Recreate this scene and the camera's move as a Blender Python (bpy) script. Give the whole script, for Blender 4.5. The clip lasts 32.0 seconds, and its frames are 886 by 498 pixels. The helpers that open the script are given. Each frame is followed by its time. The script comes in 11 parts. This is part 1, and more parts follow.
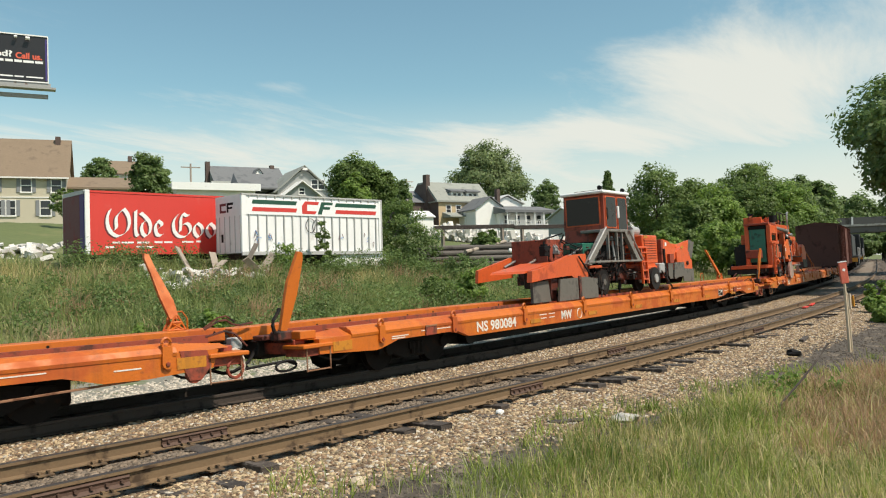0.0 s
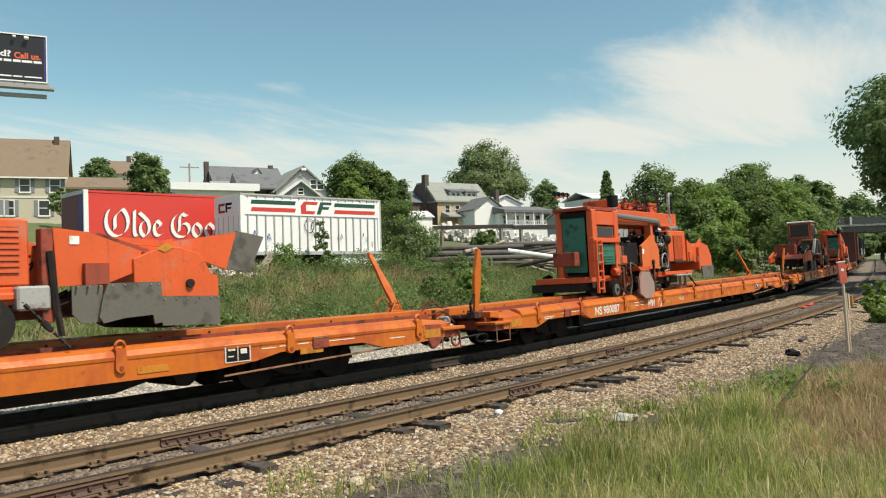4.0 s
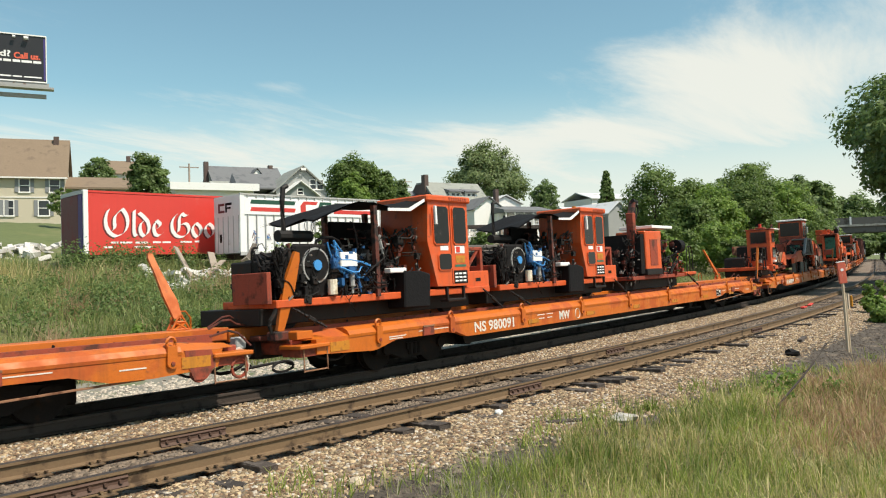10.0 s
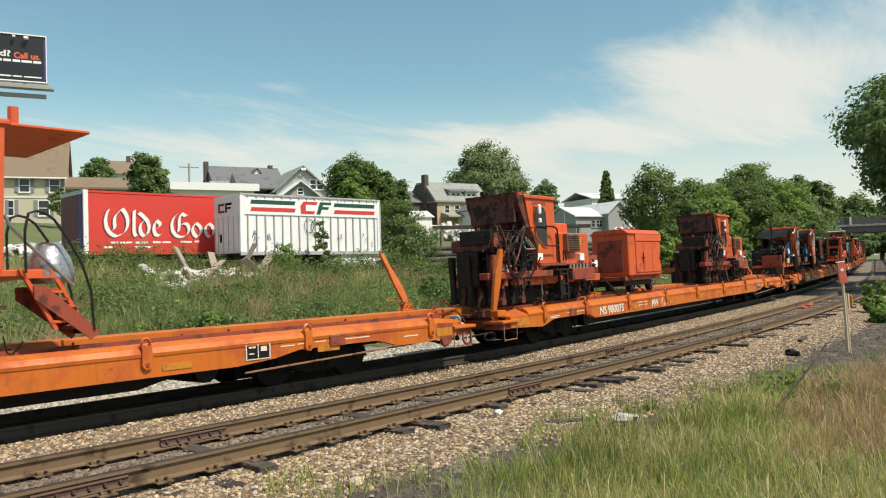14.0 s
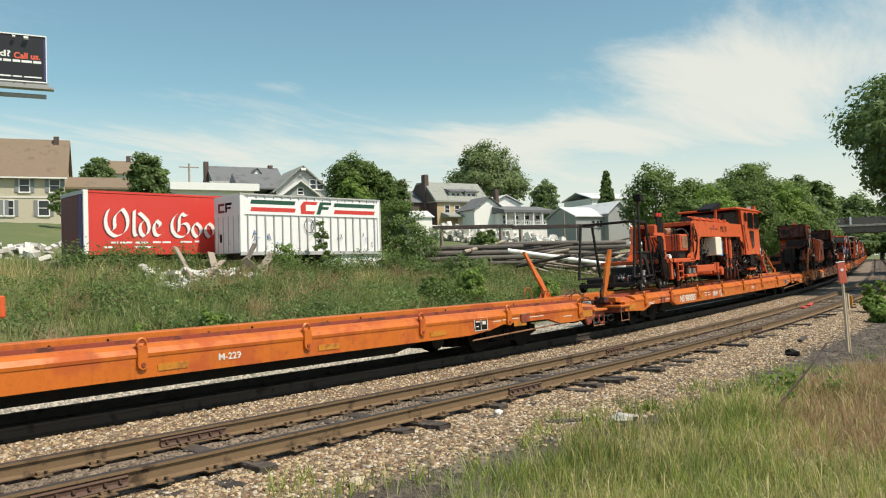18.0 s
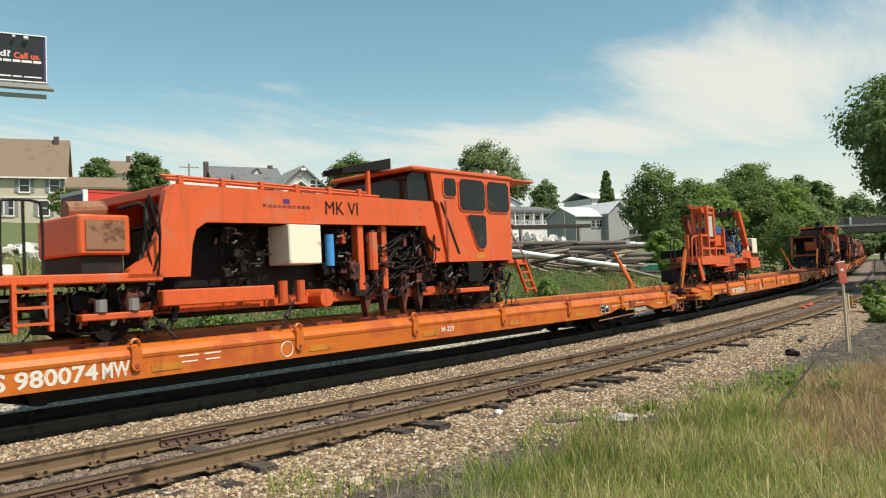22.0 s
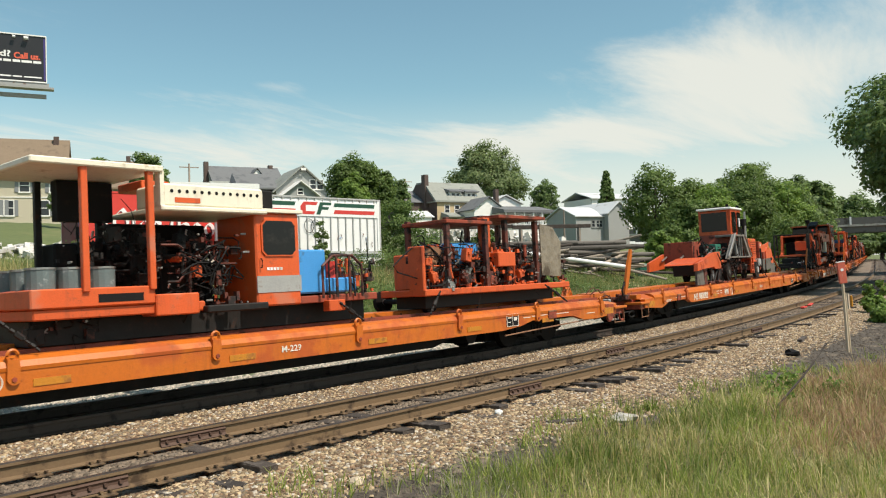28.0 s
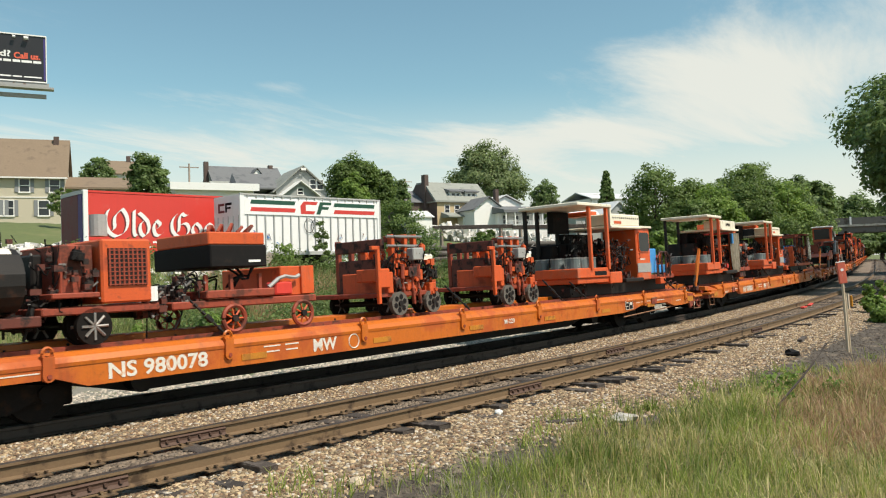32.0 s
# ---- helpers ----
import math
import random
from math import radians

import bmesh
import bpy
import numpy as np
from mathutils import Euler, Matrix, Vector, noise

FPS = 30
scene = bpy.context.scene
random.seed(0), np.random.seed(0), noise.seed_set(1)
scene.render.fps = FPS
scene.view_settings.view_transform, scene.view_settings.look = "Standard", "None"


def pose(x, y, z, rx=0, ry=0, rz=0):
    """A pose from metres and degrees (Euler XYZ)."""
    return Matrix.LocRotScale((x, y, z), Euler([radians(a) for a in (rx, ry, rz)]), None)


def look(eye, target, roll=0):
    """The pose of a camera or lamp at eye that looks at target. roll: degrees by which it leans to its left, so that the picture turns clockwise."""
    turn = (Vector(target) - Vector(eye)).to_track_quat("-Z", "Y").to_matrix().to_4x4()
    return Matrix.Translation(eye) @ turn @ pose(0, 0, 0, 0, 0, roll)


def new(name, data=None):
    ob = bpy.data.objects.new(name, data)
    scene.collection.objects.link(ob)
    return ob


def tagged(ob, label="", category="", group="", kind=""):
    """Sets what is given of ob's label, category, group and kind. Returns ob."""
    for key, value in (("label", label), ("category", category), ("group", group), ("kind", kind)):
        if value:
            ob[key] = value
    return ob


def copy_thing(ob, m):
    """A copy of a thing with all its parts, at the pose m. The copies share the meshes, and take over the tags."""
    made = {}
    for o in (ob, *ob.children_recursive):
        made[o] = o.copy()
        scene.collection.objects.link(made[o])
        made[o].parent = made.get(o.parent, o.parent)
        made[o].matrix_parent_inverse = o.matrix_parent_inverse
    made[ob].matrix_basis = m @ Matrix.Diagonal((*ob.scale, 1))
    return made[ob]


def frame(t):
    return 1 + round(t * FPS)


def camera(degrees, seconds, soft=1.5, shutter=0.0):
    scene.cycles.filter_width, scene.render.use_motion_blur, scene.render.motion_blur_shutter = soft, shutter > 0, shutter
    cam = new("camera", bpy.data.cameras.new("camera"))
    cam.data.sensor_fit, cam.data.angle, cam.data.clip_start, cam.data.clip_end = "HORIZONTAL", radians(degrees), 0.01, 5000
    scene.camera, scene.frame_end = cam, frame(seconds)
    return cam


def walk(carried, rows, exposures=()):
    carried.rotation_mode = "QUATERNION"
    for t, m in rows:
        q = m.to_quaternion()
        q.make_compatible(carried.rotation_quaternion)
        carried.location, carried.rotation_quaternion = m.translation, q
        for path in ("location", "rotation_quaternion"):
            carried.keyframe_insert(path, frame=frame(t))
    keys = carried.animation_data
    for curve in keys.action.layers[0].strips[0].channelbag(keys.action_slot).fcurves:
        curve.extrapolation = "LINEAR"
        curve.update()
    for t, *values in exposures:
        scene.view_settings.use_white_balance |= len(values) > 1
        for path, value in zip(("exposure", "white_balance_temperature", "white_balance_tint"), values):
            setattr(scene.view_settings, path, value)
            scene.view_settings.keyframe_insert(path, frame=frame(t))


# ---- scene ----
SECONDS = 32.0
EYE = (0.0, 0.0, 1.897)


def aim(turn):
    """The camera's pose: turn is a small pan to the left, in degrees."""
    a, p = 0.74393 + radians(turn), 0.02486
    far = (EYE[0] + math.cos(a) * math.cos(p), EYE[1] + math.sin(a) * math.cos(p), EYE[2] + math.sin(p))
    return look(EYE, far, -1.599)


cam = camera(58.50, SECONDS, 1.12, 0.05)
walk(cam, [(0, aim(0.04)), (0.5, aim(0.02)), (1.5, aim(0.0)), (3.5, aim(-0.03)), (5.5, aim(-0.06)), (20, aim(-0.06)), (22, aim(-0.06)), (32, aim(-0.06))],
     [(0, 0.12, 6640, 14), (8, 0.12, 6640, 14), (10, 0.22, 6640, 14), (12, 0.18, 6640, 14), (14, 0.12, 6640, 14), (32, 0.14, 6640, 14)])

# ---- light: high sun from up the line, thin summer cloud ----
SUN_DIR = Vector((0.11, -0.54, 0.835)).normalized()
sun = new("sun", bpy.data.lights.new("sun", "SUN"))
sun.data.energy, sun.data.angle, sun.data.color = 4.6, radians(0.6), (1.0, 0.925, 0.79)
sun.matrix_world = look((40, -40, 80), Vector((40, -40, 80)) - SUN_DIR)


def make_sky():
    w = bpy.data.worlds.new("summer_sky")
    scene.world = w
    w.use_nodes = True
    nt = w.node_tree
    nt.nodes.clear()
    N, Lk = nt.nodes.new, nt.links.new
    out, bg = N("ShaderNodeOutputWorld"), N("ShaderNodeBackground")
    sky = N("ShaderNodeTexSky")
    sky.sky_type, sky.sun_disc = "NISHITA", False
    sky.sun_elevation = math.asin(SUN_DIR.z)
    sky.sun_rotation = math.atan2(SUN_DIR.x, SUN_DIR.y)
    sky.altitude, sky.air_density, sky.dust_density, sky.ozone_density = 200, 1.0, 1.2, 1.6
    tc, sep = N("ShaderNodeTexCoord"), N("ShaderNodeSeparateXYZ")
    Lk(tc.outputs["Generated"], sep.inputs[0])
    # streaky high cloud on a flat sheet overhead
    zc = N("ShaderNodeMath"); zc.operation = "MAXIMUM"; zc.inputs[1].default_value = 0.02
    Lk(sep.outputs["Z"], zc.inputs[0])
    za = N("ShaderNodeMath"); za.operation = "ADD"; za.inputs[1].default_value = 0.10
    Lk(zc.outputs[0], za.inputs[0])
    div = N("ShaderNodeVectorMath"); div.operation = "DIVIDE"
    Lk(tc.outputs["Generated"], div.inputs[0])
    Lk(za.outputs[0], div.inputs[1])
    mp = N("ShaderNodeMapping")
    mp.inputs["Rotation"].default_value = (0, 0, radians(-28))
    mp.inputs["Scale"].default_value = (0.42, 1.0, 0.0)
    mp.inputs["Location"].default_value = CLOUD_SHIFT
    Lk(div.outputs[0], mp.inputs[0])
    n1, n2 = N("ShaderNodeTexNoise"), N("ShaderNodeTexNoise")
    n1.inputs["Scale"].default_value, n1.inputs["Detail"].default_value, n1.inputs["Roughness"].default_value, n1.inputs["Distortion"].default_value = 1.5, 10, 0.66, 0.5
    n2.inputs["Scale"].default_value, n2.inputs["Detail"].default_value = 0.30, 3
    Lk(mp.outputs[0], n1.inputs["Vector"])
    Lk(mp.outputs[0], n2.inputs["Vector"])
    add = N("ShaderNodeMath"); add.operation = "ADD"
    Lk(n1.outputs["Fac"], add.inputs[0])
    Lk(n2.outputs["Fac"], add.inputs[1])
    rp = N("ShaderNodeMapRange")
    rp.interpolation_type = "SMOOTHSTEP"
    rp.inputs["From Min"].default_value, rp.inputs["From Max"].default_value, rp.inputs["To Max"].default_value = 0.97, 1.36, 0.92
    # a broad bank of cloud to the south-east, thin bands towards the north, and wisps between
    last = add.outputs[0]
    fwd, right = Vector((math.cos(0.744), math.sin(0.744), 0)), Vector((math.sin(0.744), -math.cos(0.744), 0))
    for u, v, wide, high, tilt, gain in ((0.36, 0.225, 0.24, 0.06, 0.26, 0.40), (0.20, 0.150, 0.30, 0.022, 0.05, 0.14), (-0.19, 0.238, 0.04, 0.009, -0.05, 0.20), (-0.42, 0.15, 0.30, 0.04, -0.1, 0.20), (-0.33, 0.33, 0.10, 0.015, -0.2, 0.08), (-0.14, 0.29, 0.30, 0.05, 0.0, -0.30), (0.06, 0.205, 0.16, 0.022, 0.1, -0.22)):
        way = fwd + right * u
        way.z = v
        way.normalize()
        side = right.copy()
        side.z = tilt * 0.4
        side.normalize()
        rise = side.cross(way).normalized()
        acc = None
        for axis, size in ((side, wide), (rise, high)):
            dt = N("ShaderNodeVectorMath"); dt.operation = "DOT_PRODUCT"; dt.inputs[1].default_value = axis
            Lk(tc.outputs["Generated"], dt.inputs[0])
            of = N("ShaderNodeMath"); of.operation = "SUBTRACT"; of.inputs[1].default_value = way.dot(axis)
            Lk(dt.outputs["Value"], of.inputs[0])
            dv = N("ShaderNodeMath"); dv.operation = "DIVIDE"; dv.inputs[1].default_value = size
            Lk(of.outputs[0], dv.inputs[0])
            sq = N("ShaderNodeMath"); sq.operation = "MULTIPLY"
            Lk(dv.outputs[0], sq.inputs[0])
            Lk(dv.outputs[0], sq.inputs[1])
            if acc is None:
                acc = sq.outputs[0]
            else:
                sm = N("ShaderNodeMath"); sm.operation = "ADD"
                Lk(acc, sm.inputs[0])
                Lk(sq.outputs[0], sm.inputs[1])
                acc = sm.outputs[0]
        ng = N("ShaderNodeMath"); ng.operation = "MULTIPLY"; ng.inputs[1].default_value = -0.7
        Lk(acc, ng.inputs[0])
        ex = N("ShaderNodeMath"); ex.operation = "EXPONENT"
        Lk(ng.outputs[0], ex.inputs[0])
        ma = N("ShaderNodeMath"); ma.operation = "MULTIPLY_ADD"; ma.inputs[1].default_value = gain
        Lk(ex.outputs[0], ma.inputs[0])
        Lk(last, ma.inputs[2])
        last = ma.outputs[0]
    Lk(last, rp.inputs["Value"])
    # white haze that thickens to the horizon
    hz = N("ShaderNodeMapRange")
    hz.interpolation_type = "SMOOTHSTEP"
    hz.inputs["From Min"].default_value, hz.inputs["From Max"].default_value = 0.23, 0.05
    hz.inputs["To Max"].default_value = 0.85
    Lk(sep.outputs["Z"], hz.inputs["Value"])
    mx = N("ShaderNodeMath"); mx.operation = "MAXIMUM"
    Lk(rp.outputs[0], mx.inputs[0])
    Lk(hz.outputs[0], mx.inputs[1])
    tint = N("ShaderNodeMix"); tint.data_type = "RGBA"; tint.blend_type = "MULTIPLY"
    tint.inputs[0].default_value = 1.0
    tint.inputs["B"].default_value = (1.20, 1.50, 1.22, 1)
    Lk(sky.outputs[0], tint.inputs["A"])
    mix = N("ShaderNodeMix"); mix.data_type = "RGBA"
    mix.inputs["B"].default_value = (7.45, 7.75, 6.95, 1)
    Lk(mx.outputs[0], mix.inputs[0])
    Lk(tint.outputs["Result"], mix.inputs["A"])
    Lk(mix.outputs["Result"], bg.inputs["Color"])
    bg.inputs["Strength"].default_value = 0.10
    Lk(bg.outputs[0], out.inputs["Surface"])


CLOUD_SHIFT = (0.3, 1.1, 0.0)
make_sky()

# ---- the line: a left-hand curve that runs out straight, canted and slightly rising ----
KNOTS = (-400, -30, 0, 25, 50, 80, 120, 500)
BENDS = (0.0, 0.00401, 0.00401, 0.00363, 0.00254, 0.00093, 0.0, 0.0)
CANT, RISE, FIRST_RAIL, GAUGE = 0.02826, 0.006085, 7.6925, 1.51
MAIN, SECOND = 4.85, 0.755            # centre lines, from the nearest rail
_s = np.arange(-400.0, 500.0, 0.5)
_k = np.interp(_s, KNOTS, BENDS)
_th = np.concatenate([[0], np.cumsum((_k[1:] + _k[:-1]) / 2 * 0.5)])
_th -= np.interp(0, _s, _th)
_x = np.concatenate([[0], np.cumsum((np.cos(_th[1:]) + np.cos(_th[:-1])) / 2 * 0.5)])
_x -= np.interp(0, _s, _x)
_y = np.concatenate([[0], np.cumsum((np.sin(_th[1:]) + np.sin(_th[:-1])) / 2 * 0.5)])
_y -= np.interp(0, _s, _y)


def line(s, o, z=0.0):
    """Place on the line: s along it, o across it to the far side, z above the canted rails."""
    x, y, a = np.interp(s, _s, _x), np.interp(s, _s, _y), np.interp(s, _s, _th)
    return Vector((x - math.sin(a) * o, y + math.cos(a) * o + FIRST_RAIL, z - CANT * o + RISE * max(s - 15, 0)))


def line_turn(s):
    return float(np.interp(s, _s, _th))


def across(x, y):
    """s and o of a place on the ground; x and y may be arrays."""
    s = np.interp(x, _x, _s)
    for _ in range(3):
        a = np.interp(s, _s, _th)
        dx, dy = x - np.interp(s, _s, _x), y - FIRST_RAIL - np.interp(s, _s, _y)
        s = s + np.clip(dx * np.cos(a) + dy * np.sin(a), -25, 25)
    a = np.interp(s, _s, _th)
    dx, dy = x - np.interp(s, _s, _x), y - FIRST_RAIL - np.interp(s, _s, _y)
    return s, -dx * np.sin(a) + dy * np.cos(a)


# ---- mesh helpers ----
def box(bm, x0, x1, y0, y1, z0, z1, b=0.0):
    vs = [bm.verts.new(p) for p in ((x0, y0, z0), (x1, y0, z0), (x1, y1, z0), (x0, y1, z0), (x0, y0, z1), (x1, y0, z1), (x1, y1, z1), (x0, y1, z1))]
    fs = [bm.faces.new([vs[i] for i in f]) for f in ((3, 2, 1, 0), (4, 5, 6, 7), (0, 1, 5, 4), (1, 2, 6, 5), (2, 3, 7, 6), (3, 0, 4, 7))]
    if b:
        es = list({e for f in fs for e in f.edges})
        bmesh.ops.bevel(bm, geom=es, offset=b, segments=1, affect="EDGES")
    return bm


def boxes(*rows, b=0.0):
    bm = bmesh.new()
    for r in rows:
        box(bm, *r, b=b)
    return bm


def prism(bm, pts, y0, y1, b=0.0):
    """A closed outline in x and z, run from y0 to y1."""
    lo = [bm.verts.new((x, y0, z)) for x, z in pts]
    hi = [bm.verts.new((x, y1, z)) for x, z in pts]
    n = len(pts)
    fs = [bm.faces.new(lo), bm.faces.new(hi[::-1])]
    fs += [bm.faces.new((lo[(i + 1) % n], lo[i], hi[i], hi[(i + 1) % n])) for i in range(n)]
    if b:
        bmesh.ops.bevel(bm, geom=list({e for f in fs for e in f.edges}), offset=b, segments=1, affect="EDGES")
    return bm


def prism_x(bm, pts, x0, x1):
    """A closed outline in y and z, run from x0 to x1."""
    lo = [bm.verts.new((x0, y, z)) for y, z in pts]
    hi = [bm.verts.new((x1, y, z)) for y, z in pts]
    n = len(pts)
    bm.faces.new(lo), bm.faces.new(hi[::-1])
    for i in range(n):
        bm.faces.new((lo[(i + 1) % n], lo[i], hi[i], hi[(i + 1) % n]))
    return bm


def rod(bm, a, b, r, n=8, r2=None):
    a, b = Vector(a), Vector(b)
    d = b - a
    if d.length < 1e-6:
        return bm
    q = d.to_track_quat("Z", "Y")
    ra, rb = [], []
    for i in range(n):
        t = 2 * math.pi * (i + 0.5) / n
        v = q @ Vector((math.cos(t), math.sin(t), 0))
        ra.append(bm.verts.new(a + v * r))
        rb.append(bm.verts.new(b + v * (r if r2 is None else r2)))
    bm.faces.new(ra[::-1]), bm.faces.new(rb)
    for i in range(n):
        bm.faces.new((ra[i], ra[(i + 1) % n], rb[(i + 1) % n], rb[i]))
    return bm


def hose(bm, pts, r, n=5):
    """A bent pipe through the points, smoothed once."""
    p = [Vector(v) for v in pts]
    if len(p) > 2:
        q = [p[0]]
        for a, b in zip(p, p[1:]):
            q += [a.lerp(b, 0.25), a.lerp(b, 0.75)]
        p = q + [p[-1]]
    rings = []
    for i, v in enumerate(p):
        d = (p[min(i + 1, len(p) - 1)] - p[max(i - 1, 0)])
        if d.length < 1e-6:
            d = Vector((0, 0, 1))
        qt = d.to_track_quat("Z", "Y")
        rings.append([bm.verts.new(v + qt @ Vector((math.cos(2 * math.pi * k / n) * r, math.sin(2 * math.pi * k / n) * r, 0))) for k in range(n)])
    for a, b in zip(rings, rings[1:]):
        for k in range(n):
            bm.faces.new((a[k], a[(k + 1) % n], b[(k + 1) % n], b[k]))
    bm.faces.new(rings[0][::-1]), bm.faces.new(rings[-1])
    return bm


def mesh_of(bm, material, name="piece", smooth=False):
    bmesh.ops.recalc_face_normals(bm, faces=bm.faces)
    me = bpy.data.meshes.new(name)
    bm.to_mesh(me)
    bm.free()
    for m in (material if isinstance(material, (list, tuple)) else [material]):
        me.materials.append(m)
    if smooth:
        me.polygons.foreach_set("use_smooth", [True] * len(me.polygons))
    return me


def part(name, bm, material, parent=None, label="", at=None, smooth=False):
    """Links a bmesh as ONE mesh object under a thing or a part."""
    me = bm if isinstance(bm, bpy.types.Mesh) else mesh_of(bm, material, name, smooth)
    ob = new(name, me)
    if parent:
        ob.parent = parent
    if at is not None:
        ob.matrix_basis = at
    if label:
        ob["label"] = label
    return ob


def thing(name, label, category, group="", kind="", at=None):
    ob = new(name)
    ob.empty_display_size = 0.3
    if at is not None:
        ob.matrix_basis = at
    return tagged(ob, label, category, group, kind)


def sheet_mesh(name, verts, faces, material, smooth=False):
    me = bpy.data.meshes.new(name)
    me.from_pydata([tuple(v) for v in verts], [], [tuple(f) for f in faces])
    for m in (material if isinstance(material, (list, tuple)) else [material]):
        me.materials.append(m)
    if smooth:
        me.polygons.foreach_set("use_smooth", [True] * len(me.polygons))
    me.update()
    return me


def array_mesh(name, verts, corners, n, material):
    """A mesh of many faces with n corners each, from arrays."""
    me = bpy.data.meshes.new(name)
    verts, corners = np.asarray(verts, np.float32), np.asarray(corners, np.int32)
    me.vertices.add(len(verts))
    me.vertices.foreach_set("co", verts.ravel())
    me.loops.add(corners.size)
    me.loops.foreach_set("vertex_index", corners.ravel())
    k = corners.size // n
    me.polygons.add(k)
    me.polygons.foreach_set("loop_start", np.arange(0, k * n, n, dtype=np.int32))
    me.update(calc_edges=True)
    me.validate()
    me.materials.append(material)
    return me

# ---- materials ----
def paint(name, color, rough=0.55, metal=0.0, spots=None, amount=0.0, scale=3.0, grain=0.12, fine=40.0, bump=0.15, spread=0.0, island=False, spec=0.5, streak=0.0, soil=(0.05, 0.03, 0.02)):
    """A weathered surface: broad and fine variation of the colour, a second colour in patches, runs of dirt, and fine relief."""
    m = bpy.data.materials.new(name)
    m.use_nodes = True
    nt = m.node_tree
    N, Lk = nt.nodes.new, nt.links.new
    bsdf = nt.nodes["Principled BSDF"]
    tc = N("ShaderNodeTexCoord")
    big, small = N("ShaderNodeTexNoise"), N("ShaderNodeTexNoise")
    big.inputs["Scale"].default_value, big.inputs["Detail"].default_value, big.inputs["Roughness"].default_value = scale, 6, 0.62
    small.inputs["Scale"].default_value, small.inputs["Detail"].default_value = fine, 4
    Lk(tc.outputs["Object"], big.inputs["Vector"])
    Lk(tc.outputs["Object"], small.inputs["Vector"])
    hsv = N("ShaderNodeHueSaturation")
    hsv.inputs["Color"].default_value = (*color, 1)
    r1 = N("ShaderNodeMapRange")
    r1.inputs["From Min"].default_value, r1.inputs["From Max"].default_value = 0.25, 0.75
    r1.inputs["To Min"].default_value, r1.inputs["To Max"].default_value = 1 - grain, 1 + grain
    mixf = N("ShaderNodeMath"); mixf.operation = "ADD"
    half = N("ShaderNodeMath"); half.operation = "MULTIPLY"; half.inputs[1].default_value = 0.5
    Lk(big.outputs["Fac"], mixf.inputs[0])
    Lk(small.outputs["Fac"], mixf.inputs[1])
    Lk(mixf.outputs[0], half.inputs[0])
    Lk(half.outputs[0], r1.inputs["Value"])
    last = r1.outputs[0]
    if spread:
        src = N("ShaderNodeNewGeometry").outputs["Random Per Island"] if island else N("ShaderNodeObjectInfo").outputs["Random"]
        r2 = N("ShaderNodeMapRange")
        r2.inputs["To Min"].default_value, r2.inputs["To Max"].default_value = 1 - spread, 1 + spread
        Lk(src, r2.inputs["Value"])
        mu = N("ShaderNodeMath"); mu.operation = "MULTIPLY"
        Lk(last, mu.inputs[0])
        Lk(r2.outputs[0], mu.inputs[1])
        last = mu.outputs[0]
    Lk(last, hsv.inputs["Value"])
    col = hsv.outputs[0]
    if spots:
        rp = N("ShaderNodeMapRange")
        rp.interpolation_type = "SMOOTHSTEP"
        rp.inputs["From Min"].default_value, rp.inputs["From Max"].default_value = 0.66 - 0.32 * amount, 0.80 - 0.32 * amount
        Lk(big.outputs["Fac"], rp.inputs["Value"])
        mx = N("ShaderNodeMix"); mx.data_type = "RGBA"
        mx.inputs["B"].default_value = (*spots, 1)
        Lk(rp.outputs[0], mx.inputs[0])
        Lk(col, mx.inputs["A"])
        col = mx.outputs["Result"]
        rr = N("ShaderNodeMapRange")
        rr.inputs["To Min"].default_value, rr.inputs["To Max"].default_value = rough, min(1, rough + 0.3)
        Lk(rp.outputs[0], rr.inputs["Value"])
        Lk(rr.outputs[0], bsdf.inputs["Roughness"])
    else:
        bsdf.inputs["Roughness"].default_value = rough
    if streak:
        # dirt that has run down the sides, and small greasy specks
        mp, run, speck = N("ShaderNodeMapping"), N("ShaderNodeTexNoise"), N("ShaderNodeTexNoise")
        mp.inputs["Scale"].default_value = (5.5, 5.5, 0.55)
        Lk(tc.outputs["Object"], mp.inputs[0])
        Lk(mp.outputs[0], run.inputs["Vector"])
        run.inputs["Scale"].default_value, run.inputs["Detail"].default_value, run.inputs["Roughness"].default_value = 1.0, 7, 0.7
        Lk(tc.outputs["Object"], speck.inputs["Vector"])
        speck.inputs["Scale"].default_value, speck.inputs["Detail"].default_value, speck.inputs["Roughness"].default_value = 7.5, 6, 0.75
        a, b = N("ShaderNodeMapRange"), N("ShaderNodeMapRange")
        for k, lo, hi, top in ((a, 0.50, 0.78, streak), (b, 0.56, 0.72, streak * 1.25)):
            k.interpolation_type = "SMOOTHSTEP"
            k.inputs["From Min"].default_value, k.inputs["From Max"].default_value, k.inputs["To Max"].default_value = lo, hi, min(1, top)
        Lk(run.outputs["Fac"], a.inputs["Value"])
        Lk(speck.outputs["Fac"], b.inputs["Value"])
        mxm = N("ShaderNodeMath"); mxm.operation = "MAXIMUM"
        Lk(a.outputs[0], mxm.inputs[0])
        Lk(b.outputs[0], mxm.inputs[1])
        dirt = N("ShaderNodeMix"); dirt.data_type = "RGBA"
        dirt.inputs["B"].default_value = (*soil, 1)
        Lk(mxm.outputs[0], dirt.inputs[0])
        Lk(col, dirt.inputs["A"])
        col = dirt.outputs["Result"]
    Lk(col, bsdf.inputs["Base Color"])
    bsdf.inputs["Metallic"].default_value = metal
    bsdf.inputs["Specular IOR Level"].default_value = spec
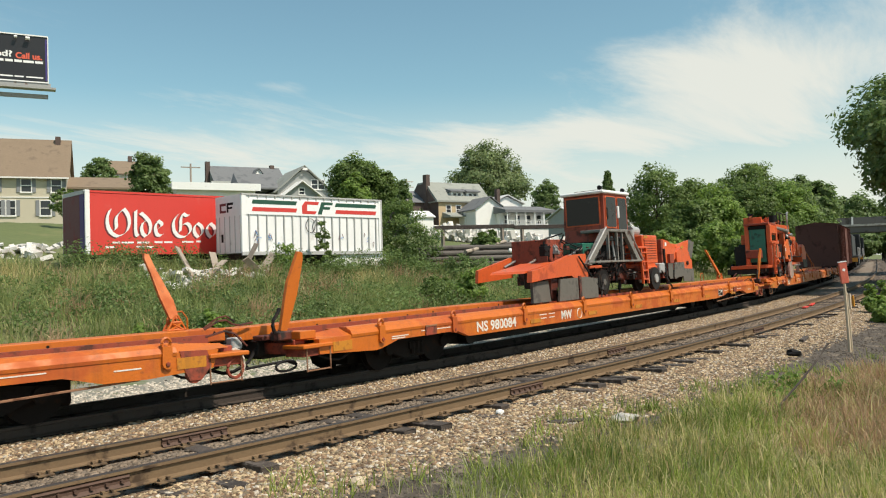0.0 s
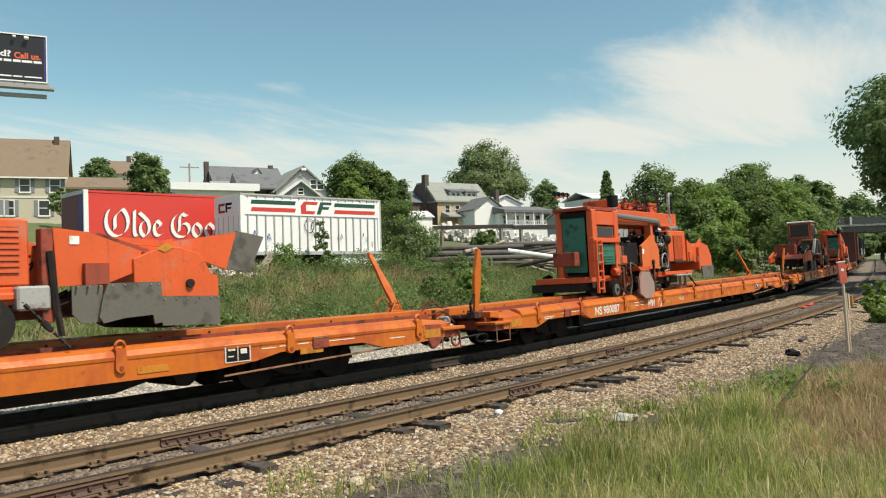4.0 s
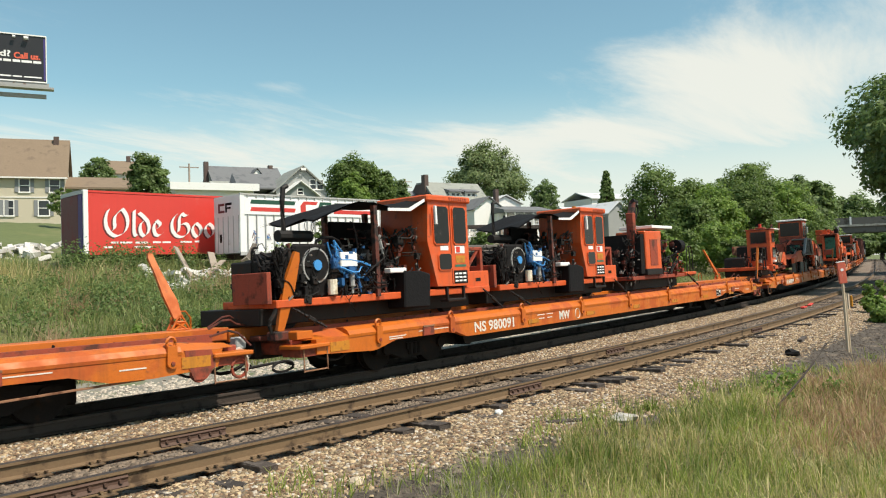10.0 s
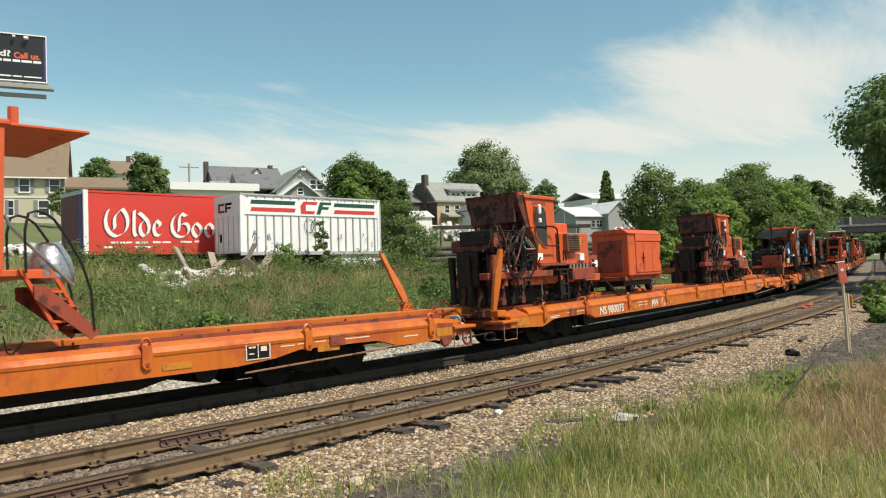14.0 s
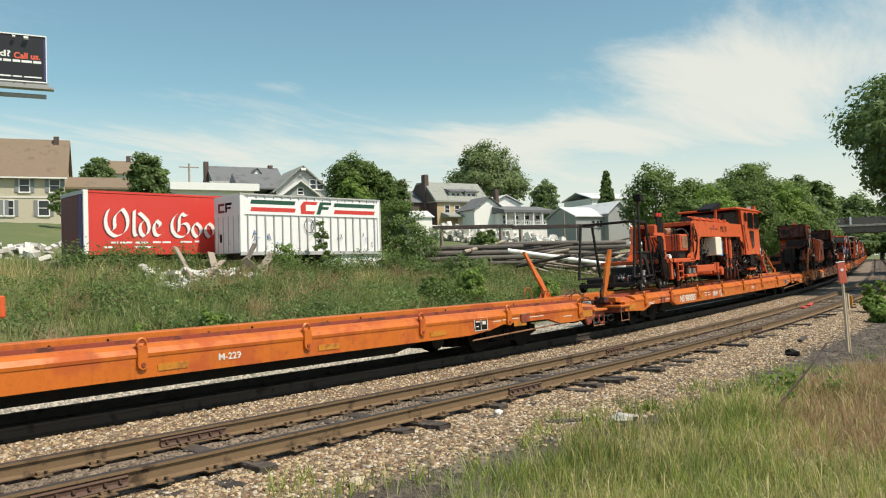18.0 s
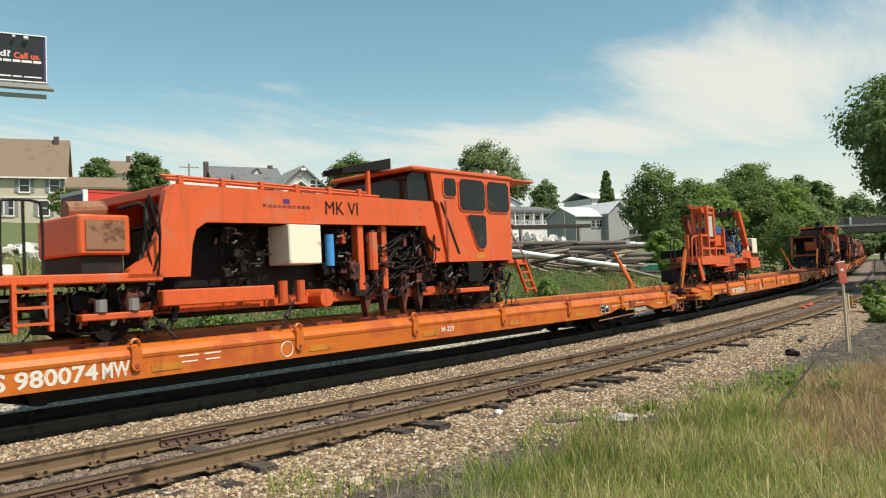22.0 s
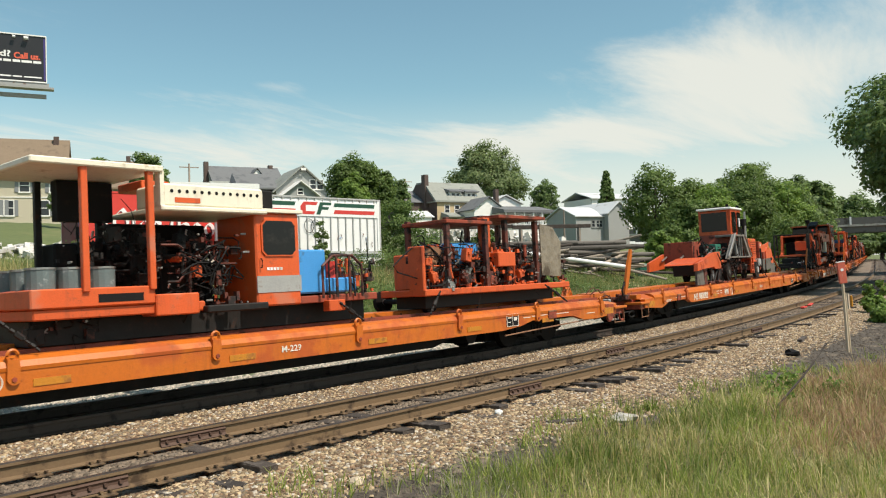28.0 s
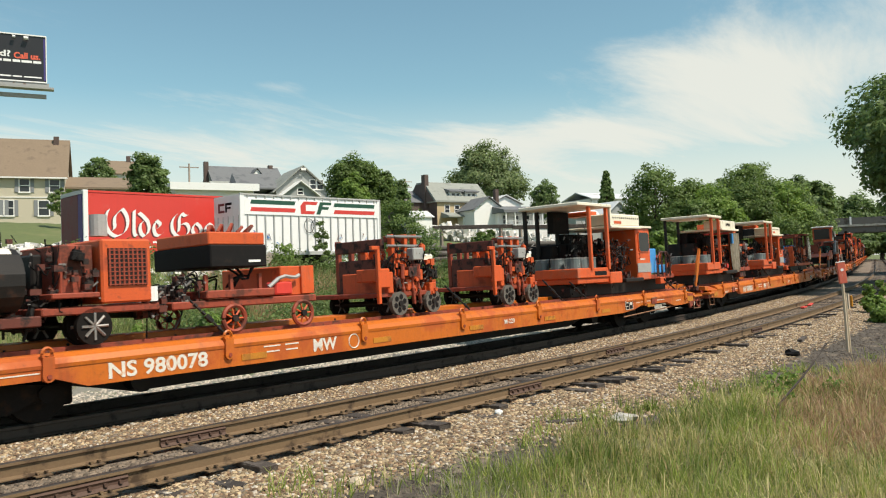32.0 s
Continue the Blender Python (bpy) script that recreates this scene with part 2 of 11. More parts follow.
    if bump:
        bp = N("ShaderNodeBump")
        bp.inputs["Strength"].default_value, bp.inputs["Distance"].default_value = bump, 0.02
        Lk(mixf.outputs[0], bp.inputs["Height"])
        Lk(bp.outputs[0], bsdf.inputs["Normal"])
    return m


def leaf_paint(name, dark, light, rough=0.6):
    m = paint(name, dark, rough, grain=0.3, scale=0.6, fine=6, bump=0)
    nt = m.node_tree
    N, Lk = nt.nodes.new, nt.links.new
    bsdf = nt.nodes["Principled BSDF"]
    geo = N("ShaderNodeNewGeometry")
    mx = N("ShaderNodeMix"); mx.data_type = "RGBA"
    mx.inputs["A"].default_value, mx.inputs["B"].default_value = (*dark, 1), (*light, 1)
    tc, nz = N("ShaderNodeTexCoord"), N("ShaderNodeTexNoise")
    nz.inputs["Scale"].default_value, nz.inputs["Detail"].default_value = 0.7, 3
    Lk(tc.outputs["Object"], nz.inputs["Vector"])
    av = N("ShaderNodeMath"); av.operation = "MULTIPLY_ADD"
    av.inputs[1].default_value, av.inputs[2].default_value = 1.6, -0.75
    Lk(nz.outputs["Fac"], av.inputs[0])
    ad = N("ShaderNodeMath"); ad.operation = "MULTIPLY_ADD"; ad.inputs[1].default_value = 0.7
    ad.use_clamp = True
    Lk(geo.outputs["Random Per Island"], ad.inputs[0])
    Lk(av.outputs[0], ad.inputs[2])
    Lk(ad.outputs[0], mx.inputs[0])
    Lk(mx.outputs["Result"], bsdf.inputs["Base Color"])
    tr, sh = N("ShaderNodeBsdfTranslucent"), N("ShaderNodeMixShader")
    sh.inputs[0].default_value = 0.48
    Lk(mx.outputs["Result"], tr.inputs["Color"])
    Lk(bsdf.outputs[0], sh.inputs[1])
    Lk(tr.outputs[0], sh.inputs[2])
    Lk(sh.outputs[0], nt.nodes["Material Output"].inputs["Surface"])
    return m


M = {}
RUST = (0.10, 0.035, 0.015)
GRIME = (0.035, 0.025, 0.02)
M["car_orange"] = paint("car_orange", (0.53, 0.128, 0.009), 0.45, spots=(0.42, 0.080, 0.009), amount=0.5, scale=0.9, grain=0.14, fine=30, streak=0.5, soil=(0.13, 0.04, 0.016))
M["car_top"] = paint("car_top_orange", (0.47, 0.105, 0.012), 0.6, spots=(0.14, 0.045, 0.02), amount=0.55, scale=1.6, grain=0.2, fine=25, streak=0.7, soil=(0.07, 0.03, 0.018))
M["machine"] = paint("machine_orange", (0.58, 0.092, 0.019), 0.48, spots=(0.40, 0.065, 0.02), amount=0.36, scale=2.0, grain=0.16, fine=40, streak=0.5, soil=(0.09, 0.032, 0.02))
M["bright"] = paint("bright_machine_orange", (0.64, 0.098, 0.020), 0.42, spots=(0.52, 0.15, 0.075), amount=0.34, scale=1.4, grain=0.14, fine=40, streak=0.5, soil=(0.14, 0.05, 0.03))
M["dull"] = paint("faded_machine_red", (0.29, 0.05, 0.022), 0.65, spots=(0.10, 0.032, 0.02), amount=0.5, scale=2.6, grain=0.25, fine=35, streak=0.7, soil=(0.035, 0.022, 0.018))
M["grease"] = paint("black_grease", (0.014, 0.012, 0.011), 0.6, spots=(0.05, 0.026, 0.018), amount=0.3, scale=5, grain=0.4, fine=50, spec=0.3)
M["dirty"] = paint("greasy_red_steel", (0.12, 0.028, 0.016), 0.6, spots=(0.02, 0.015, 0.013), amount=0.65, scale=4, grain=0.35, fine=50)
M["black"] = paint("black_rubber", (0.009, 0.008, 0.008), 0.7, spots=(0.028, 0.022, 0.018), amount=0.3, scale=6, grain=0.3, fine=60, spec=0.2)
M["tarp"] = paint("black_tarpaulin", (0.008, 0.008, 0.009), 0.85, grain=0.3, scale=2, fine=20, bump=0.4, spec=0.2)
M["steel"] = paint("bare_steel", (0.42, 0.40, 0.38), 0.38, 0.85, spots=(0.16, 0.08, 0.04), amount=0.25, scale=4, grain=0.15)
M["greysteel"] = paint("grey_painted_steel", (0.33, 0.33, 0.32), 0.55, spots=(0.16, 0.10, 0.07), amount=0.35, scale=3, grain=0.18)
M["rustplate"] = paint("rust_brown_plate", (0.26, 0.13, 0.07), 0.75, spots=(0.12, 0.05, 0.025), amount=0.5, scale=3, grain=0.25)
M["cream"] = paint("cream_paint", (0.78, 0.72, 0.58), 0.5, spots=(0.42, 0.33, 0.22), amount=0.22, scale=2, grain=0.08, streak=0.3, soil=(0.25, 0.17, 0.10))
M["white"] = paint("white_paint", (0.80, 0.80, 0.78), 0.5, spots=(0.5, 0.47, 0.42), amount=0.18, scale=2, grain=0.06)
M["letter"] = paint("white_lettering", (0.66, 0.62, 0.55), 0.6, spots=(0.58, 0.28, 0.12), amount=0.38, scale=9, grain=0.1)
M["yellow"] = paint("yellow_reflector", (0.50, 0.215, 0.014), 0.5, spots=(0.35, 0.14, 0.03), amount=0.42, scale=4)
M["fadedyellow"] = paint("faded_yellow_reflector", (0.50, 0.19, 0.012), 0.55, spots=(0.30, 0.11, 0.02), amount=0.4, scale=6, streak=0.5)
M["blue"] = paint("blue_paint", (0.02, 0.10, 0.26), 0.4, spots=(0.02, 0.03, 0.05), amount=0.3, scale=4)
M["skyblue"] = paint("light_blue_paint", (0.05, 0.27, 0.62), 0.4, spots=(0.05, 0.12, 0.22), amount=0.2, scale=3)
M["green"] = paint("green_panel", (0.015, 0.15, 0.10), 0.45, spots=(0.02, 0.06, 0.045), amount=0.4, scale=3, streak=0.5)
M["signred"] = paint("red_sign", (0.62, 0.045, 0.03), 0.5, spots=(0.4, 0.04, 0.03), amount=0.2, scale=6)
M["glassdark"] = paint("dark_cab_glass", (0.010, 0.010, 0.010), 0.08, spots=(0.035, 0.03, 0.026), amount=0.35, scale=1.6, grain=0.2, bump=0.02, spec=0.28)
M["wheel"] = paint("oily_wheel_steel", (0.012, 0.010, 0.009), 0.75, spots=(0.03, 0.018, 0.012), amount=0.35, scale=5, grain=0.3, spec=0.15)
M["ballast"] = paint("limestone_ballast", (0.34, 0.255, 0.155), 0.9, spots=(0.10, 0.07, 0.05), amount=0.36, scale=2.5, grain=0.25, fine=25, bump=0.5, spread=0.62, island=True)
M["rail"] = paint("brown_rail_steel", (0.165, 0.105, 0.055), 0.75, spots=(0.06, 0.036, 0.02), amount=0.4, scale=3, grain=0.2)
M["railhead"] = paint("dull_rail_head", (0.04, 0.03, 0.024), 0.55, 0.1, spots=(0.07, 0.05, 0.036), amount=0.35, scale=4, grain=0.15)
# rails below the train: its shade is part of their dark colour
M["oily_rail"] = paint("shaded_rail_steel", (0.045, 0.032, 0.024), 0.7, spots=(0.02, 0.016, 0.013), amount=0.4, scale=3, grain=0.2)
M["tie"] = paint("old_timber_tie", (0.055, 0.042, 0.034), 0.85, spots=(0.13, 0.11, 0.095), amount=0.4, scale=6, grain=0.35, fine=60, bump=0.6, spread=0.35)
M["tie_rough"] = paint("old_timber_ties", (0.055, 0.042, 0.034), 0.85, spots=(0.13, 0.11, 0.095), amount=0.4, scale=6, grain=0.35, fine=60, bump=0.6)
M["concrete"] = paint("weathered_concrete", (0.40, 0.38, 0.34), 0.85, spots=(0.22, 0.2, 0.17), amount=0.4, scale=0.8, grain=0.15, fine=12)
M["wood"] = paint("weathered_timber", (0.30, 0.25, 0.20), 0.8, spots=(0.14, 0.11, 0.09), amount=0.4, scale=2, grain=0.25, spread=0.3)
M["bark"] = paint("tree_bark", (0.10, 0.075, 0.055), 0.9, spots=(0.05, 0.04, 0.03), amount=0.4, scale=4, grain=0.3, bump=0.6)
M["leaf"] = leaf_paint("summer_leaves", (0.085, 0.138, 0.033), (0.215, 0.31, 0.078))
M["leaf_dark"] = leaf_paint("dark_leaves", (0.095, 0.15, 0.045), (0.24, 0.345, 0.105))
M["leaf_light"] = leaf_paint("light_leaves", (0.12, 0.20, 0.035), (0.29, 0.42, 0.085))
M["maple"] = leaf_paint("maple_leaves", (0.13, 0.18, 0.07), (0.32, 0.40, 0.16))
M["weed"] = leaf_paint("bank_weeds", (0.09, 0.145, 0.045), (0.21, 0.30, 0.085))
M["bankgrass"] = leaf_paint("bank_grass", (0.15, 0.20, 0.065), (0.39, 0.43, 0.15))
M["grass"] = leaf_paint("tall_grass", (0.10, 0.16, 0.025), (0.46, 0.52, 0.12))
M["greygrass"] = leaf_paint("grey_dry_grass", (0.24, 0.235, 0.15), (0.55, 0.52, 0.36))
M["brownstraw"] = leaf_paint("dead_brown_grass", (0.34, 0.21, 0.11), (0.66, 0.46, 0.29))
M["straw"] = leaf_paint("seeding_grass", (0.40, 0.35, 0.13), (0.78, 0.66, 0.36))

# ---- ground ----
O_ROW = (-400, -60, -12, -8, -5.5, -4, -2.6, -1.5, -0.75, 0.755, 2.2, 2.8, 3.5, 6.2, 7.0, 8.2, 9.5, 12, 18, 25, 32, 40, 55, 70, 90, 140, 300, 900)
Z_ROW = (0.0, 0.0, -0.15, -0.25, -0.42, -0.48, -0.42, -0.34, -0.285, -0.225, -0.235, -0.235, -0.20, -0.22, -0.23, -0.25, -0.24, 0.0, 1.1, 2.15, 2.7, 4.1, 6.4, 7.4, 8.0, 9.8, 14, 20)


def ground_z(x, y):
    s, o = across(np.asarray(x, float), np.asarray(y, float))
    z = np.interp(o, O_ROW, Z_ROW) + np.where((o > -3) & (o < 9), -CANT * o, np.where(o >= 9, -CANT * 9, CANT * 3))
    z = z + RISE * np.clip(s - 15, 0, 200)
    # the bank dies away towards the bridge
    z = z - np.clip((s - 55) / 90, 0, 1) * np.clip((o - 9) / 25, 0, 1) * 0.5
    rough = np.clip((np.abs(o - 3) - 6) / 6, 0, 1)
    return z + rough * (0.16 * np.sin(x * 0.9 + 1.3 * np.sin(y * 0.6)) * np.sin(y * 0.8 + 0.7) + 0.05 * np.sin(x * 3.1 + y * 2.3))


def gz(x, y):
    return float(ground_z(np.array([x]), np.array([y]))[0])


M["soil"] = paint("weedy_soil", (0.11, 0.115, 0.042), 0.95, spots=(0.21, 0.165, 0.10), amount=0.42, scale=0.7, grain=0.3, fine=9, bump=0.6)
M["lawn"] = paint("mown_grass", (0.105, 0.13, 0.042), 0.95, spots=(0.17, 0.165, 0.07), amount=0.4, scale=0.12, grain=0.25, fine=2.5, bump=0.5)
M["cinder"] = paint("black_cinder", (0.072, 0.058, 0.045), 0.95, spots=(0.19, 0.15, 0.11), amount=0.45, scale=3.2, grain=0.3, fine=40, bump=0.6)
M["stonebed"] = paint("ballast_bed", (0.20, 0.155, 0.115), 0.95, spots=(0.07, 0.055, 0.045), amount=0.38, scale=14, grain=0.35, fine=45, bump=0.9)
# track bed below the train, with the train's shade in its colour
M["shadebed"] = paint("shaded_track_bed", (0.045, 0.038, 0.032), 0.95, spots=(0.02, 0.018, 0.016), amount=0.4, scale=5, grain=0.35, fine=45, bump=0.9, spec=0.1)
M["palegravel"] = paint("pale_dusty_gravel", (0.21, 0.20, 0.165), 0.95, spots=(0.13, 0.15, 0.07), amount=0.45, scale=1.2, grain=0.25, fine=30, bump=0.6)


def make_ground():
    xs = np.concatenate([[-4000, -1500, -500, -200, -100, -60, -40], np.arange(-30, 0, 3.0), np.arange(0, 30, 0.35), np.arange(30, 70, 0.8), np.arange(70, 240, 4.0), [260, 320, 420, 600, 1000, 2000, 4000]])
    ys = np.concatenate([[-4000, -1500, -500, -200, -80, -40, -20, -10, -5], np.arange(-2, 24, 0.35), np.arange(24, 50, 0.9), np.arange(50, 150, 4.0), [170, 200, 260, 400, 700, 1500, 4000]])
    X, Y = np.meshgrid(xs, ys, indexing="ij")
    Z = ground_z(X.ravel(), Y.ravel())
    V = np.stack([X.ravel(), Y.ravel(), Z], 1)
    ny = len(ys)
    i, j = np.meshgrid(np.arange(len(xs) - 1), np.arange(ny - 1), indexing="ij")
    a = (i * ny + j).ravel()
    F = np.stack([a, a + ny, a + ny + 1, a + 1], 1)
    me = array_mesh("ground", V, F, 4, M["soil"])
    for k in ("stonebed", "cinder", "palegravel", "lawn", "shadebed"):
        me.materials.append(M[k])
    c = V[F].mean(1)
    s, o = across(c[:, 0], c[:, 1])
    w = 0.35 * np.sin(c[:, 0] * 1.7) * np.sin(c[:, 1] * 2.1 + 1) + 0.2 * np.sin(c[:, 0] * 4.3 + 2)
    idx = np.zeros(len(F), np.int32)
    edge = np.interp(s, (0, 7, 10, 13, 16, 19, 60), (-1.5, -1.7, -2.2, -2.1, -1.85, -2.0, -2.2)) + w * 0.5
    turf = np.interp(s, (0, 9, 14, 19, 26, 60), (-2.5, -2.5, -3.2, -4.6, -5.4, -5.8)) + w * 0.6
    idx[(o > edge) & (o < 6.6 + w * 0.3)] = 1
    # bed below the train takes the colour with its shade painted in
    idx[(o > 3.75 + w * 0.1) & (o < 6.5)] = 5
    idx[(o > 6.6 + w * 0.3) & (o < 9.9 + w)] = 3
    idx[(o <= edge) & (o > turf)] = 2
    idx[o <= turf] = 0
    idx[(o > 34)] = 4
    idx[(np.abs(c[:, 0]) > 300) | (np.abs(c[:, 1]) > 300)] = 4
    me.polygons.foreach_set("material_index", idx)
    me.polygons.foreach_set("use_smooth", [True] * len(F))
    return tagged(new("ground", me), "weedy ground rising in a grassy bank beyond the tracks", "ground", kind="structure")


make_ground()

# ---- rails ----
HEAD = ((-0.0365, 0.0), (-0.034, 0.008), (0.034, 0.008), (0.0365, 0.0), (0.0365, -0.03), (0.009, -0.042), (0.009, -0.145), (0.072, -0.165), (0.072, -0.178), (-0.072, -0.178), (-0.072, -0.165), (-0.009, -0.145), (-0.009, -0.042), (-0.0365, -0.03))


def rail_mesh(o, s0, s1, step, side="rail", top="railhead"):
    ss = np.arange(s0, s1 + 0.01, step)
    V, F, n = [], [], len(HEAD)
    for s in ss:
        for y, z in HEAD:
            V.append(line(s, o + y, z - 0.008))
    for i in range(len(ss) - 1):
        for k in range(n):
            F.append((i * n + k, i * n + (k + 1) % n, (i + 1) * n + (k + 1) % n, (i + 1) * n + k))
    me = sheet_mesh("rail", V, F, [M[side], M[top]])
    me.polygons.foreach_set("material_index", [1 if (i % n) in (0, 1, 2) else 0 for i in range(len(F))])
    return me


def tie_mesh(seed):
    r = random.Random(seed)
    bm = box(bmesh.new(), -0.112, 0.112, -1.30, 1.30, -0.17, 0.0, b=0.012)
    bmesh.ops.subdivide_edges(bm, edges=[e for e in bm.edges if e.calc_length() > 1], cuts=6)
    for v in bm.verts:
        v.co += Vector((r.uniform(-0.008, 0.008), r.uniform(-0.02, 0.02) if abs(v.co.y) > 1.2 else 0, r.uniform(-0.012, 0.006)))
    return mesh_of(bm, M["tie"], "tie")


TIES = [tie_mesh(i) for i in range(5)]


def plate_mesh():
    bm = boxes((-0.09, 0.09, -0.17, 0.17, 0.0, 0.014))
    for y in (-0.115, 0.115):
        for x in (-0.045, 0.045):
            rod(bm, (x, y, 0.0), (x, y * 0.9, 0.045), 0.011, 5)
            box(bm, x - 0.016, x + 0.016, y * 0.62, y, 0.035, 0.048) if y > 0 else box(bm, x - 0.016, x + 0.016, y, y * 0.62, 0.035, 0.048)
    return mesh_of(bm, M["rail"], "tie_plate")


PLATE = plate_mesh()


def place(s, o, z, turn=0.0):
    v = line(s, o, z)
    return Matrix.Translation(v) @ pose(0, 0, 0, math.degrees(-CANT), 0, math.degrees(line_turn(s)) + turn)


def make_track(name, centre, label, s1):
    r = random.Random(7 + int(centre))
    tr = thing(name, label, "railway track", kind="structure")
    # the main line's rails are coloured dark, as in the train's shade
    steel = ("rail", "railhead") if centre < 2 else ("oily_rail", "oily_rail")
    for side in (-1, 1):
        part("rail", rail_mesh(centre + side * GAUGE / 2, -40, 30, 0.5, *steel), None, tr)
        part("rail", rail_mesh(centre + side * GAUGE / 2, 30, 330, 2.0, *steel), None, tr)
    s = -3.0
    while s < s1:
        skew, jig = r.uniform(-5, 5), r.uniform(-0.2, 0.2)
        t = part("tie", TIES[r.randrange(5)], None, tr, at=place(s, centre + jig, -0.19 + r.uniform(-0.11, 0.0), skew))
        if s < 22 and centre < 2:
            for side in (-1, 1):
                part("tie_plate", PLATE, None, tr, at=place(s, centre + side * GAUGE / 2, -0.196))
        s += 0.54 + r.uniform(-0.06, 0.06)
    bm = bmesh.new()
    while s < 200:
        a, c = line(s, centre - 1.3, -0.2), line(s, centre + 1.3, -0.2)
        d = (line(s + 0.2, centre, 0) - line(s, centre, 0))
        q = [bm.verts.new(v) for v in (a, c, c + d, a + d)]
        bm.faces.new(q)
        lo = [bm.verts.new(v - Vector((0, 0, 0.12))) for v in (a, a + d)]
        bm.faces.new((q[0], q[3], lo[1], lo[0]))
        s += 0.56
    tagged(part("far_ties", bm, M["tie_rough"], tr), kind="stuff")
    return tr


near_track = make_track("railway_track", SECOND, "brown steel rails on old timber ties in ballast", 62)
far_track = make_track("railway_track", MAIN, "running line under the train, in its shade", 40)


def joint_bar(parent, s, o, face):
    bm = prism_x(bmesh.new(), [(0.012, -0.05), (0.045, -0.075), (0.028, -0.10), (0.028, -0.125), (0.06, -0.16), (0.012, -0.155)], -0.46, 0.46)
    for i in range(6):
        x = -0.38 + i * 0.152
        rod(bm, (x, 0.02, -0.108), (x, 0.062, -0.108), 0.022, 6)
    if face < 0:
        bmesh.ops.rotate(bm, verts=bm.verts, cent=(0, 0, 0), matrix=Matrix.Rotation(math.pi, 3, "Z"))
    part("joint_bar", bm, M["joint"], parent, "rusty bolted joint bar", at=place(s, o, 0))


M["joint"] = paint("rusted_joint_bar", (0.085, 0.045, 0.03), 0.75, spots=(0.045, 0.028, 0.02), amount=0.4, scale=6, grain=0.2)
for s_, o_ in ((5.3, GAUGE), (10.5, 0.0), (16.6, GAUGE), (22.4, 0.0), (3.2, 0.0)):
    joint_bar(near_track, s_, o_, -1)


# ---- loose stone, grass and weeds ----
M["brownstone"] = paint("rusty_ballast", (0.19, 0.118, 0.068), 0.9, scale=3, grain=0.25, fine=25, bump=0.5, spread=0.5, island=True)
M["chalk"] = paint("chalky_ballast", (0.44, 0.39, 0.32), 0.9, scale=3, grain=0.2, fine=25, bump=0.5, spread=0.3, island=True)
M["oilstone"] = paint("oily_ballast", (0.16, 0.12, 0.085), 0.85, scale=3, grain=0.25, fine=25, bump=0.5, spread=0.6, island=True)


def stones(name, label, n, pick, size, material, seed):
    """Many loose stones, each a dented little block."""
    g = np.random.default_rng(seed)
    base = np.array([(-1, -1, -0.7), (1, -1, -0.7), (1, 1, -0.7), (-1, 1, -0.7), (-0.7, -0.8, 0.6), (0.8, -0.6, 0.7), (0.6, 0.8, 0.55), (-0.8, 0.6, 0.75)])
    quads = np.array([(4, 5, 6, 7), (0, 1, 5, 4), (1, 2, 6, 5), (2, 3, 7, 6), (3, 0, 4, 7)])
    s, o = pick(g, n)
    n = len(s)
    px = np.array([tuple(line(a, b, 0)) for a, b in zip(s, o)])
    px[:, 2] = ground_z(px[:, 0], px[:, 1])
    sc = g.uniform(size[0], size[1], (n, 1, 1)) * g.uniform(0.6, 1.4, (n, 1, 3)) * np.array([0.58, 0.46, 0.34])
    v = base[None] * (1 + g.uniform(-0.28, 0.28, (n, 8, 3))) * sc
    a = g.uniform(0, 6.28, n)
    b = g.uniform(-0.7, 0.7, n)
    ca, sa, cb, sb = np.cos(a), np.sin(a), np.cos(b), np.sin(b)
    x, y, z = v[..., 0], v[..., 1], v[..., 2]
    y, z = y * cb[:, None] - z * sb[:, None], y * sb[:, None] + z * cb[:, None]
    x, y = x * ca[:, None] - y * sa[:, None], x * sa[:, None] + y * ca[:, None]
    P = np.stack([x, y, z], -1) + px[:, None] + np.stack([np.zeros(n), np.zeros(n), sc[:, 0, 2] * 0.35], -1)[:, None]
    F = (quads[None] + (np.arange(n) * 8)[:, None, None]).reshape(-1, 4)
    ob = new(name, array_mesh(name, P.reshape(-1, 3), F, 4, material))
    return tagged(ob, label, "gravel", kind="stuff")


def ballast_pick(g, n):
    s = 1.5 + 45 * g.random(n) ** 1.7
    o = np.where(g.random(n) < 0.62, -0.08 - 2.2 * g.random(n) ** 1.25, g.uniform(1.6, 3.95, n))
    keep = (np.abs(o - GAUGE) > 0.09) & (o + 0.18 * g.normal(0, 1, n) > np.interp(s, (0, 6, 8, 10, 14, 19), (-1.5, -1.55, -1.75, -2.25, -2.2, -2.0)))
    return s[keep], o[keep]


def middle_pick(g, n):
    return 1.5 + 40 * g.random(n) ** 1.7, g.uniform(0.1, GAUGE - 0.1, n)


stones("ballast_stones", "pale tan and grey limestone ballast", 46000, ballast_pick, (0.019, 0.050), M["ballast"], 3)
stones("brown_stones", "rusty brown ballast stones", 30000, ballast_pick, (0.018, 0.050), M["brownstone"], 6)
stones("pale_stones", "chalky pale ballast stones", 8000, ballast_pick, (0.018, 0.052), M["chalk"], 7)
stones("dark_stones", "oil-darkened ballast between the rails", 13000, middle_pick, (0.022, 0.055), M["oilstone"], 4)
stones("cinder_stones", "dark cinder and stray stones", 9000, lambda g, n: (2 + 28 * g.random(n) ** 1.5, g.uniform(-3.8, -1.2, n)), (0.016, 0.045), M["cinder"], 5)
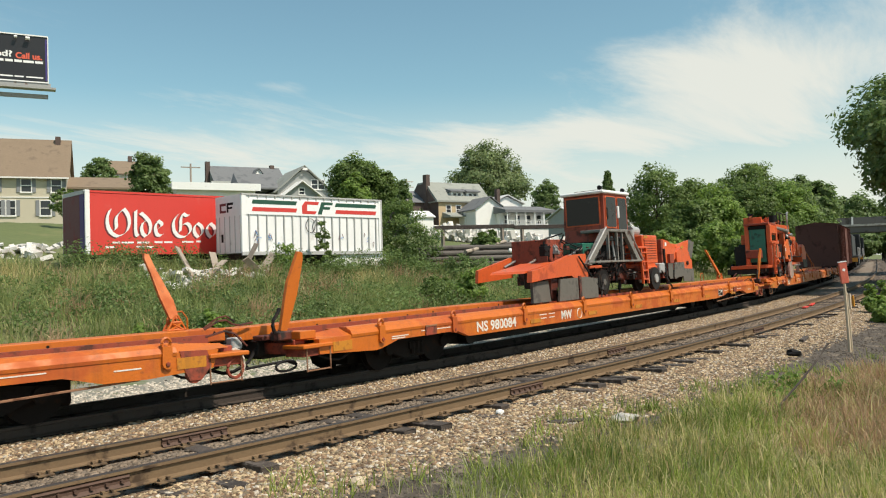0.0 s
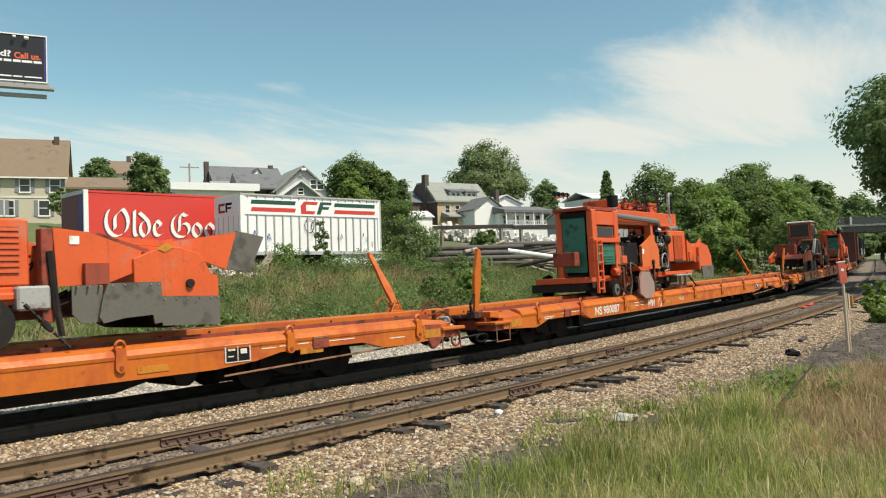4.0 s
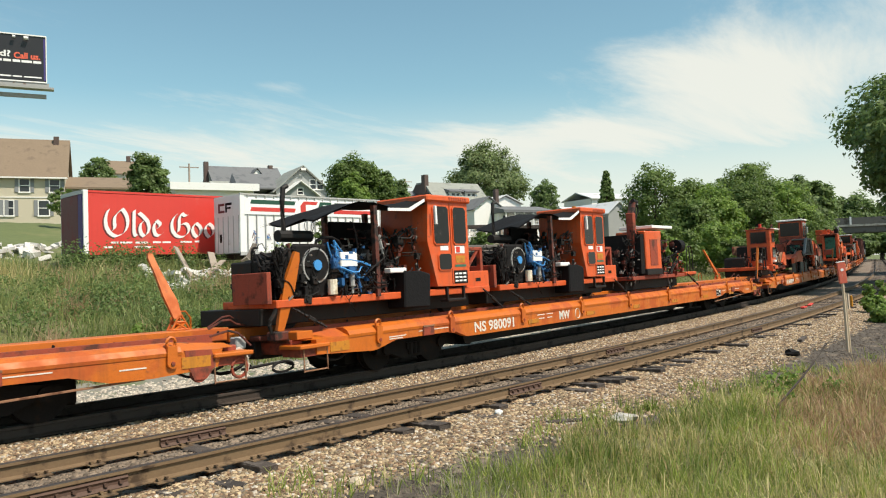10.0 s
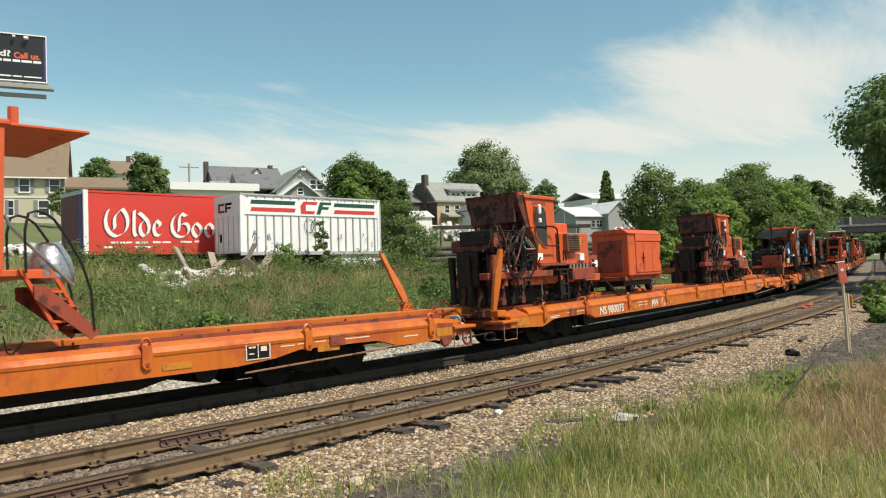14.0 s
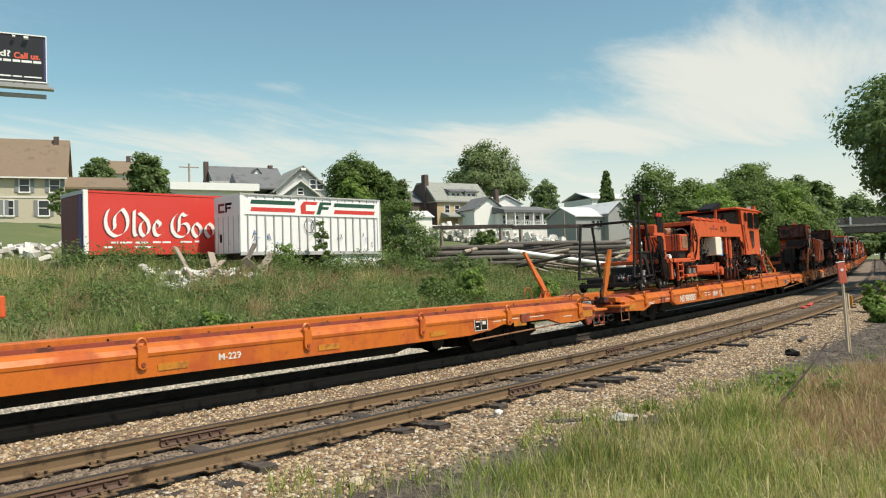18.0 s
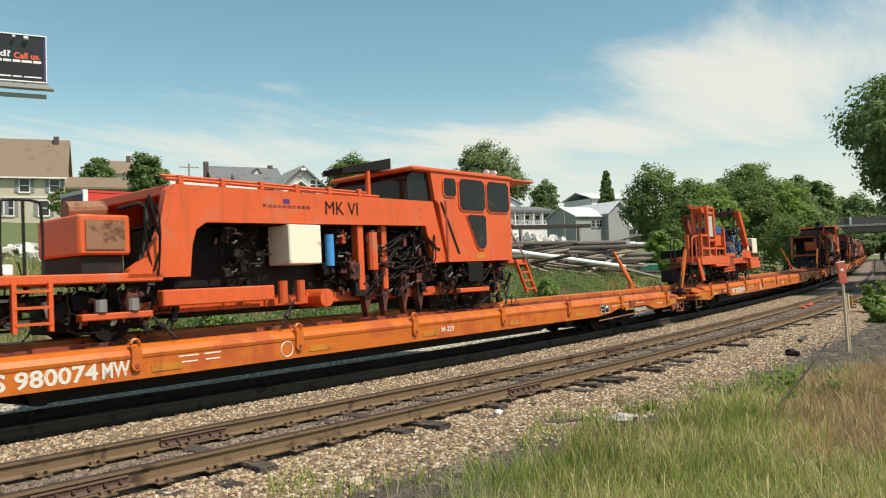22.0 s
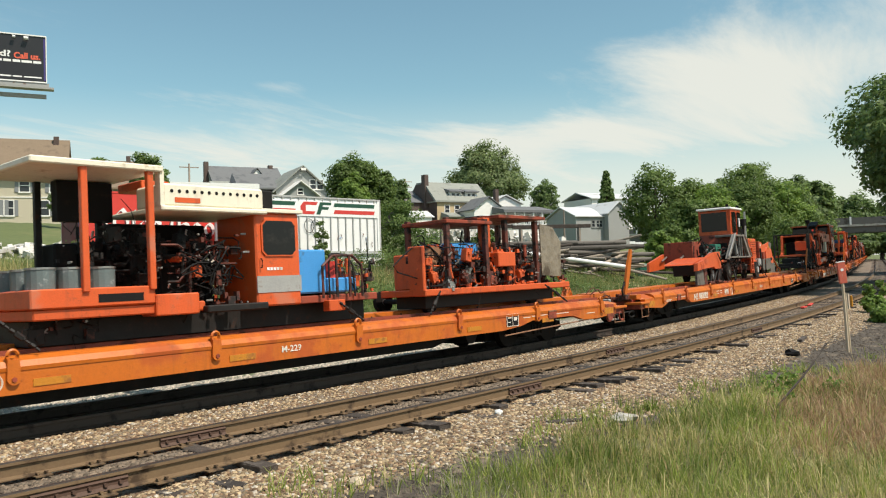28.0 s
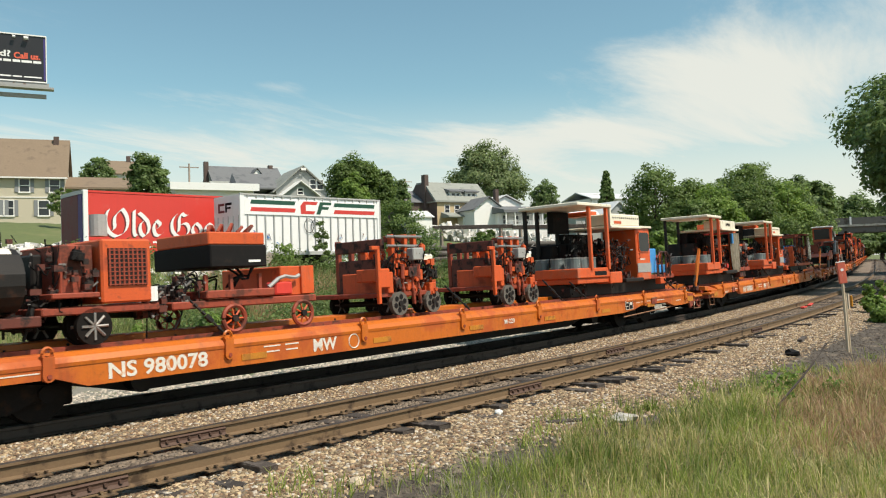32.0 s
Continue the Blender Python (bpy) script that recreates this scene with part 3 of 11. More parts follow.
stones("verge_stones", "pale stones strewn over the strip beyond the train", 9000, lambda g, n: (1 + 44 * g.random(n) ** 1.3, 6.7 + 2.6 * g.random(n) ** 1.4), (0.03, 0.075), M["chalk"], 8)


def blades(name, label, x, y, h, w, material, lean=0.35, seed=1, out=None):
    """Grass: bent blades of two pieces at the given places."""
    g = np.random.default_rng(seed)
    n = len(x)
    z = ground_z(x, y)
    a = g.uniform(0, 6.283, n)
    l = g.normal(0, lean, (n, 2)) + np.array([0.08, 0.04]) + (0 if out is None else out)
    dx, dy = np.cos(a) * w / 2, np.sin(a) * w / 2
    b0 = np.stack([x - dx, y - dy, z - 0.02], 1)
    b1 = np.stack([x + dx, y + dy, z - 0.02], 1)
    mx, my = x + l[:, 0] * h * 0.35, y + l[:, 1] * h * 0.35
    m0 = np.stack([mx - dx * 0.8, my - dy * 0.8, z + h * 0.55], 1)
    m1 = np.stack([mx + dx * 0.8, my + dy * 0.8, z + h * 0.55], 1)
    t0 = np.stack([x + l[:, 0] * h, y + l[:, 1] * h, z + h * (1 - 0.3 * np.hypot(l[:, 0], l[:, 1]))], 1)
    V = np.stack([b0, b1, m1, m0, t0], 1).reshape(-1, 3)
    k = np.arange(n) * 5
    F = np.concatenate([np.stack([k, k + 1, k + 2], 1), np.stack([k, k + 2, k + 3], 1), np.stack([k + 3, k + 2, k + 4], 1)])
    return tagged(new(name, array_mesh(name, V, F, 3, material)), label, "grass", kind="stuff")


def patchy(x, y, f=1.0, k=0.0):
    return np.sin(x * 0.9 * f + k + 1.7 * np.sin(y * 0.53 * f)) * np.sin(y * 1.1 * f + 2 * k + 1.1 * np.sin(x * 0.47 * f))


def along_bank(s, o):
    a = np.interp(s, _s, _th)
    return np.interp(s, _s, _x) - np.sin(a) * o, np.interp(s, _s, _y) + np.cos(a) * o + FIRST_RAIL


def leafy(name, label, cx, cy, r, h, n, leaf, material, seed):
    """Leafy weeds in clumps at the given places, each r wide and h high."""
    g = np.random.default_rng(seed)
    k = g.integers(0, len(cx), n)
    d = g.normal(0, 1, (n, 3))
    d /= np.linalg.norm(d, axis=1)[:, None]
    q = d * (g.random(n) ** 0.4)[:, None]
    p = np.stack([cx[k] + q[:, 0] * r[k], cy[k] + q[:, 1] * r[k], np.zeros(n)], 1)
    p[:, 2] = ground_z(p[:, 0], p[:, 1]) + h[k] * (0.55 + 0.5 * q[:, 2])
    nr = d * 0.6 + g.normal(0, 0.6, (n, 3)) + np.array([0, 0, 0.7])
    nr /= np.linalg.norm(nr, axis=1)[:, None]
    t = np.cross(nr, g.normal(0, 1, (n, 3)))
    t /= np.linalg.norm(t, axis=1)[:, None]
    b = np.cross(nr, t)
    z = (leaf * g.uniform(0.6, 1.5, n))[:, None]
    V = np.stack([p - t * z, p + b * z * 0.6, p + t * z, p - b * z * 0.6], 1).reshape(-1, 3)
    return tagged(new(name, array_mesh(name, V, np.arange(n * 4).reshape(-1, 4), 4, material)), label, "weeds", kind="stuff")


def bank_grass():
    g = np.random.default_rng(11)
    n = 150000
    s = 80 * g.random(n) ** 1.25 - 1
    o = 9.6 + 20 * g.random(n)
    a = np.interp(s, _s, _th)
    x = np.interp(s, _s, _x) - np.sin(a) * o
    y = np.interp(s, _s, _y) + np.cos(a) * o + FIRST_RAIL
    p = patchy(x, y, 0.6)
    bare = np.hypot((x - 9.5) / 4.5, (y - 24.3) / 1.6)
    bare = np.minimum(bare, np.hypot((x - 18.7) / 2.6, (y - 31.2) / 1.6))
    keep = (g.random(n) < 0.66 + 0.5 * p) & (g.random(n) < np.clip(bare * 1.1 - 0.45, 0.06, 1))
    x, y, p, o = x[keep], y[keep], p[keep], o[keep]
    h = np.clip(g.gamma(4, 0.115, len(x)) * (1.0 + 0.5 * p + 0.35 * patchy(x, y, 1.9, 0.6)), 0.12, 1.15) * np.interp(o, (9.6, 11.2, 14.5), (0.35, 0.75, 1.0))
    dry = patchy(x, y, 0.33, 2.0) + g.normal(0, 0.35, len(x)) > 0.55
    blades("bank_grass", "thick green grass and weeds on the bank", x[~dry], y[~dry], h[~dry], g.uniform(0.014, 0.04, (~dry).sum()), M["bankgrass"], 0.45, 21)
    blades("dry_grass", "yellowed dry grass on the bank", x[dry], y[dry], h[dry] * 0.85, g.uniform(0.015, 0.03, dry.sum()), M["straw"], 0.4, 22)


def fore_grass():
    """Clumps of grass whose blades lean outwards, tall and green in the middle, thin and grey towards the ballast, browned to the east."""
    g = np.random.default_rng(12)
    c = 5200
    cs, co = 2.0 + 26 * g.random(c) ** 1.15, -1.8 - 7.0 * g.random(c)
    cx, cy = along_bank(cs, co)
    d = np.hypot(cx, cy)
    turf = np.interp(cs, (0, 9, 14, 19, 26, 60), (-2.3, -2.3, -3.1, -4.6, -5.4, -5.8)) + 0.25 * np.sin(cs * 2.3)
    ahead = (cx * 0.736 + cy * 0.677) / d
    way = np.degrees(np.arctan2(cy, cx))
    fresh = np.clip(np.interp(way, (14, 22, 30, 36, 39, 43, 60), (0.45, 0.5, 0.62, 0.7, 0.5, 0.12, 0.1)) + 0.55 * patchy(cx, cy, 1.5) + g.normal(0, 0.12, c), 0, 1)
    thin = np.where(d < 10.5, np.interp(way, (31, 36, 42, 60), (1.0, 0.8, 0.45, 0.35)), 1.0)
    keep = (d > 4.2) & (ahead > 0.72) & (co < turf + 0.4 * g.normal(0, 1, c) * g.random(c)) & (g.random(c) < thin)
    keep &= np.hypot(cx - 9.9, cy - 5.75) > 0.55
    cx, cy, fresh, d, way = cx[keep], cy[keep], fresh[keep], d[keep], way[keep]
    c = len(cx)
    tall = np.clip(g.gamma(8, 0.036, c) * (0.62 + 0.55 * fresh), 0.1, 0.44)
    k = g.integers(0, c, 92000)
    wide = g.uniform(0.06, 0.17, c)[k][:, None]
    off = g.normal(0, 1, (len(k), 2)) * wide
    x, y = cx[k] + off[:, 0], cy[k] + off[:, 1]
    h = tall[k] * g.uniform(0.45, 1.25, len(k))
    w = g.uniform(0.004, 0.011, len(k)) * np.clip(d[k] / 8, 0.8, 1.8)
    out = off / wide * 0.20
    r = g.random(len(k))
    burnt = np.clip((0.42 * x - y) * 0.6, 0.03, 0.8) * np.clip(0.7 + 0.8 * patchy(x, y, 0.9, 3.0), 0, 1)
    brown = r < burnt
    green = ~brown & (g.random(len(k)) < 0.24 + 0.66 * fresh[k])
    grey = ~brown & ~green & (way[k] > 37)
    straw = ~brown & ~green & ~grey
    for name, label, pick, mat, bend, seed in (("foreground_grass", "long green grass in clumps beside the cinder path", green, "grass", 0.34, 31), ("dead_grass", "dead orange-brown grass in patches", brown, "brownstraw", 0.36, 33), ("grey_grass", "thin grey-green grass at the edge of the ballast", grey, "greygrass", 0.5, 36), ("seed_grass", "straw-coloured seeding grass stems", straw, "straw", 0.36, 32)):
        blades(name, label, x[pick], y[pick], h[pick], w[pick], M[mat], bend, seed, out[pick])
    # stalks with drooping seed heads
    k = g.integers(0, c, 1500)
    x, y = cx[k] + g.normal(0, 0.12, len(k)), cy[k] + g.normal(0, 0.12, len(k))
    h = tall[k] * g.uniform(1.15, 1.7, len(k))
    blades("grass_stalks", "tall pale grass stalks", x, y, h, g.uniform(0.006, 0.010, len(k)), M["straw"], 0.2, 34)
    z = ground_z(x, y)
    rng = np.random.default_rng(34)
    rng.uniform(0, 6.283, len(x))
    lean = rng.normal(0, 0.2, (len(x), 2)) + np.array([0.08, 0.04])
    tip = np.stack([x + lean[:, 0] * h, y + lean[:, 1] * h, z + h * (1 - 0.3 * np.hypot(lean[:, 0], lean[:, 1]))], 1)
    mid = np.stack([x + lean[:, 0] * h * 0.35, y + lean[:, 1] * h * 0.35, z + h * 0.55], 1)
    run = (tip - mid) * g.uniform(0.22, 0.4, len(x))[:, None]
    lo, hi = tip - run, tip + run * 0.25
    t = g.normal(0, 1, (2, len(x), 3))
    t *= (g.uniform(0.006, 0.012, len(x)) / np.linalg.norm(t, axis=2))[..., None]
    m = tip - run * 0.35
    V = np.stack([lo, m + t[0], hi, m - t[0], lo, m + t[1], hi, m - t[1]], 1).reshape(-1, 3)
    tagged(new("seed_heads", array_mesh("seed_heads", V, np.arange(len(V)).reshape(-1, 4), 4, M["straw"])), "pale feathery seed heads on the grass", "grass", kind="stuff")
    # a few broad-leaved weeds among the grass
    wx, wy = np.array([13.2, 13.7, 12.6, 14.2]), np.array([4.9, 4.75, 4.5, 4.2])
    leafy("broad_weeds", "leafy bright green weeds in the long grass", wx, wy, np.array([0.22, 0.2, 0.2, 0.2]), np.array([0.42, 0.46, 0.3, 0.3]), 330, 0.04, M["leaf_light"], 37)


def cinder_weeds():
    """Thin tufts scattered over the cinder strip and the edge of the ballast."""
    g = np.random.default_rng(15)
    c = 90
    s = 4 + 26 * g.random(c)
    turf = np.interp(s, (0, 9, 14, 19, 26, 60), (-2.35, -2.35, -3.15, -4.6, -5.4, -5.8))
    o = turf + 1.3 * g.random(c) ** 1.6
    k = g.integers(0, c, 2600)
    s, o = s[k] + g.normal(0, 0.10, len(k)), o[k] + g.normal(0, 0.10, len(k))
    a = np.interp(s, _s, _th)
    x = np.interp(s, _s, _x) - np.sin(a) * o
    y = np.interp(s, _s, _y) + np.cos(a) * o + FIRST_RAIL
    far = np.hypot(x, y) > 5
    x, y = x[far], y[far]
    blades("cinder_weeds", "thin weeds on the cinder strip", x, y, g.uniform(0.06, 0.32, len(x)), g.uniform(0.008, 0.018, len(x)), M["grass"], 0.55, 35)


bank_grass()
fore_grass()
cinder_weeds()


def bank_weeds():
    g = np.random.default_rng(17)
    n = 620
    o = 9.9 + 15 * g.random(n) ** 0.9
    cx, cy = along_bank(2 + 52 * g.random(n) ** 1.2, o)
    leafy("bank_weeds", "leafy green weeds among the grass", cx, cy, g.uniform(0.25, 0.8, n), g.uniform(0.3, 1.0, n) * np.interp(o, (9.9, 12), (0.5, 1.0)), 42000, 0.05, M["weed"], 18)
    # broad dark clumps low on the bank, and a belt of rank growth against the trailers
    n = 56
    cx, cy = along_bank(12 + 26 * g.random(n), 10.7 + 8.5 * g.random(n) ** 1.3)
    leafy("dark_weeds", "broad clumps of dark green weeds on the bank", cx, cy, g.uniform(0.7, 1.7, n), g.uniform(0.5, 1.1, n), 26000, 0.055, M["leaf_dark"], 19)
    n = 60
    cx = np.concatenate([g.uniform(14.0, 21.0, 24), g.uniform(20.5, 33.5, 36)])
    cy = np.concatenate([g.uniform(33.6, 35.2, 24), g.uniform(29.6, 31.6, 36)])
    leafy("trailer_weeds", "rank weeds standing against the trailers", cx, cy, g.uniform(0.4, 1.0, n), g.uniform(0.8, 1.7, n), 17000, 0.055, M["weed"], 20)
    # tufts of tall grass, green and reddish brown
    for name, label, mat, n, seed in (("tall_tufts", "tall green grass in tufts on the bank", "bankgrass", 150, 23), ("brown_tufts", "tall red-brown grass gone to seed", "brownstraw", 70, 24)):
        cx, cy = along_bank(3 + 40 * g.random(n) ** 1.1, 11.5 + 13 * g.random(n))
        k = g.integers(0, n, n * 75)
        r = g.uniform(0.15, 0.6, n)[k]
        x, y = cx[k] + g.normal(0, 1, len(k)) * r, cy[k] + g.normal(0, 1, len(k)) * r
        blades(name, label, x, y, g.uniform(0.55, 1.25, len(k)) * g.uniform(0.7, 1.1, n)[k], g.uniform(0.012, 0.03, len(k)), M[mat], 0.3, seed)


bank_weeds()

# ---- the train ----
CAR = 28.26
START = 8.39                         # the rear coupling of the first flat car at the start


def travelled(t):
    return 8.463 * t + 0.0026 * t * t


def on_line(s, half=10.06):
    """The pose of a vehicle whose bogies stand half ahead of and behind s on the main line."""
    a, b = line(s - half, MAIN), line(s + half, MAIN)
    d = (b - a).normalized()
    up = Vector((0, 0, 1))
    side = up.cross(d).normalized()
    up = d.cross(side)
    m = Matrix((d, side, up)).transposed().to_4x4()
    m.translation = (a + b) / 2
    return m @ pose(0, 0, 0, math.degrees(-CANT))


movers = []                          # thing, its car's number, its pose on the car


def car_middle(n, t):
    return START + travelled(t) - CAR * n + CAR / 2


def ride(ob, n, x=0.0, y=0.0, z=0.0, turn=0.0):
    movers.append((ob, n, pose(x, y, z, 0, 0, turn)))
    return ob


LUGS = (-11.8, -9.5, -6.65, -3.6, -0.55, 2.55, 5.55, 8.54, 11.69)


def flatcar(label):
    """A long flat car with tubular sides, a raised middle beam, lashing lugs and folded bridge arms at its ends."""
    c = thing("flatcar", label, "railway flatcar", "flatcars of the work train")
    a, h = -13.5, 12.75
    low = [(a + 0.1, 0.58), (-11.95, 0.50), (-11.8, 0.52), (-11.3, 0.645), (-9.4, 0.65), (-8.95, 0.50), (-6, 0.49), (7.1, 0.49), (7.85, 0.55), (8.35, 0.65), (10.2, 0.65), (10.75, 0.51), (11.4, 0.50), (h - 0.3, 0.56)]
    for sd in (-1, 1):
        y0, y1 = sorted((1.41 * sd, 1.55 * sd))
        part("side_sill", prism(bmesh.new(), low + [(h - 0.2, 0.84), (a + 0.1, 0.84)], y0, y1), M["car_orange"], c)
        w = 1.55 * sd
        pr = [(w + 0.012 * sd, 0.80), (w + 0.02 * sd, 0.85), (w - 0.03 * sd, 0.93), (w - 0.14 * sd, 0.985), (w - 0.30 * sd, 0.99), (w - 0.34 * sd, 0.95), (w - 0.34 * sd, 0.84), (w - 0.16 * sd, 0.80)]
        part("side_tube", prism_x(bmesh.new(), pr, a + 0.9, h - 0.9), M["car_orange"], c)
        for e, xe in ((-1, a + 0.9), (1, h - 0.9)):
            # tapered end of the tube, yellow reflector and corner step
            bm = bmesh.new()
            v = [bm.verts.new(q) for q in ((xe, w, 0.84), (xe, w - 0.34 * sd, 0.98), (xe, w - 0.34 * sd, 0.84), (xe + 0.95 * e, w - 0.12 * sd, 0.84), (xe + 0.95 * e, w - 0.4 * sd, 0.90), (xe + 0.95 * e, w - 0.4 * sd, 0.84))]
            for f in ((0, 1, 4, 3), (1, 2, 5, 4), (2, 0, 3, 5), (0, 2, 1), (3, 4, 5)):
                bm.faces.new([v[i] for i in f])
            part("tube_end", bm, M["car_orange"], c)
            part("reflector", boxes((min(xe, xe + 0.48 * e), max(xe, xe + 0.48 * e), min(w, w + 0.012 * sd), max(w, w + 0.012 * sd), 0.59, 0.76)), M["fadedyellow"], c, "dirty yellow reflective panel")
            ya, yb = sorted((w + 0.06 * sd, w - 0.5 * sd))
            part("corner_step", boxes((min(xe + 0.52 * e, xe + 1.22 * e), max(xe + 0.52 * e, xe + 1.22 * e), ya, yb, 0.70, 0.77), b=0.015), M["car_orange"], c)
            part("corner_beam", boxes((min(xe + 0.5 * e, xe + 1.15 * e), max(xe + 0.5 * e, xe + 1.15 * e), min(w - 0.03 * sd, w - 0.5 * sd), max(w - 0.03 * sd, w - 0.5 * sd), 0.56, 0.70), b=0.01), M["dull"], c)
            bm = bmesh.new()
            for dx in (0.55, 1.1):
                rod(bm, (xe + dx * e, w, 0.72), (xe + dx * e, w, 0.30), 0.014, 5)
            rod(bm, (xe + 0.55 * e, w, 0.32), (xe + 1.1 * e, w, 0.32), 0.014, 5)
            part("stirrup", bm, M["rustplate"], c)
            part("brake_hose", hose(bmesh.new(), [(xe - 0.1 * e, w - 0.1 * sd, 0.56), (xe + 0.2 * e, w - 0.1 * sd, 0.42), (xe + 0.5 * e, w - 0.1 * sd, 0.46), (xe + 0.75 * e, w - 0.1 * sd, 0.55)], 0.022), M["black"], c)
    # placards and lettering panels
    def side_words(text, x, z, size, width=None, name="lettering"):
        words(name, text, size, c, pose(x, -1.5625, z), M["letter"], "", 0.001, width)
    for x in LUGS:
        # a flat strap with a rounded foot, and a ring at its head
        foot = [(x + 0.085 * math.sin(q), 0.70 - 0.085 * math.cos(q)) for q in (-1.5, -0.9, -0.3, 0.3, 0.9, 1.5)]
        bm = prism(bmesh.new(), foot + [(x + 0.075, 0.95), (x - 0.075, 0.95)], -1.60, -1.50)
        hose(bm, [(x + 0.068 * math.cos(q * math.pi / 6), -1.55, 1.0 + 0.075 * math.sin(q * math.pi / 6)) for q in range(-1, 14)], 0.026, 5)
        part("lashing_lug", bm, M["car_orange"], c)
        part("lug_bolt", rod(bmesh.new(), (x, -1.615, 0.69), (x, -1.59, 0.69), 0.035, 6), M["dull"], c)
    pan = part("placard", boxes((7.26, 7.74, -1.562, -1.55, 0.57, 0.86)), M["black"], c, "black placard with a pale frame")
    for r in ((7.26, 7.74, 0.845, 0.86), (7.26, 7.74, 0.57, 0.585), (7.26, 7.28, 0.585, 0.845), (7.72, 7.74, 0.585, 0.845), (7.49, 7.505, 0.585, 0.845), (7.32, 7.45, 0.76, 0.79), (7.32, 7.42, 0.66, 0.68), (7.55, 7.67, 0.70, 0.78)):
        part("placard_line", boxes((r[0], r[1], -1.566, -1.562, r[2], r[3])), M["letter"], pan)
    for x0, x1, z, hh in ((-11.5, -11.1, 0.66, 0.02), (-11.5, -11.0, 0.70, 0.02), (-10.6, -9.6, 0.74, 0.018), (10.9, 11.3, 0.66, 0.02), (9.0, 10.0, 0.74, 0.018), (-5.95, -5.6, 0.74, 0.022), (-5.5, -5.2, 0.74, 0.022), (-5.9, -5.62, 0.65, 0.022), (-5.48, -5.22, 0.65, 0.022), (7.95, 8.25, 0.73, 0.018), (8.32, 8.62, 0.74, 0.018), (8.7, 8.95, 0.745, 0.018)):
        part("small_lettering", boxes((x0, x1, -1.556, -1.55, z, z + hh)), M["letter"], c)
    bm = hose(bmesh.new(), [(-3.86 + 0.13 * math.cos(k * math.pi / 9), -1.552, 0.66 + 0.13 * math.sin(k * math.pi / 9)) for k in range(19)], 0.012, 4)
    part("round_stencil", bm, M["letter"], c)
    for x in (-6.4, -3.35, -0.3, 2.8, 5.8, 8.75):
        part("reflector", boxes((x, x + 0.5, -1.562, -1.55, 0.57, 0.67)), M["fadedyellow"], c, "dull yellow reflective strip")
    for x in (-10.3, 9.2):
        part("jacking_pad", boxes((x - 0.18, x + 0.18, -1.585, -1.5, 0.64, 0.82), b=0.01), M["dull"], c)
        part("pad_cap", boxes((x - 0.18, x + 0.18, -1.59, -1.5, 0.82, 0.85)), M["rustplate"], c)
        part("brake_reservoir", rod(bmesh.new(), (x + (2.7 if x < 0 else -2.1), -0.6, 0.4), (x + (2.7 if x < 0 else -2.1), 0.6, 0.4), 0.22, 12), M["grease"], c)
    # deck, machine rails and raised middle beam
    part("deck", boxes((-13.75, 12.9, -1.25, 1.25, 0.80, 0.87)), M["shaded_deck"], c, "grimy deck with shade darkening its colour")
    for i in range(14):
        x = -12.6 + i * 1.88
        part("deck_bracket", boxes((x, x + 0.32, -1.22, -0.86, 0.87, 0.96), b=0.01), M["car_top"], c)
    for y in (-0.75, 0.75):
        part("deck_rail", boxes((-13.6, 12.8, y - 0.05, y + 0.05, 0.87, DECK_TOP), (-13.6, 12.8, y - 0.09, y + 0.09, 0.87, 0.90)), M["dull"], c)
    bm = boxes((-14.3, 13.4, -0.32, 0.32, 0.87, 1.10), b=0.01)
    part("middle_beam", bm, M["car_orange"], c)
    for i in range(30):
        x = -13.2 + i * 0.91
        part("beam_hole", rod(bmesh.new(), (x, -0.326, 0.99 + 0.02 * (i % 3)), (x, -0.318, 0.99 + 0.02 * (i % 3)), 0.025, 8), M["black"], c)
    part("centre_sill", prism(bmesh.new(), [(-13.7, 0.8), (-13.7, 0.5), (-9.0, 0.48), (-7.6, 0.185), (6.0, 0.185), (7.3, 0.48), (12.9, 0.5), (12.9, 0.8)], -0.34, 0.34), M["grease"], c, "black fishbelly centre sill")
    # couplers
    for e, xe in ((-1, -13.75), (1, 12.95)):
        bm = boxes((min(xe, xe + 0.65 * e), max(xe, xe + 0.65 * e), -0.14, 0.14, 0.72, 0.94), b=0.02)
        box(bm, min(xe + 0.5 * e, xe + 0.9 * e), max(xe + 0.5 * e, xe + 0.9 * e), -0.22, 0.16, 0.66, 1.0, b=0.03)
        part("coupler", bm, M["wheel"], c, "dark steel coupler")
        part("draft_box", boxes((min(xe - 0.7 * e, xe + 0.15 * e), max(xe - 0.7 * e, xe + 0.15 * e), -0.5, 0.5, 0.55, 0.86), b=0.02), M["grease"], c)
        part("air_hose", hose(bmesh.new(), [(xe + 0.2 * e, -0.5, 0.72), (xe + 0.5 * e, -0.66, 0.5), (xe + 0.8 * e, -0.5, 0.34), (xe + 0.9 * e, -0.1, 0.42)], 0.032), M["black"], c)
        part("end_beam", boxes((min(xe - 0.25 * e, xe), max(xe - 0.25 * e, xe), -1.3, 1.3, 0.6, 0.86), b=0.02), M["dull"], c)
    part("air_hose", hose(bmesh.new(), [(12.85, -1.2, 0.75), (13.1, -1.25, 0.8), (13.2, -1.25, 0.55), (13.15, -1.25, 0.38)], 0.022), M["palehose"], c, "pale rubber hose")
    part("coiled_cable", hose(bmesh.new(), [(-13.9, -1.3, 0.5)] + [(-14.0 + 0.24 * math.cos(k * 0.7), -1.35, 0.44 + 0.09 * math.sin(k * 0.7)) for k in range(12)] + [(-14.6, -1.0, 0.45)], 0.024), M["black"], c)

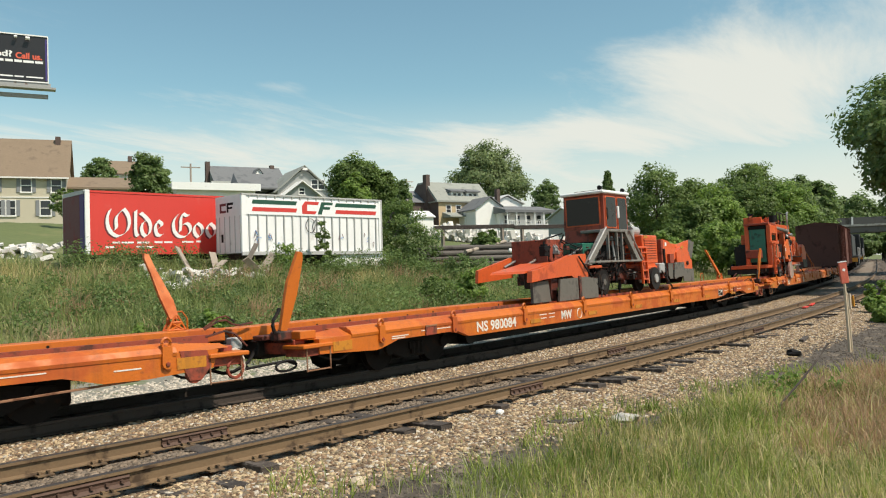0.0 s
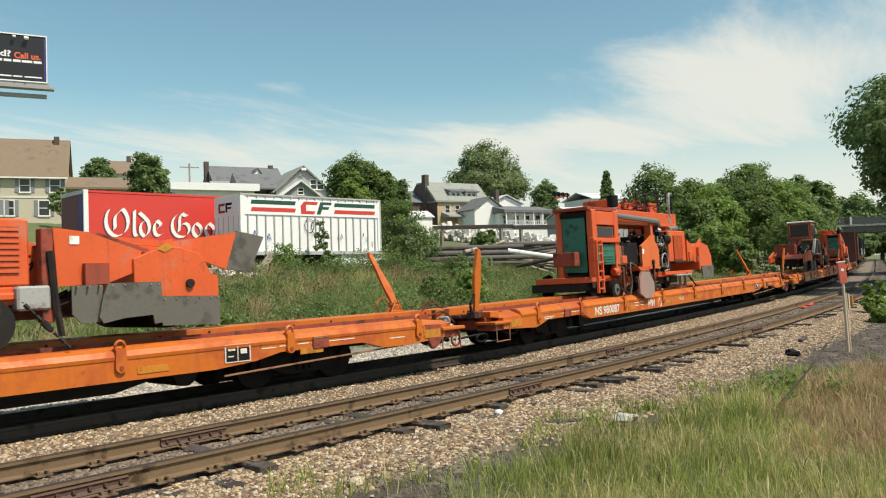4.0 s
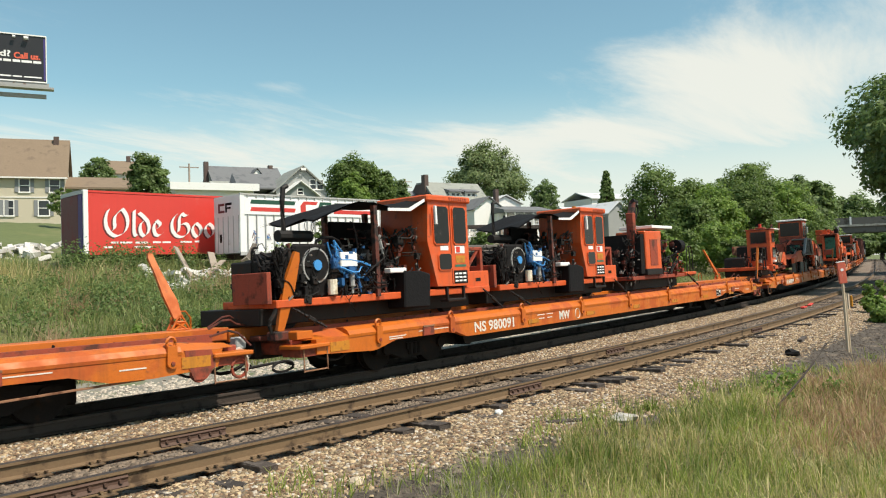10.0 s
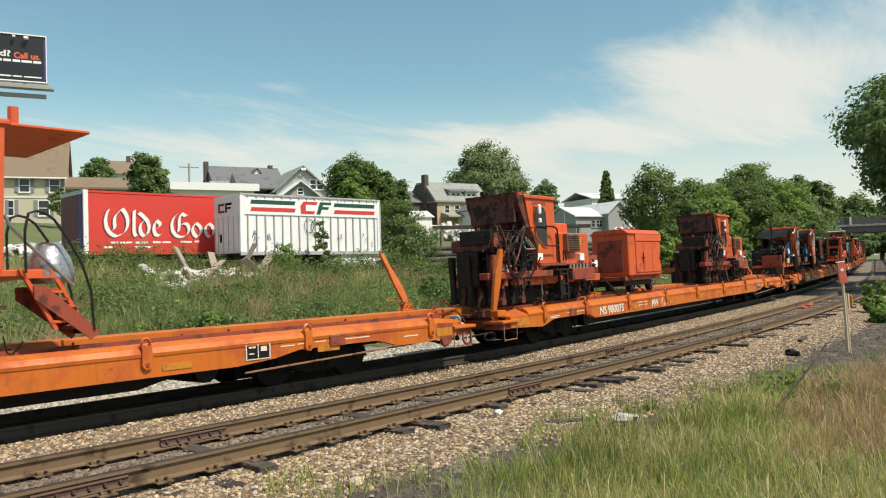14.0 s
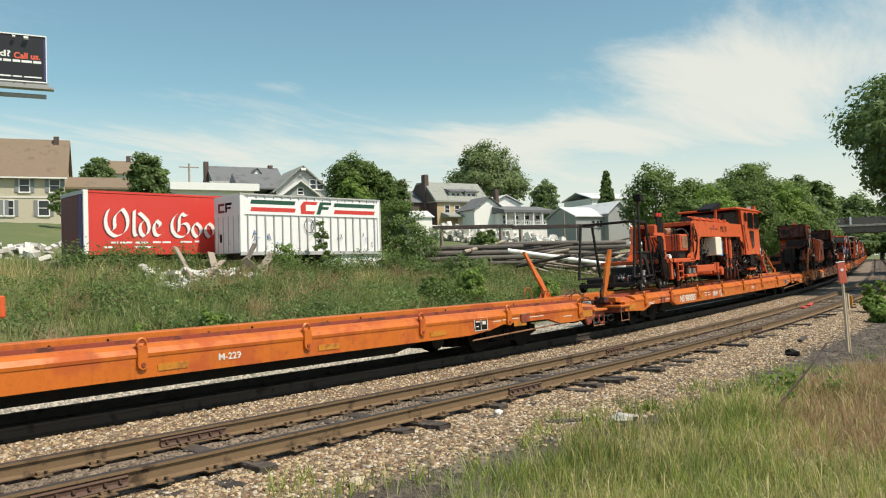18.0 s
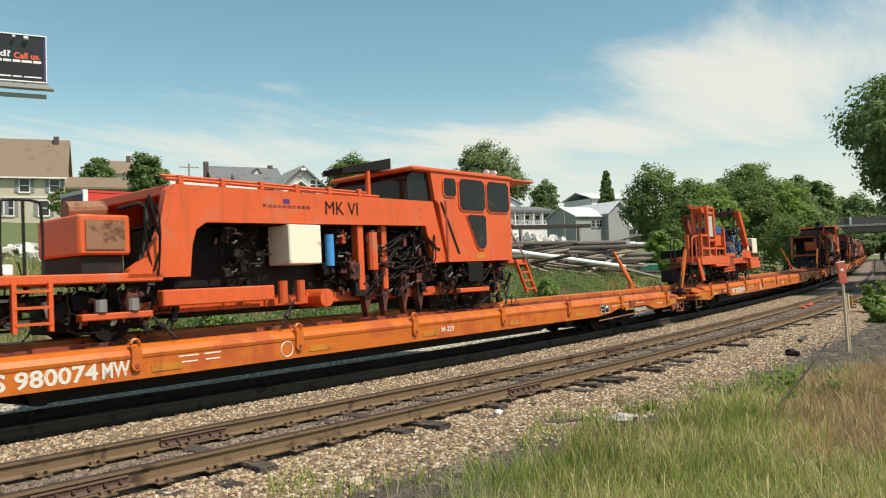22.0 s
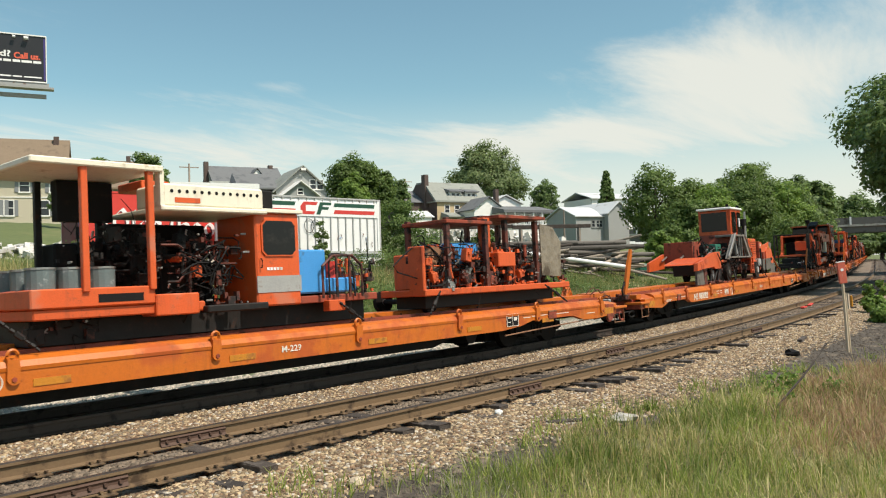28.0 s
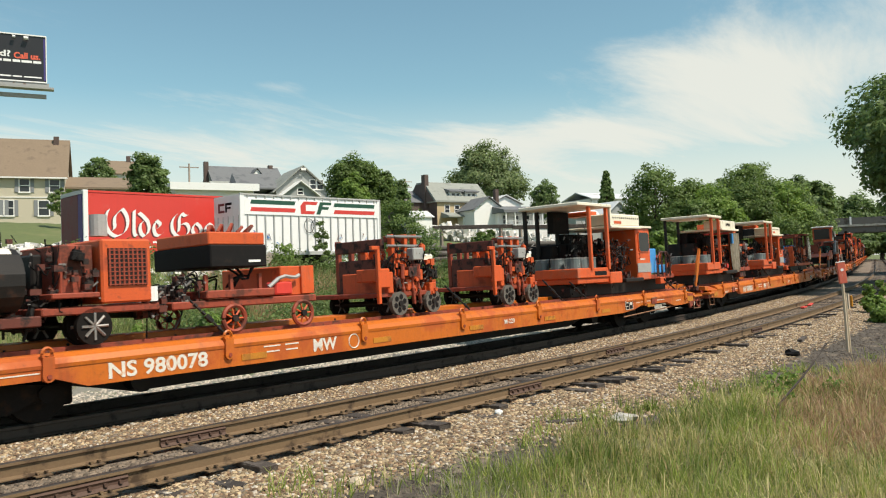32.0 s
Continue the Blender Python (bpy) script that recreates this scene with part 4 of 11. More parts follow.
    # bridge arms folded up at both ends, leaning outwards
    def arm(outline, y0, y1):
        bm = prism(bmesh.new(), outline, -0.035, 0.035)
        z0 = min(p[1] for p in outline)
        z1 = max(p[1] for p in outline)
        for v in bm.verts:
            v.co.y += y0 + (y1 - y0) * (v.co.z - z0) / (z1 - z0)
        return part("bridge_arm", bm, M["car_orange"], c, "raised orange bridge arm")
    part("bridge_arm", prism(bmesh.new(), [(-0.07, 0.0), (0.07, 0.0), (0.13, 0.68), (0.10, 1.28), (0.06, 1.42), (-0.04, 1.42), (-0.08, 1.15), (-0.13, 0.83), (-0.11, 0.48)], -0.035, 0.035), M["car_orange"], c, "raised orange bridge arm", at=pose(-13.83, -1.1, 1.02, 5, 14, 0))
    part("arm_bracket", boxes((-14.0, -13.66, -1.2, -0.95, 0.86, 1.02), (-14.02, -13.62, -0.8, -0.5, 0.86, 0.95), b=0.02), M["dirty"], c)
    part("arm_hook", hose(bmesh.new(), [(-14.0, -1.1, 1.0), (-14.08, -1.12, 1.18), (-13.95, -1.14, 1.34), (-13.92, -1.14, 1.42)], 0.035), M["grease"], c)
    part("end_plate", boxes((-13.72, -13.35, -1.42, -1.0, 0.86, 1.0), b=0.01), M["car_orange"], c)
    arm([(12.64, 1.30), (12.80, 1.30), (12.78, 1.62), (12.70, 1.85), (12.58, 2.2), (12.52, 2.45), (12.44, 2.47), (12.42, 2.38), (12.48, 2.1), (12.54, 1.7)], 0.2, 0.68)
    bm = bmesh.new()
    for p, q in (((12.56, 1.1), (12.71, 1.36)), ((12.90, 1.1), (12.75, 1.36)), ((12.56, 1.11), (12.90, 1.11)), ((12.63, 1.24), (12.83, 1.24)), ((12.65, 1.22), (12.83, 1.12)), ((12.81, 1.22), (12.63, 1.12))):
        for y in (0.12, 0.28):
            rod(bm, (p[0], y, p[1]), (q[0], y, q[1]), 0.02, 5)
    part("arm_lattice", bm, M["car_orange"], c, "lattice foot of the arm")
    part("hand_hoop", hose(bmesh.new(), [(13.1, 1.2, 0.9), (13.1, 1.2, 1.4), (13.5, 1.2, 1.4), (13.5, 1.2, 0.9)], 0.018), M["car_orange"], c)
    part("junction_box", boxes((13.15, 13.35, -0.95, -0.75, 0.75, 0.95), b=0.02), M["greysteel"], c)
    # brake rod along the leading bogie, and worn rigging hung about the leading end
    part("brake_rod", hose(bmesh.new(), [(7.3, -1.46, 0.36), (8.9, -1.48, 0.42), (11.3, -1.48, 0.50)], 0.018), M["rustplate"], c, "rusty brake rod")
    for i, (x, z) in enumerate(((12.15, 0.52), (12.85, 0.50))):
        part("hook_ring", hose(bmesh.new(), [(x + 0.14 * math.cos(q * 0.6), -1.52, z + 0.15 * math.sin(q * 0.6)) for q in range(12)], 0.028, 5), M["dull"], c)
    part("hook_plate", prism(bmesh.new(), [(11.9, 0.86), (12.35, 0.84), (12.42, 0.60), (12.25, 0.40), (12.05, 0.40), (11.95, 0.62)], -1.56, -1.53), M["dull"], c, "dented rusty hook plate")
    part("coupling_linkage", hose(hose(hose(bmesh.new(), [(12.9, -0.5, 1.1), (13.2, -0.6, 1.28), (13.5, -0.5, 1.12), (13.9, -0.4, 1.16)], 0.02), [(13.0, -0.3, 1.12), (13.35, -0.35, 1.34), (13.6, -0.3, 1.2)], 0.016), [(12.7, -0.9, 1.0), (13.1, -1.0, 1.1), (13.4, -1.0, 0.8)], 0.02), M["dirty"], c)
    # bogies
    for x in (-10.2, 9.2):
        part("brake_rigging", boxes((x - 1.5, x + 1.5, -0.55, 0.55, 0.16, 0.56), (x - 0.5, x + 0.5, -0.95, 0.95, 0.2, 0.5), b=0.03), M["wheel"], c)
        b = part("bogie", boxes((x - 1.3, x + 1.3, -0.15, 0.15, 0.42, 0.5), (x - 0.25, x + 0.25, -1.1, 1.1, 0.36, 0.5)), M["wheel"], c)
        for sd in (-1, 1):
            bm = prism(bmesh.new(), [(x - 1.15, 0.34), (x - 0.75, 0.34), (x - 0.4, 0.2), (x + 0.4, 0.2), (x + 0.75, 0.34), (x + 1.15, 0.34), (x + 1.1, 0.52), (x + 0.4, 0.6), (x - 0.4, 0.6), (x - 1.1, 0.52)], min(sd * 0.92, sd * 1.06), max(sd * 0.92, sd * 1.06))
            for k in (-0.88, 0.88):
                rod(bm, (x + k, sd * 1.05, 0.42), (x + k, sd * 1.12, 0.42), 0.12, 10)
            for k in (-0.14, 0, 0.14):
                rod(bm, (x + k, sd * 1.08, 0.26), (x + k, sd * 1.08, 0.5), 0.06, 8)
            part("side_frame", bm, M["wheel"], b)
        for dx in (-0.88, 0.88):
            bm = bmesh.new()
            rod(bm, (0, -0.95, 0), (0, 0.95, 0), 0.08, 8)
            for sd in (-1, 1):
                rod(bm, (0, sd * 0.70, 0), (0, sd * 0.82, 0), 0.42, 28)
                rod(bm, (0, sd * 0.67, 0), (0, sd * 0.70, 0), 0.45, 28)
                rod(bm, (0, sd * 0.80, 0), (0, sd * 0.84, 0), 0.16, 12)
            part("wheelset", bm, M["wheel"], b, at=pose(x + dx, 0, 0.42))
    return c


DECK_TOP = 1.03
# deck colour holds both grime and the shade of beams and loads
M["shaded_deck"] = paint("grimy_shaded_deck", (0.10, 0.045, 0.025), 0.8, spots=(0.03, 0.02, 0.016), amount=0.55, scale=2.2, grain=0.3, streak=0.5, soil=(0.02, 0.015, 0.012))
M["palehose"] = paint("pale_rubber_hose", (0.55, 0.48, 0.40), 0.6)

# ---- lettering ----
def words(name, text, size, parent, at, material, label="", depth=0.002, width=None, shear=0.0, bold=0.0):
    """Raised lettering in the built-in font, as a mesh; it reads along x, with z up, facing -y."""
    cu = bpy.data.curves.new(name, "FONT")
    cu.body, cu.size, cu.extrude, cu.offset, cu.shear = text, size, depth, bold, shear
    cu.resolution_u = 3
    ob = bpy.data.objects.new(name, cu)
    scene.collection.objects.link(ob)
    me = bpy.data.meshes.new_from_object(ob.evaluated_get(bpy.context.evaluated_depsgraph_get()))
    bpy.data.objects.remove(ob)
    bpy.data.curves.remove(cu)
    co = np.zeros(len(me.vertices) * 3, np.float32)
    me.vertices.foreach_get("co", co)
    co = co.reshape(-1, 3)
    if width:
        co[:, 0] = (co[:, 0] - co[:, 0].min()) * width / max(1e-6, co[:, 0].max() - co[:, 0].min())
    co = np.stack([co[:, 0], -co[:, 2], co[:, 1]], 1)
    me.vertices.foreach_set("co", co.astype(np.float32).ravel())
    me.materials.clear()
    me.materials.append(material)
    me.update()
    return part(name, me, None, parent, label, at)


# ---- trailers beyond the bank ----
M["trailer_white"] = paint("trailer_white", (0.84, 0.84, 0.83), 0.45, spots=(0.62, 0.60, 0.56), amount=0.15, scale=0.8, grain=0.06, streak=0.14, soil=(0.45, 0.40, 0.33))
M["trailer_grey"] = paint("trailer_grey_post", (0.45, 0.45, 0.44), 0.5, spots=(0.3, 0.28, 0.26), amount=0.2, scale=1.5, grain=0.1)
M["trailer_red"] = paint("trailer_red", (0.64, 0.05, 0.036), 0.45, spots=(0.60, 0.10, 0.075), amount=0.3, scale=0.6, grain=0.08, streak=0.2, soil=(0.34, 0.03, 0.025))
M["maroon"] = paint("faded_maroon_door", (0.13, 0.02, 0.022), 0.6, spots=(0.2, 0.05, 0.05), amount=0.35, scale=1.2, grain=0.15)
M["purple"] = paint("blue_purple_edge", (0.06, 0.03, 0.16), 0.6)
M["stripe_green"] = paint("dark_green_stripe", (0.015, 0.075, 0.045), 0.5, grain=0.1)
M["stripe_red"] = paint("red_stripe", (0.60, 0.05, 0.04), 0.5, grain=0.1)


def pen(strokes, nx, nz, y, off):
    """Broad-nibbed pen strokes on the trailer's side: each stroke runs a slanted nib along its way."""
    bm = bmesh.new()
    for k, way in enumerate(strokes):
        p = [Vector((0.86 + (u + off[0] - 45) / 111, 0, 0.70 + (232 - v - off[1]) / 120)) for u, v in way]
        q = [p[0]]
        for a, b in zip(p, p[1:]):
            q += [a.lerp(b, 0.3), a.lerp(b, 0.7)]
        q.append(p[-1])
        nib = Vector((nx / 111, 0, nz / 120))
        front, back = Vector((0, y - 0.0012 * k, 0)), Vector((0, y + 0.003 - 0.0012 * k, 0))
        ring = [[bm.verts.new(c + e + f) for e, f in ((nib, front), (-nib, front), (-nib, back), (nib, back))] for c in q]
        for r0, r1 in zip(ring, ring[1:]):
            for i in range(4):
                bm.faces.new((r0[i], r0[(i + 1) % 4], r1[(i + 1) % 4], r1[i]))
        bm.faces.new(ring[0])
        bm.faces.new(ring[-1][::-1])
    return bm


def red_trailer():
    t = thing("semi_trailer", "red box trailer with white old-style lettering, standing in weeds", "trailer", at=pose(15.44, 36.3, 3.1, 0, 0, -3.6))
    part("side_panel", boxes((0.12, 12.0, 0.0, 0.05, 0.0, 2.72)), M["trailer_red"], t)
    part("body", boxes((0.03, 12.1, 0.05, 2.95, 0.0, 2.78)), M["trailer_red"], t)
    part("corner_post", boxes((-0.02, 0.20, -0.012, 0.10, -0.1, 2.86), b=0.015), M["white"], t, "white corner post")
    part("corner_post", boxes((-0.02, 0.10, 2.86, 2.98, -0.1, 2.86), b=0.015), M["white"], t, "white corner post")
    part("door", boxes((-0.05, 0.03, 0.62, 2.85, 0.0, 2.66), b=0.01), M["maroon"], t, "faded maroon rear door")
    part("door", boxes((-0.05, 0.03, 0.11, 0.60, 0.0, 2.66), b=0.01), M["purple"], t, "purplish edge of the rear door")
    part("header", boxes((-0.04, 0.1, 0.11, 2.85, 2.68, 2.86)), M["trailer_grey"], t)
    part("roof_rail", boxes((0.2, 12.1, -0.02, 0.06, 2.74, 2.84)), M["trailer_red"], t)
    part("lower_rail", boxes((0.2, 12.1, -0.02, 0.06, -0.12, 0.02)), M["trailer_red"], t)
    part("underframe", boxes((0.2, 12, 0.4, 2.1, -0.35, -0.02), (1.0, 2.6, 0.3, 2.2, -0.8, -0.3)), M["grease"], t)
    for x in (1.2, 2.4):
        for y in (0.15, 2.15):
            w = rod(bmesh.new(), (x, y, -0.62), (x, y + 0.25, -0.62), 0.48, 16)
            part("wheel", w, M["black"], t)
    letters = (
        (((72, 80), (58, 115), (56, 155), (66, 195), (90, 222), (112, 228)), ((112, 228), (150, 212), (170, 175), (172, 130), (160, 95), (142, 72)), ((142, 72), (122, 95), (105, 112), (101, 145), (105, 180), (96, 192))),
        (((206, 80), (204, 150), (203, 212), (216, 226)),),
        (((232, 92), (262, 118), (286, 152), (283, 205), (258, 228)), ((262, 136), (237, 152), (235, 205), (258, 228))),
        (((326, 134), (356, 160), (322, 184)), ((332, 136), (312, 152), (310, 205), (334, 228), (360, 208))),
        (((440, 96), (416, 124), (410, 170), (422, 210), (452, 231), (482, 226)), ((482, 226), (506, 205), (514, 175), (494, 144), (470, 152)), ((472, 86), (454, 116), (455, 160), (450, 196)), ((470, 88), (488, 104), (502, 100))),
        (((550, 146), (532, 166), (532, 205), (556, 230)), ((556, 230), (582, 210), (583, 168), (552, 144))),
        (((626, 146), (608, 166), (608, 205), (632, 230)), ((632, 230), (658, 210), (659, 168), (628, 144))))
    for strokes in letters:
        part("lettering_shade", pen(strokes, 10.5, 8.5, -0.003, (-6, 4)), M["maroon"], t, "dark shade of the lettering")
        part("letter", pen(strokes, 8.5, 7.0, -0.012, (0, 0)), M["white"], t, "white blackletter character")
    for x0, x1, z in ((1.2, 1.55, 0.40), (1.62, 2.2, 0.40), (2.35, 2.95, 0.40), (3.2, 3.6, 0.42), (3.68, 4.1, 0.42), (0.86, 1.3, 0.18), (2.3, 2.7, 0.18), (2.76, 3.15, 0.18), (4.6, 5.2, 0.44), (5.35, 5.6, 0.46)):
        part("small_lettering", boxes((x0, x1, -0.006, 0.0, z, z + 0.09)), M["white"], t)
    for z, yy in ((2.62, -0.016), (0.12, -0.016)):
        for i in range(24):
            part("rivet", boxes((0.4 + i * 0.48, 0.43 + i * 0.48, yy, 0.0, z, z + 0.03)), M["trailer_red"], t)
    return t


def white_trailer():
    t = thing("semi_trailer", "white ribbed short trailer with red and green stripes", "trailer", at=pose(21.15, 32.46, 2.92, 0, 0, -3.6))
    Lx, Hh = 8.5, 2.85
    part("body", boxes((0.04, Lx - 0.04, 0.04, 2.5, 0.0, Hh - 0.03)), M["trailer_white"], t)
    part("smooth_band", boxes((0.25, Lx - 0.12, -0.012, 0.05, 1.85, 2.62)), M["trailer_white"], t)
    part("corner_post", boxes((0.0, 0.26, -0.015, 0.06, 0, Hh), b=0.02), M["trailer_white"], t)
    part("corner_post", boxes((Lx - 0.12, Lx, -0.015, 0.06, 0, Hh)), M["trailer_white"], t)
    n = 17
    for i in range(n):
        x = 0.42 + i * (Lx - 0.75) / (n - 1)
        part("rib", boxes((x - 0.025, x + 0.025, -0.035, 0.04, 0.06, 1.84)), M["trailer_grey"], t)
        part("rib", boxes((x - 0.02, x + 0.02, -0.03, 0.04, 2.63, Hh - 0.06)), M["trailer_grey"], t)
    part("top_rail", boxes((0.0, Lx, -0.03, 0.06, Hh - 0.07, Hh)), M["trailer_grey"], t)
    part("bottom_rail", boxes((0.0, Lx, -0.03, 0.06, -0.12, 0.05)), M["trailer_grey"], t)
    for z, k in ((2.36, "stripe_green"), (2.00, "stripe_red")):
        part("stripe", prism(bmesh.new(), [(0.55, z), (3.05, z), (3.12, z + 0.2), (0.62, z + 0.2)], -0.018, -0.012), M[k], t)
        part("stripe", prism(bmesh.new(), [(5.45, z), (8.15, z), (8.2, z + 0.2), (5.52, z + 0.2)], -0.018, -0.012), M[k], t)
    # the mark: two plain slanted shapes, red and green
    part("mark", prism(bmesh.new(), [(3.42, 1.94), (4.2, 1.94), (4.3, 2.1), (3.72, 2.1), (3.72, 2.42), (4.38, 2.42), (4.46, 2.58), (3.6, 2.58), (3.4, 2.34)], -0.018, -0.012), M["stripe_red"], t, "red mark")
    part("mark", prism(bmesh.new(), [(4.36, 1.94), (4.6, 1.94), (4.7, 2.2), (5.1, 2.2), (5.16, 2.34), (4.74, 2.34), (4.8, 2.44), (5.28, 2.44), (5.32, 2.58), (4.6, 2.58)], -0.018, -0.012), M["stripe_green"], t, "green mark")
    # front wall
    for y in (0.1, 0.6, 1.1, 1.6, 2.1, 2.44):
        part("front_rib", boxes((-0.03, 0.05, y - 0.025, y + 0.025, 0.05, 1.8)), M["trailer_grey"], t)
    part("front_sheet", boxes((-0.012, 0.05, 0.06, 2.5, 0.0, Hh - 0.04)), M["trailer_white"], t)
    for x, k in ((1.45, "maroon"), (0.75, "black")):
        for y0, y1, z0, z1 in ((x, x + 0.62, 2.34, 2.46), (x + 0.46, x + 0.62, 2.0, 2.34)) + (((x, x + 0.46, 2.0, 2.11),) if k == "maroon" else ((x + 0.08, x + 0.46, 2.16, 2.25),)):
            part("front_mark", boxes((-0.02, -0.012, y0, y1, z0, z1)), M[k], t)
    part("number_plate", boxes((-0.02, -0.012, 1.75, 1.95, 0.55, 0.95)), M["black"], t)
    part("rear_frame", boxes((Lx - 0.02, Lx + 0.12, 0, 2.5, 0, Hh)), M["trailer_grey"], t)
    part("skirt", prism(bmesh.new(), [(4.9, -0.75), (5.6, -0.3), (6.6, 0.0), (Lx + 0.1, 0.02), (Lx + 0.4, -0.15), (Lx + 0.5, -0.75)], 0.1, 0.9), M["trailer_white"], t, "loose pale tarpaulin bundle under the rear")
    part("underframe", boxes((0.2, Lx - 0.2, 0.4, 2.1, -0.3, -0.02), (4.8, 6.0, 0.3, 2.2, -0.7, -0.28)), M["grease"], t)
    for x in (1.2,):
        for y in (0.5, 1.9):
            part("landing_leg", boxes((x - 0.06, x + 0.06, y - 0.06, y + 0.06, -1.05, -0.05)), M["grease"], t)
    for x, z in ((3.9, 1.35), (4.3, 1.3)):
        ring = bmesh.new()
        for k in range(14):
            a, b = 2 * math.pi * k / 14, 2 * math.pi * (k + 1) / 14
            hose(ring, [(x + 0.28 * math.cos(a), -0.02, z + 0.36 * math.sin(a)), (x + 0.28 * math.cos(b), -0.02, z + 0.36 * math.sin(b))], 0.018, 4)
        part("graffiti_loop", ring, M["black"], t, "sprayed black loop")
    r = random.Random(4)
    for i in range(16):
        x, z = r.choice((0.9, 1.5, 5.6, 6.1, 7.6)) + r.uniform(-0.3, 0.5), r.uniform(0.25, 0.9)
        part("graffiti_stroke", hose(bmesh.new(), [(x, -0.02, z), (x + r.uniform(-0.15, 0.15), -0.02, z + r.uniform(0.1, 0.4)), (x + r.uniform(-0.05, 0.25), -0.02, z + r.uniform(-0.1, 0.3))], 0.014, 4), M["maroon"] if i % 2 else M["skyblue"], t)
    return t


red_trailer()
white_trailer()

# ---- houses up the hill ----
M["siding_tan"] = paint("tan_siding", (0.52, 0.47, 0.36), 0.75, spots=(0.42, 0.38, 0.30), amount=0.3, scale=0.5, grain=0.06)
M["siding_white"] = paint("white_siding", (0.80, 0.79, 0.76), 0.75, grain=0.06, scale=0.5)
M["siding_grey"] = paint("grey_siding", (0.34, 0.35, 0.34), 0.8, grain=0.08, scale=0.5)
M["brick_tan"] = paint("tan_brick", (0.50, 0.38, 0.23), 0.85, spots=(0.33, 0.24, 0.15), amount=0.35, scale=1.2, grain=0.15)
M["brick_dark"] = paint("dark_brick", (0.095, 0.065, 0.055), 0.85, spots=(0.14, 0.1, 0.08), amount=0.35, scale=1.2, grain=0.2)
M["shingle_brown"] = paint("brown_shingles", (0.21, 0.155, 0.105), 0.9, spots=(0.16, 0.12, 0.085), amount=0.4, scale=0.9, grain=0.16, fine=8)
M["shingle_grey"] = paint("grey_shingles", (0.15, 0.155, 0.16), 0.9, spots=(0.11, 0.115, 0.12), amount=0.4, scale=0.9, grain=0.16, fine=8)
M["shingle_green"] = paint("grey_green_shingles", (0.27, 0.28, 0.25), 0.9, spots=(0.2, 0.21, 0.19), amount=0.4, scale=0.9, grain=0.16, fine=8)
M["metalroof"] = paint("pale_metal_roof", (0.62, 0.63, 0.63), 0.45, spots=(0.45, 0.44, 0.42), amount=0.3, scale=0.5, grain=0.08)
M["pane"] = paint("window_glass", (0.03, 0.035, 0.04), 0.1, grain=0.2, bump=0, spec=0.5)
M["shutter"] = paint("grey_shutters", (0.22, 0.23, 0.24), 0.7)
FACING = -20.0


def gable(bm, x0, x1, y0, y1, z0, z1, along="x", over=0.3, thick=0.14):
    """Two roof slabs with a ridge along x or y."""
    if along == "x":
        m = (y0 + y1) / 2
        for a in (y0 - over, y1 + over):
            k = (z1 - z0) / (m - y0) * over
            q = [(a, z0 - k), (m, z1), (m, z1 + thick), (a, z0 - k + thick)]
            prism_x(bm, q, x0 - over, x1 + over)
    else:
        m = (x0 + x1) / 2
        for a in (x0 - over, x1 + over):
            k = (z1 - z0) / (m - x0) * over
            prism(bm, [(a, z0 - k), (m, z1), (m, z1 + thick), (a, z0 - k + thick)], y0 - over, y1 + over)
    return bm


def body(bm, x0, x1, y0, y1, zb, z0, z1, along):
    """Walls up to the eaves z0, with gable ends up to z1."""
    if along == "x":
        prism_x(bm, [(y0, zb), (y1, zb), (y1, z0), ((y0 + y1) / 2, z1), (y0, z0)], x0, x1)
    else:
        prism(bm, [(x0, zb), (x1, zb), (x1, z0), ((x0 + x1) / 2, z1), (x0, z0)], y0, y1)
    return bm


def window(parent, x, z, w, h, y=0.0, shutters=False, frame="siding_white", axis="x"):
    """A sash window in a wall that faces -y (or -x): frame, sill and two panes."""
    def at(a0, a1, d0, d1, z0, z1):
        return (a0, a1, y + d0, y + d1, z0, z1) if axis == "x" else (y + d0, y + d1, a0, a1, z0, z1)
    bm = bmesh.new()
    f = 0.09
    for r in ((x - w / 2 - f, x - w / 2, -0.06, 0.03, z - f, z + h + f), (x + w / 2, x + w / 2 + f, -0.06, 0.03, z - f, z + h + f), (x - w / 2, x + w / 2, -0.06, 0.03, z + h, z + h + f), (x - w / 2, x + w / 2, -0.05, 0.03, z + h / 2 - 0.035, z + h / 2 + 0.035)):
        box(bm, *at(*r))
    wd = part("window", bm, M[frame], parent)
    part("sill", box(bmesh.new(), *at(x - w / 2 - 0.12, x + w / 2 + 0.12, -0.12, 0.03, z - 0.14, z - 0.0)), M[frame], wd)
    for k in (0, 1):
        part("pane", box(bmesh.new(), *at(x - w / 2, x + w / 2, -0.02, 0.02, z + k * h / 2 + 0.02, z + (k + 1) * h / 2 - 0.02)), M["pane"], wd)
    if shutters:
        for sx in (x - w / 2 - f - 0.34, x + w / 2 + f + 0.02):
            part("shutter", box(bmesh.new(), *at(sx, sx + 0.32, -0.07, 0.01, z - 0.06, z + h + 0.06)), M["shutter"], wd)


def house(label, x, y, turn=FACING):
    return thing("house", label, "house", "houses on the hill", at=pose(x, y, 0, 0, 0, turn))


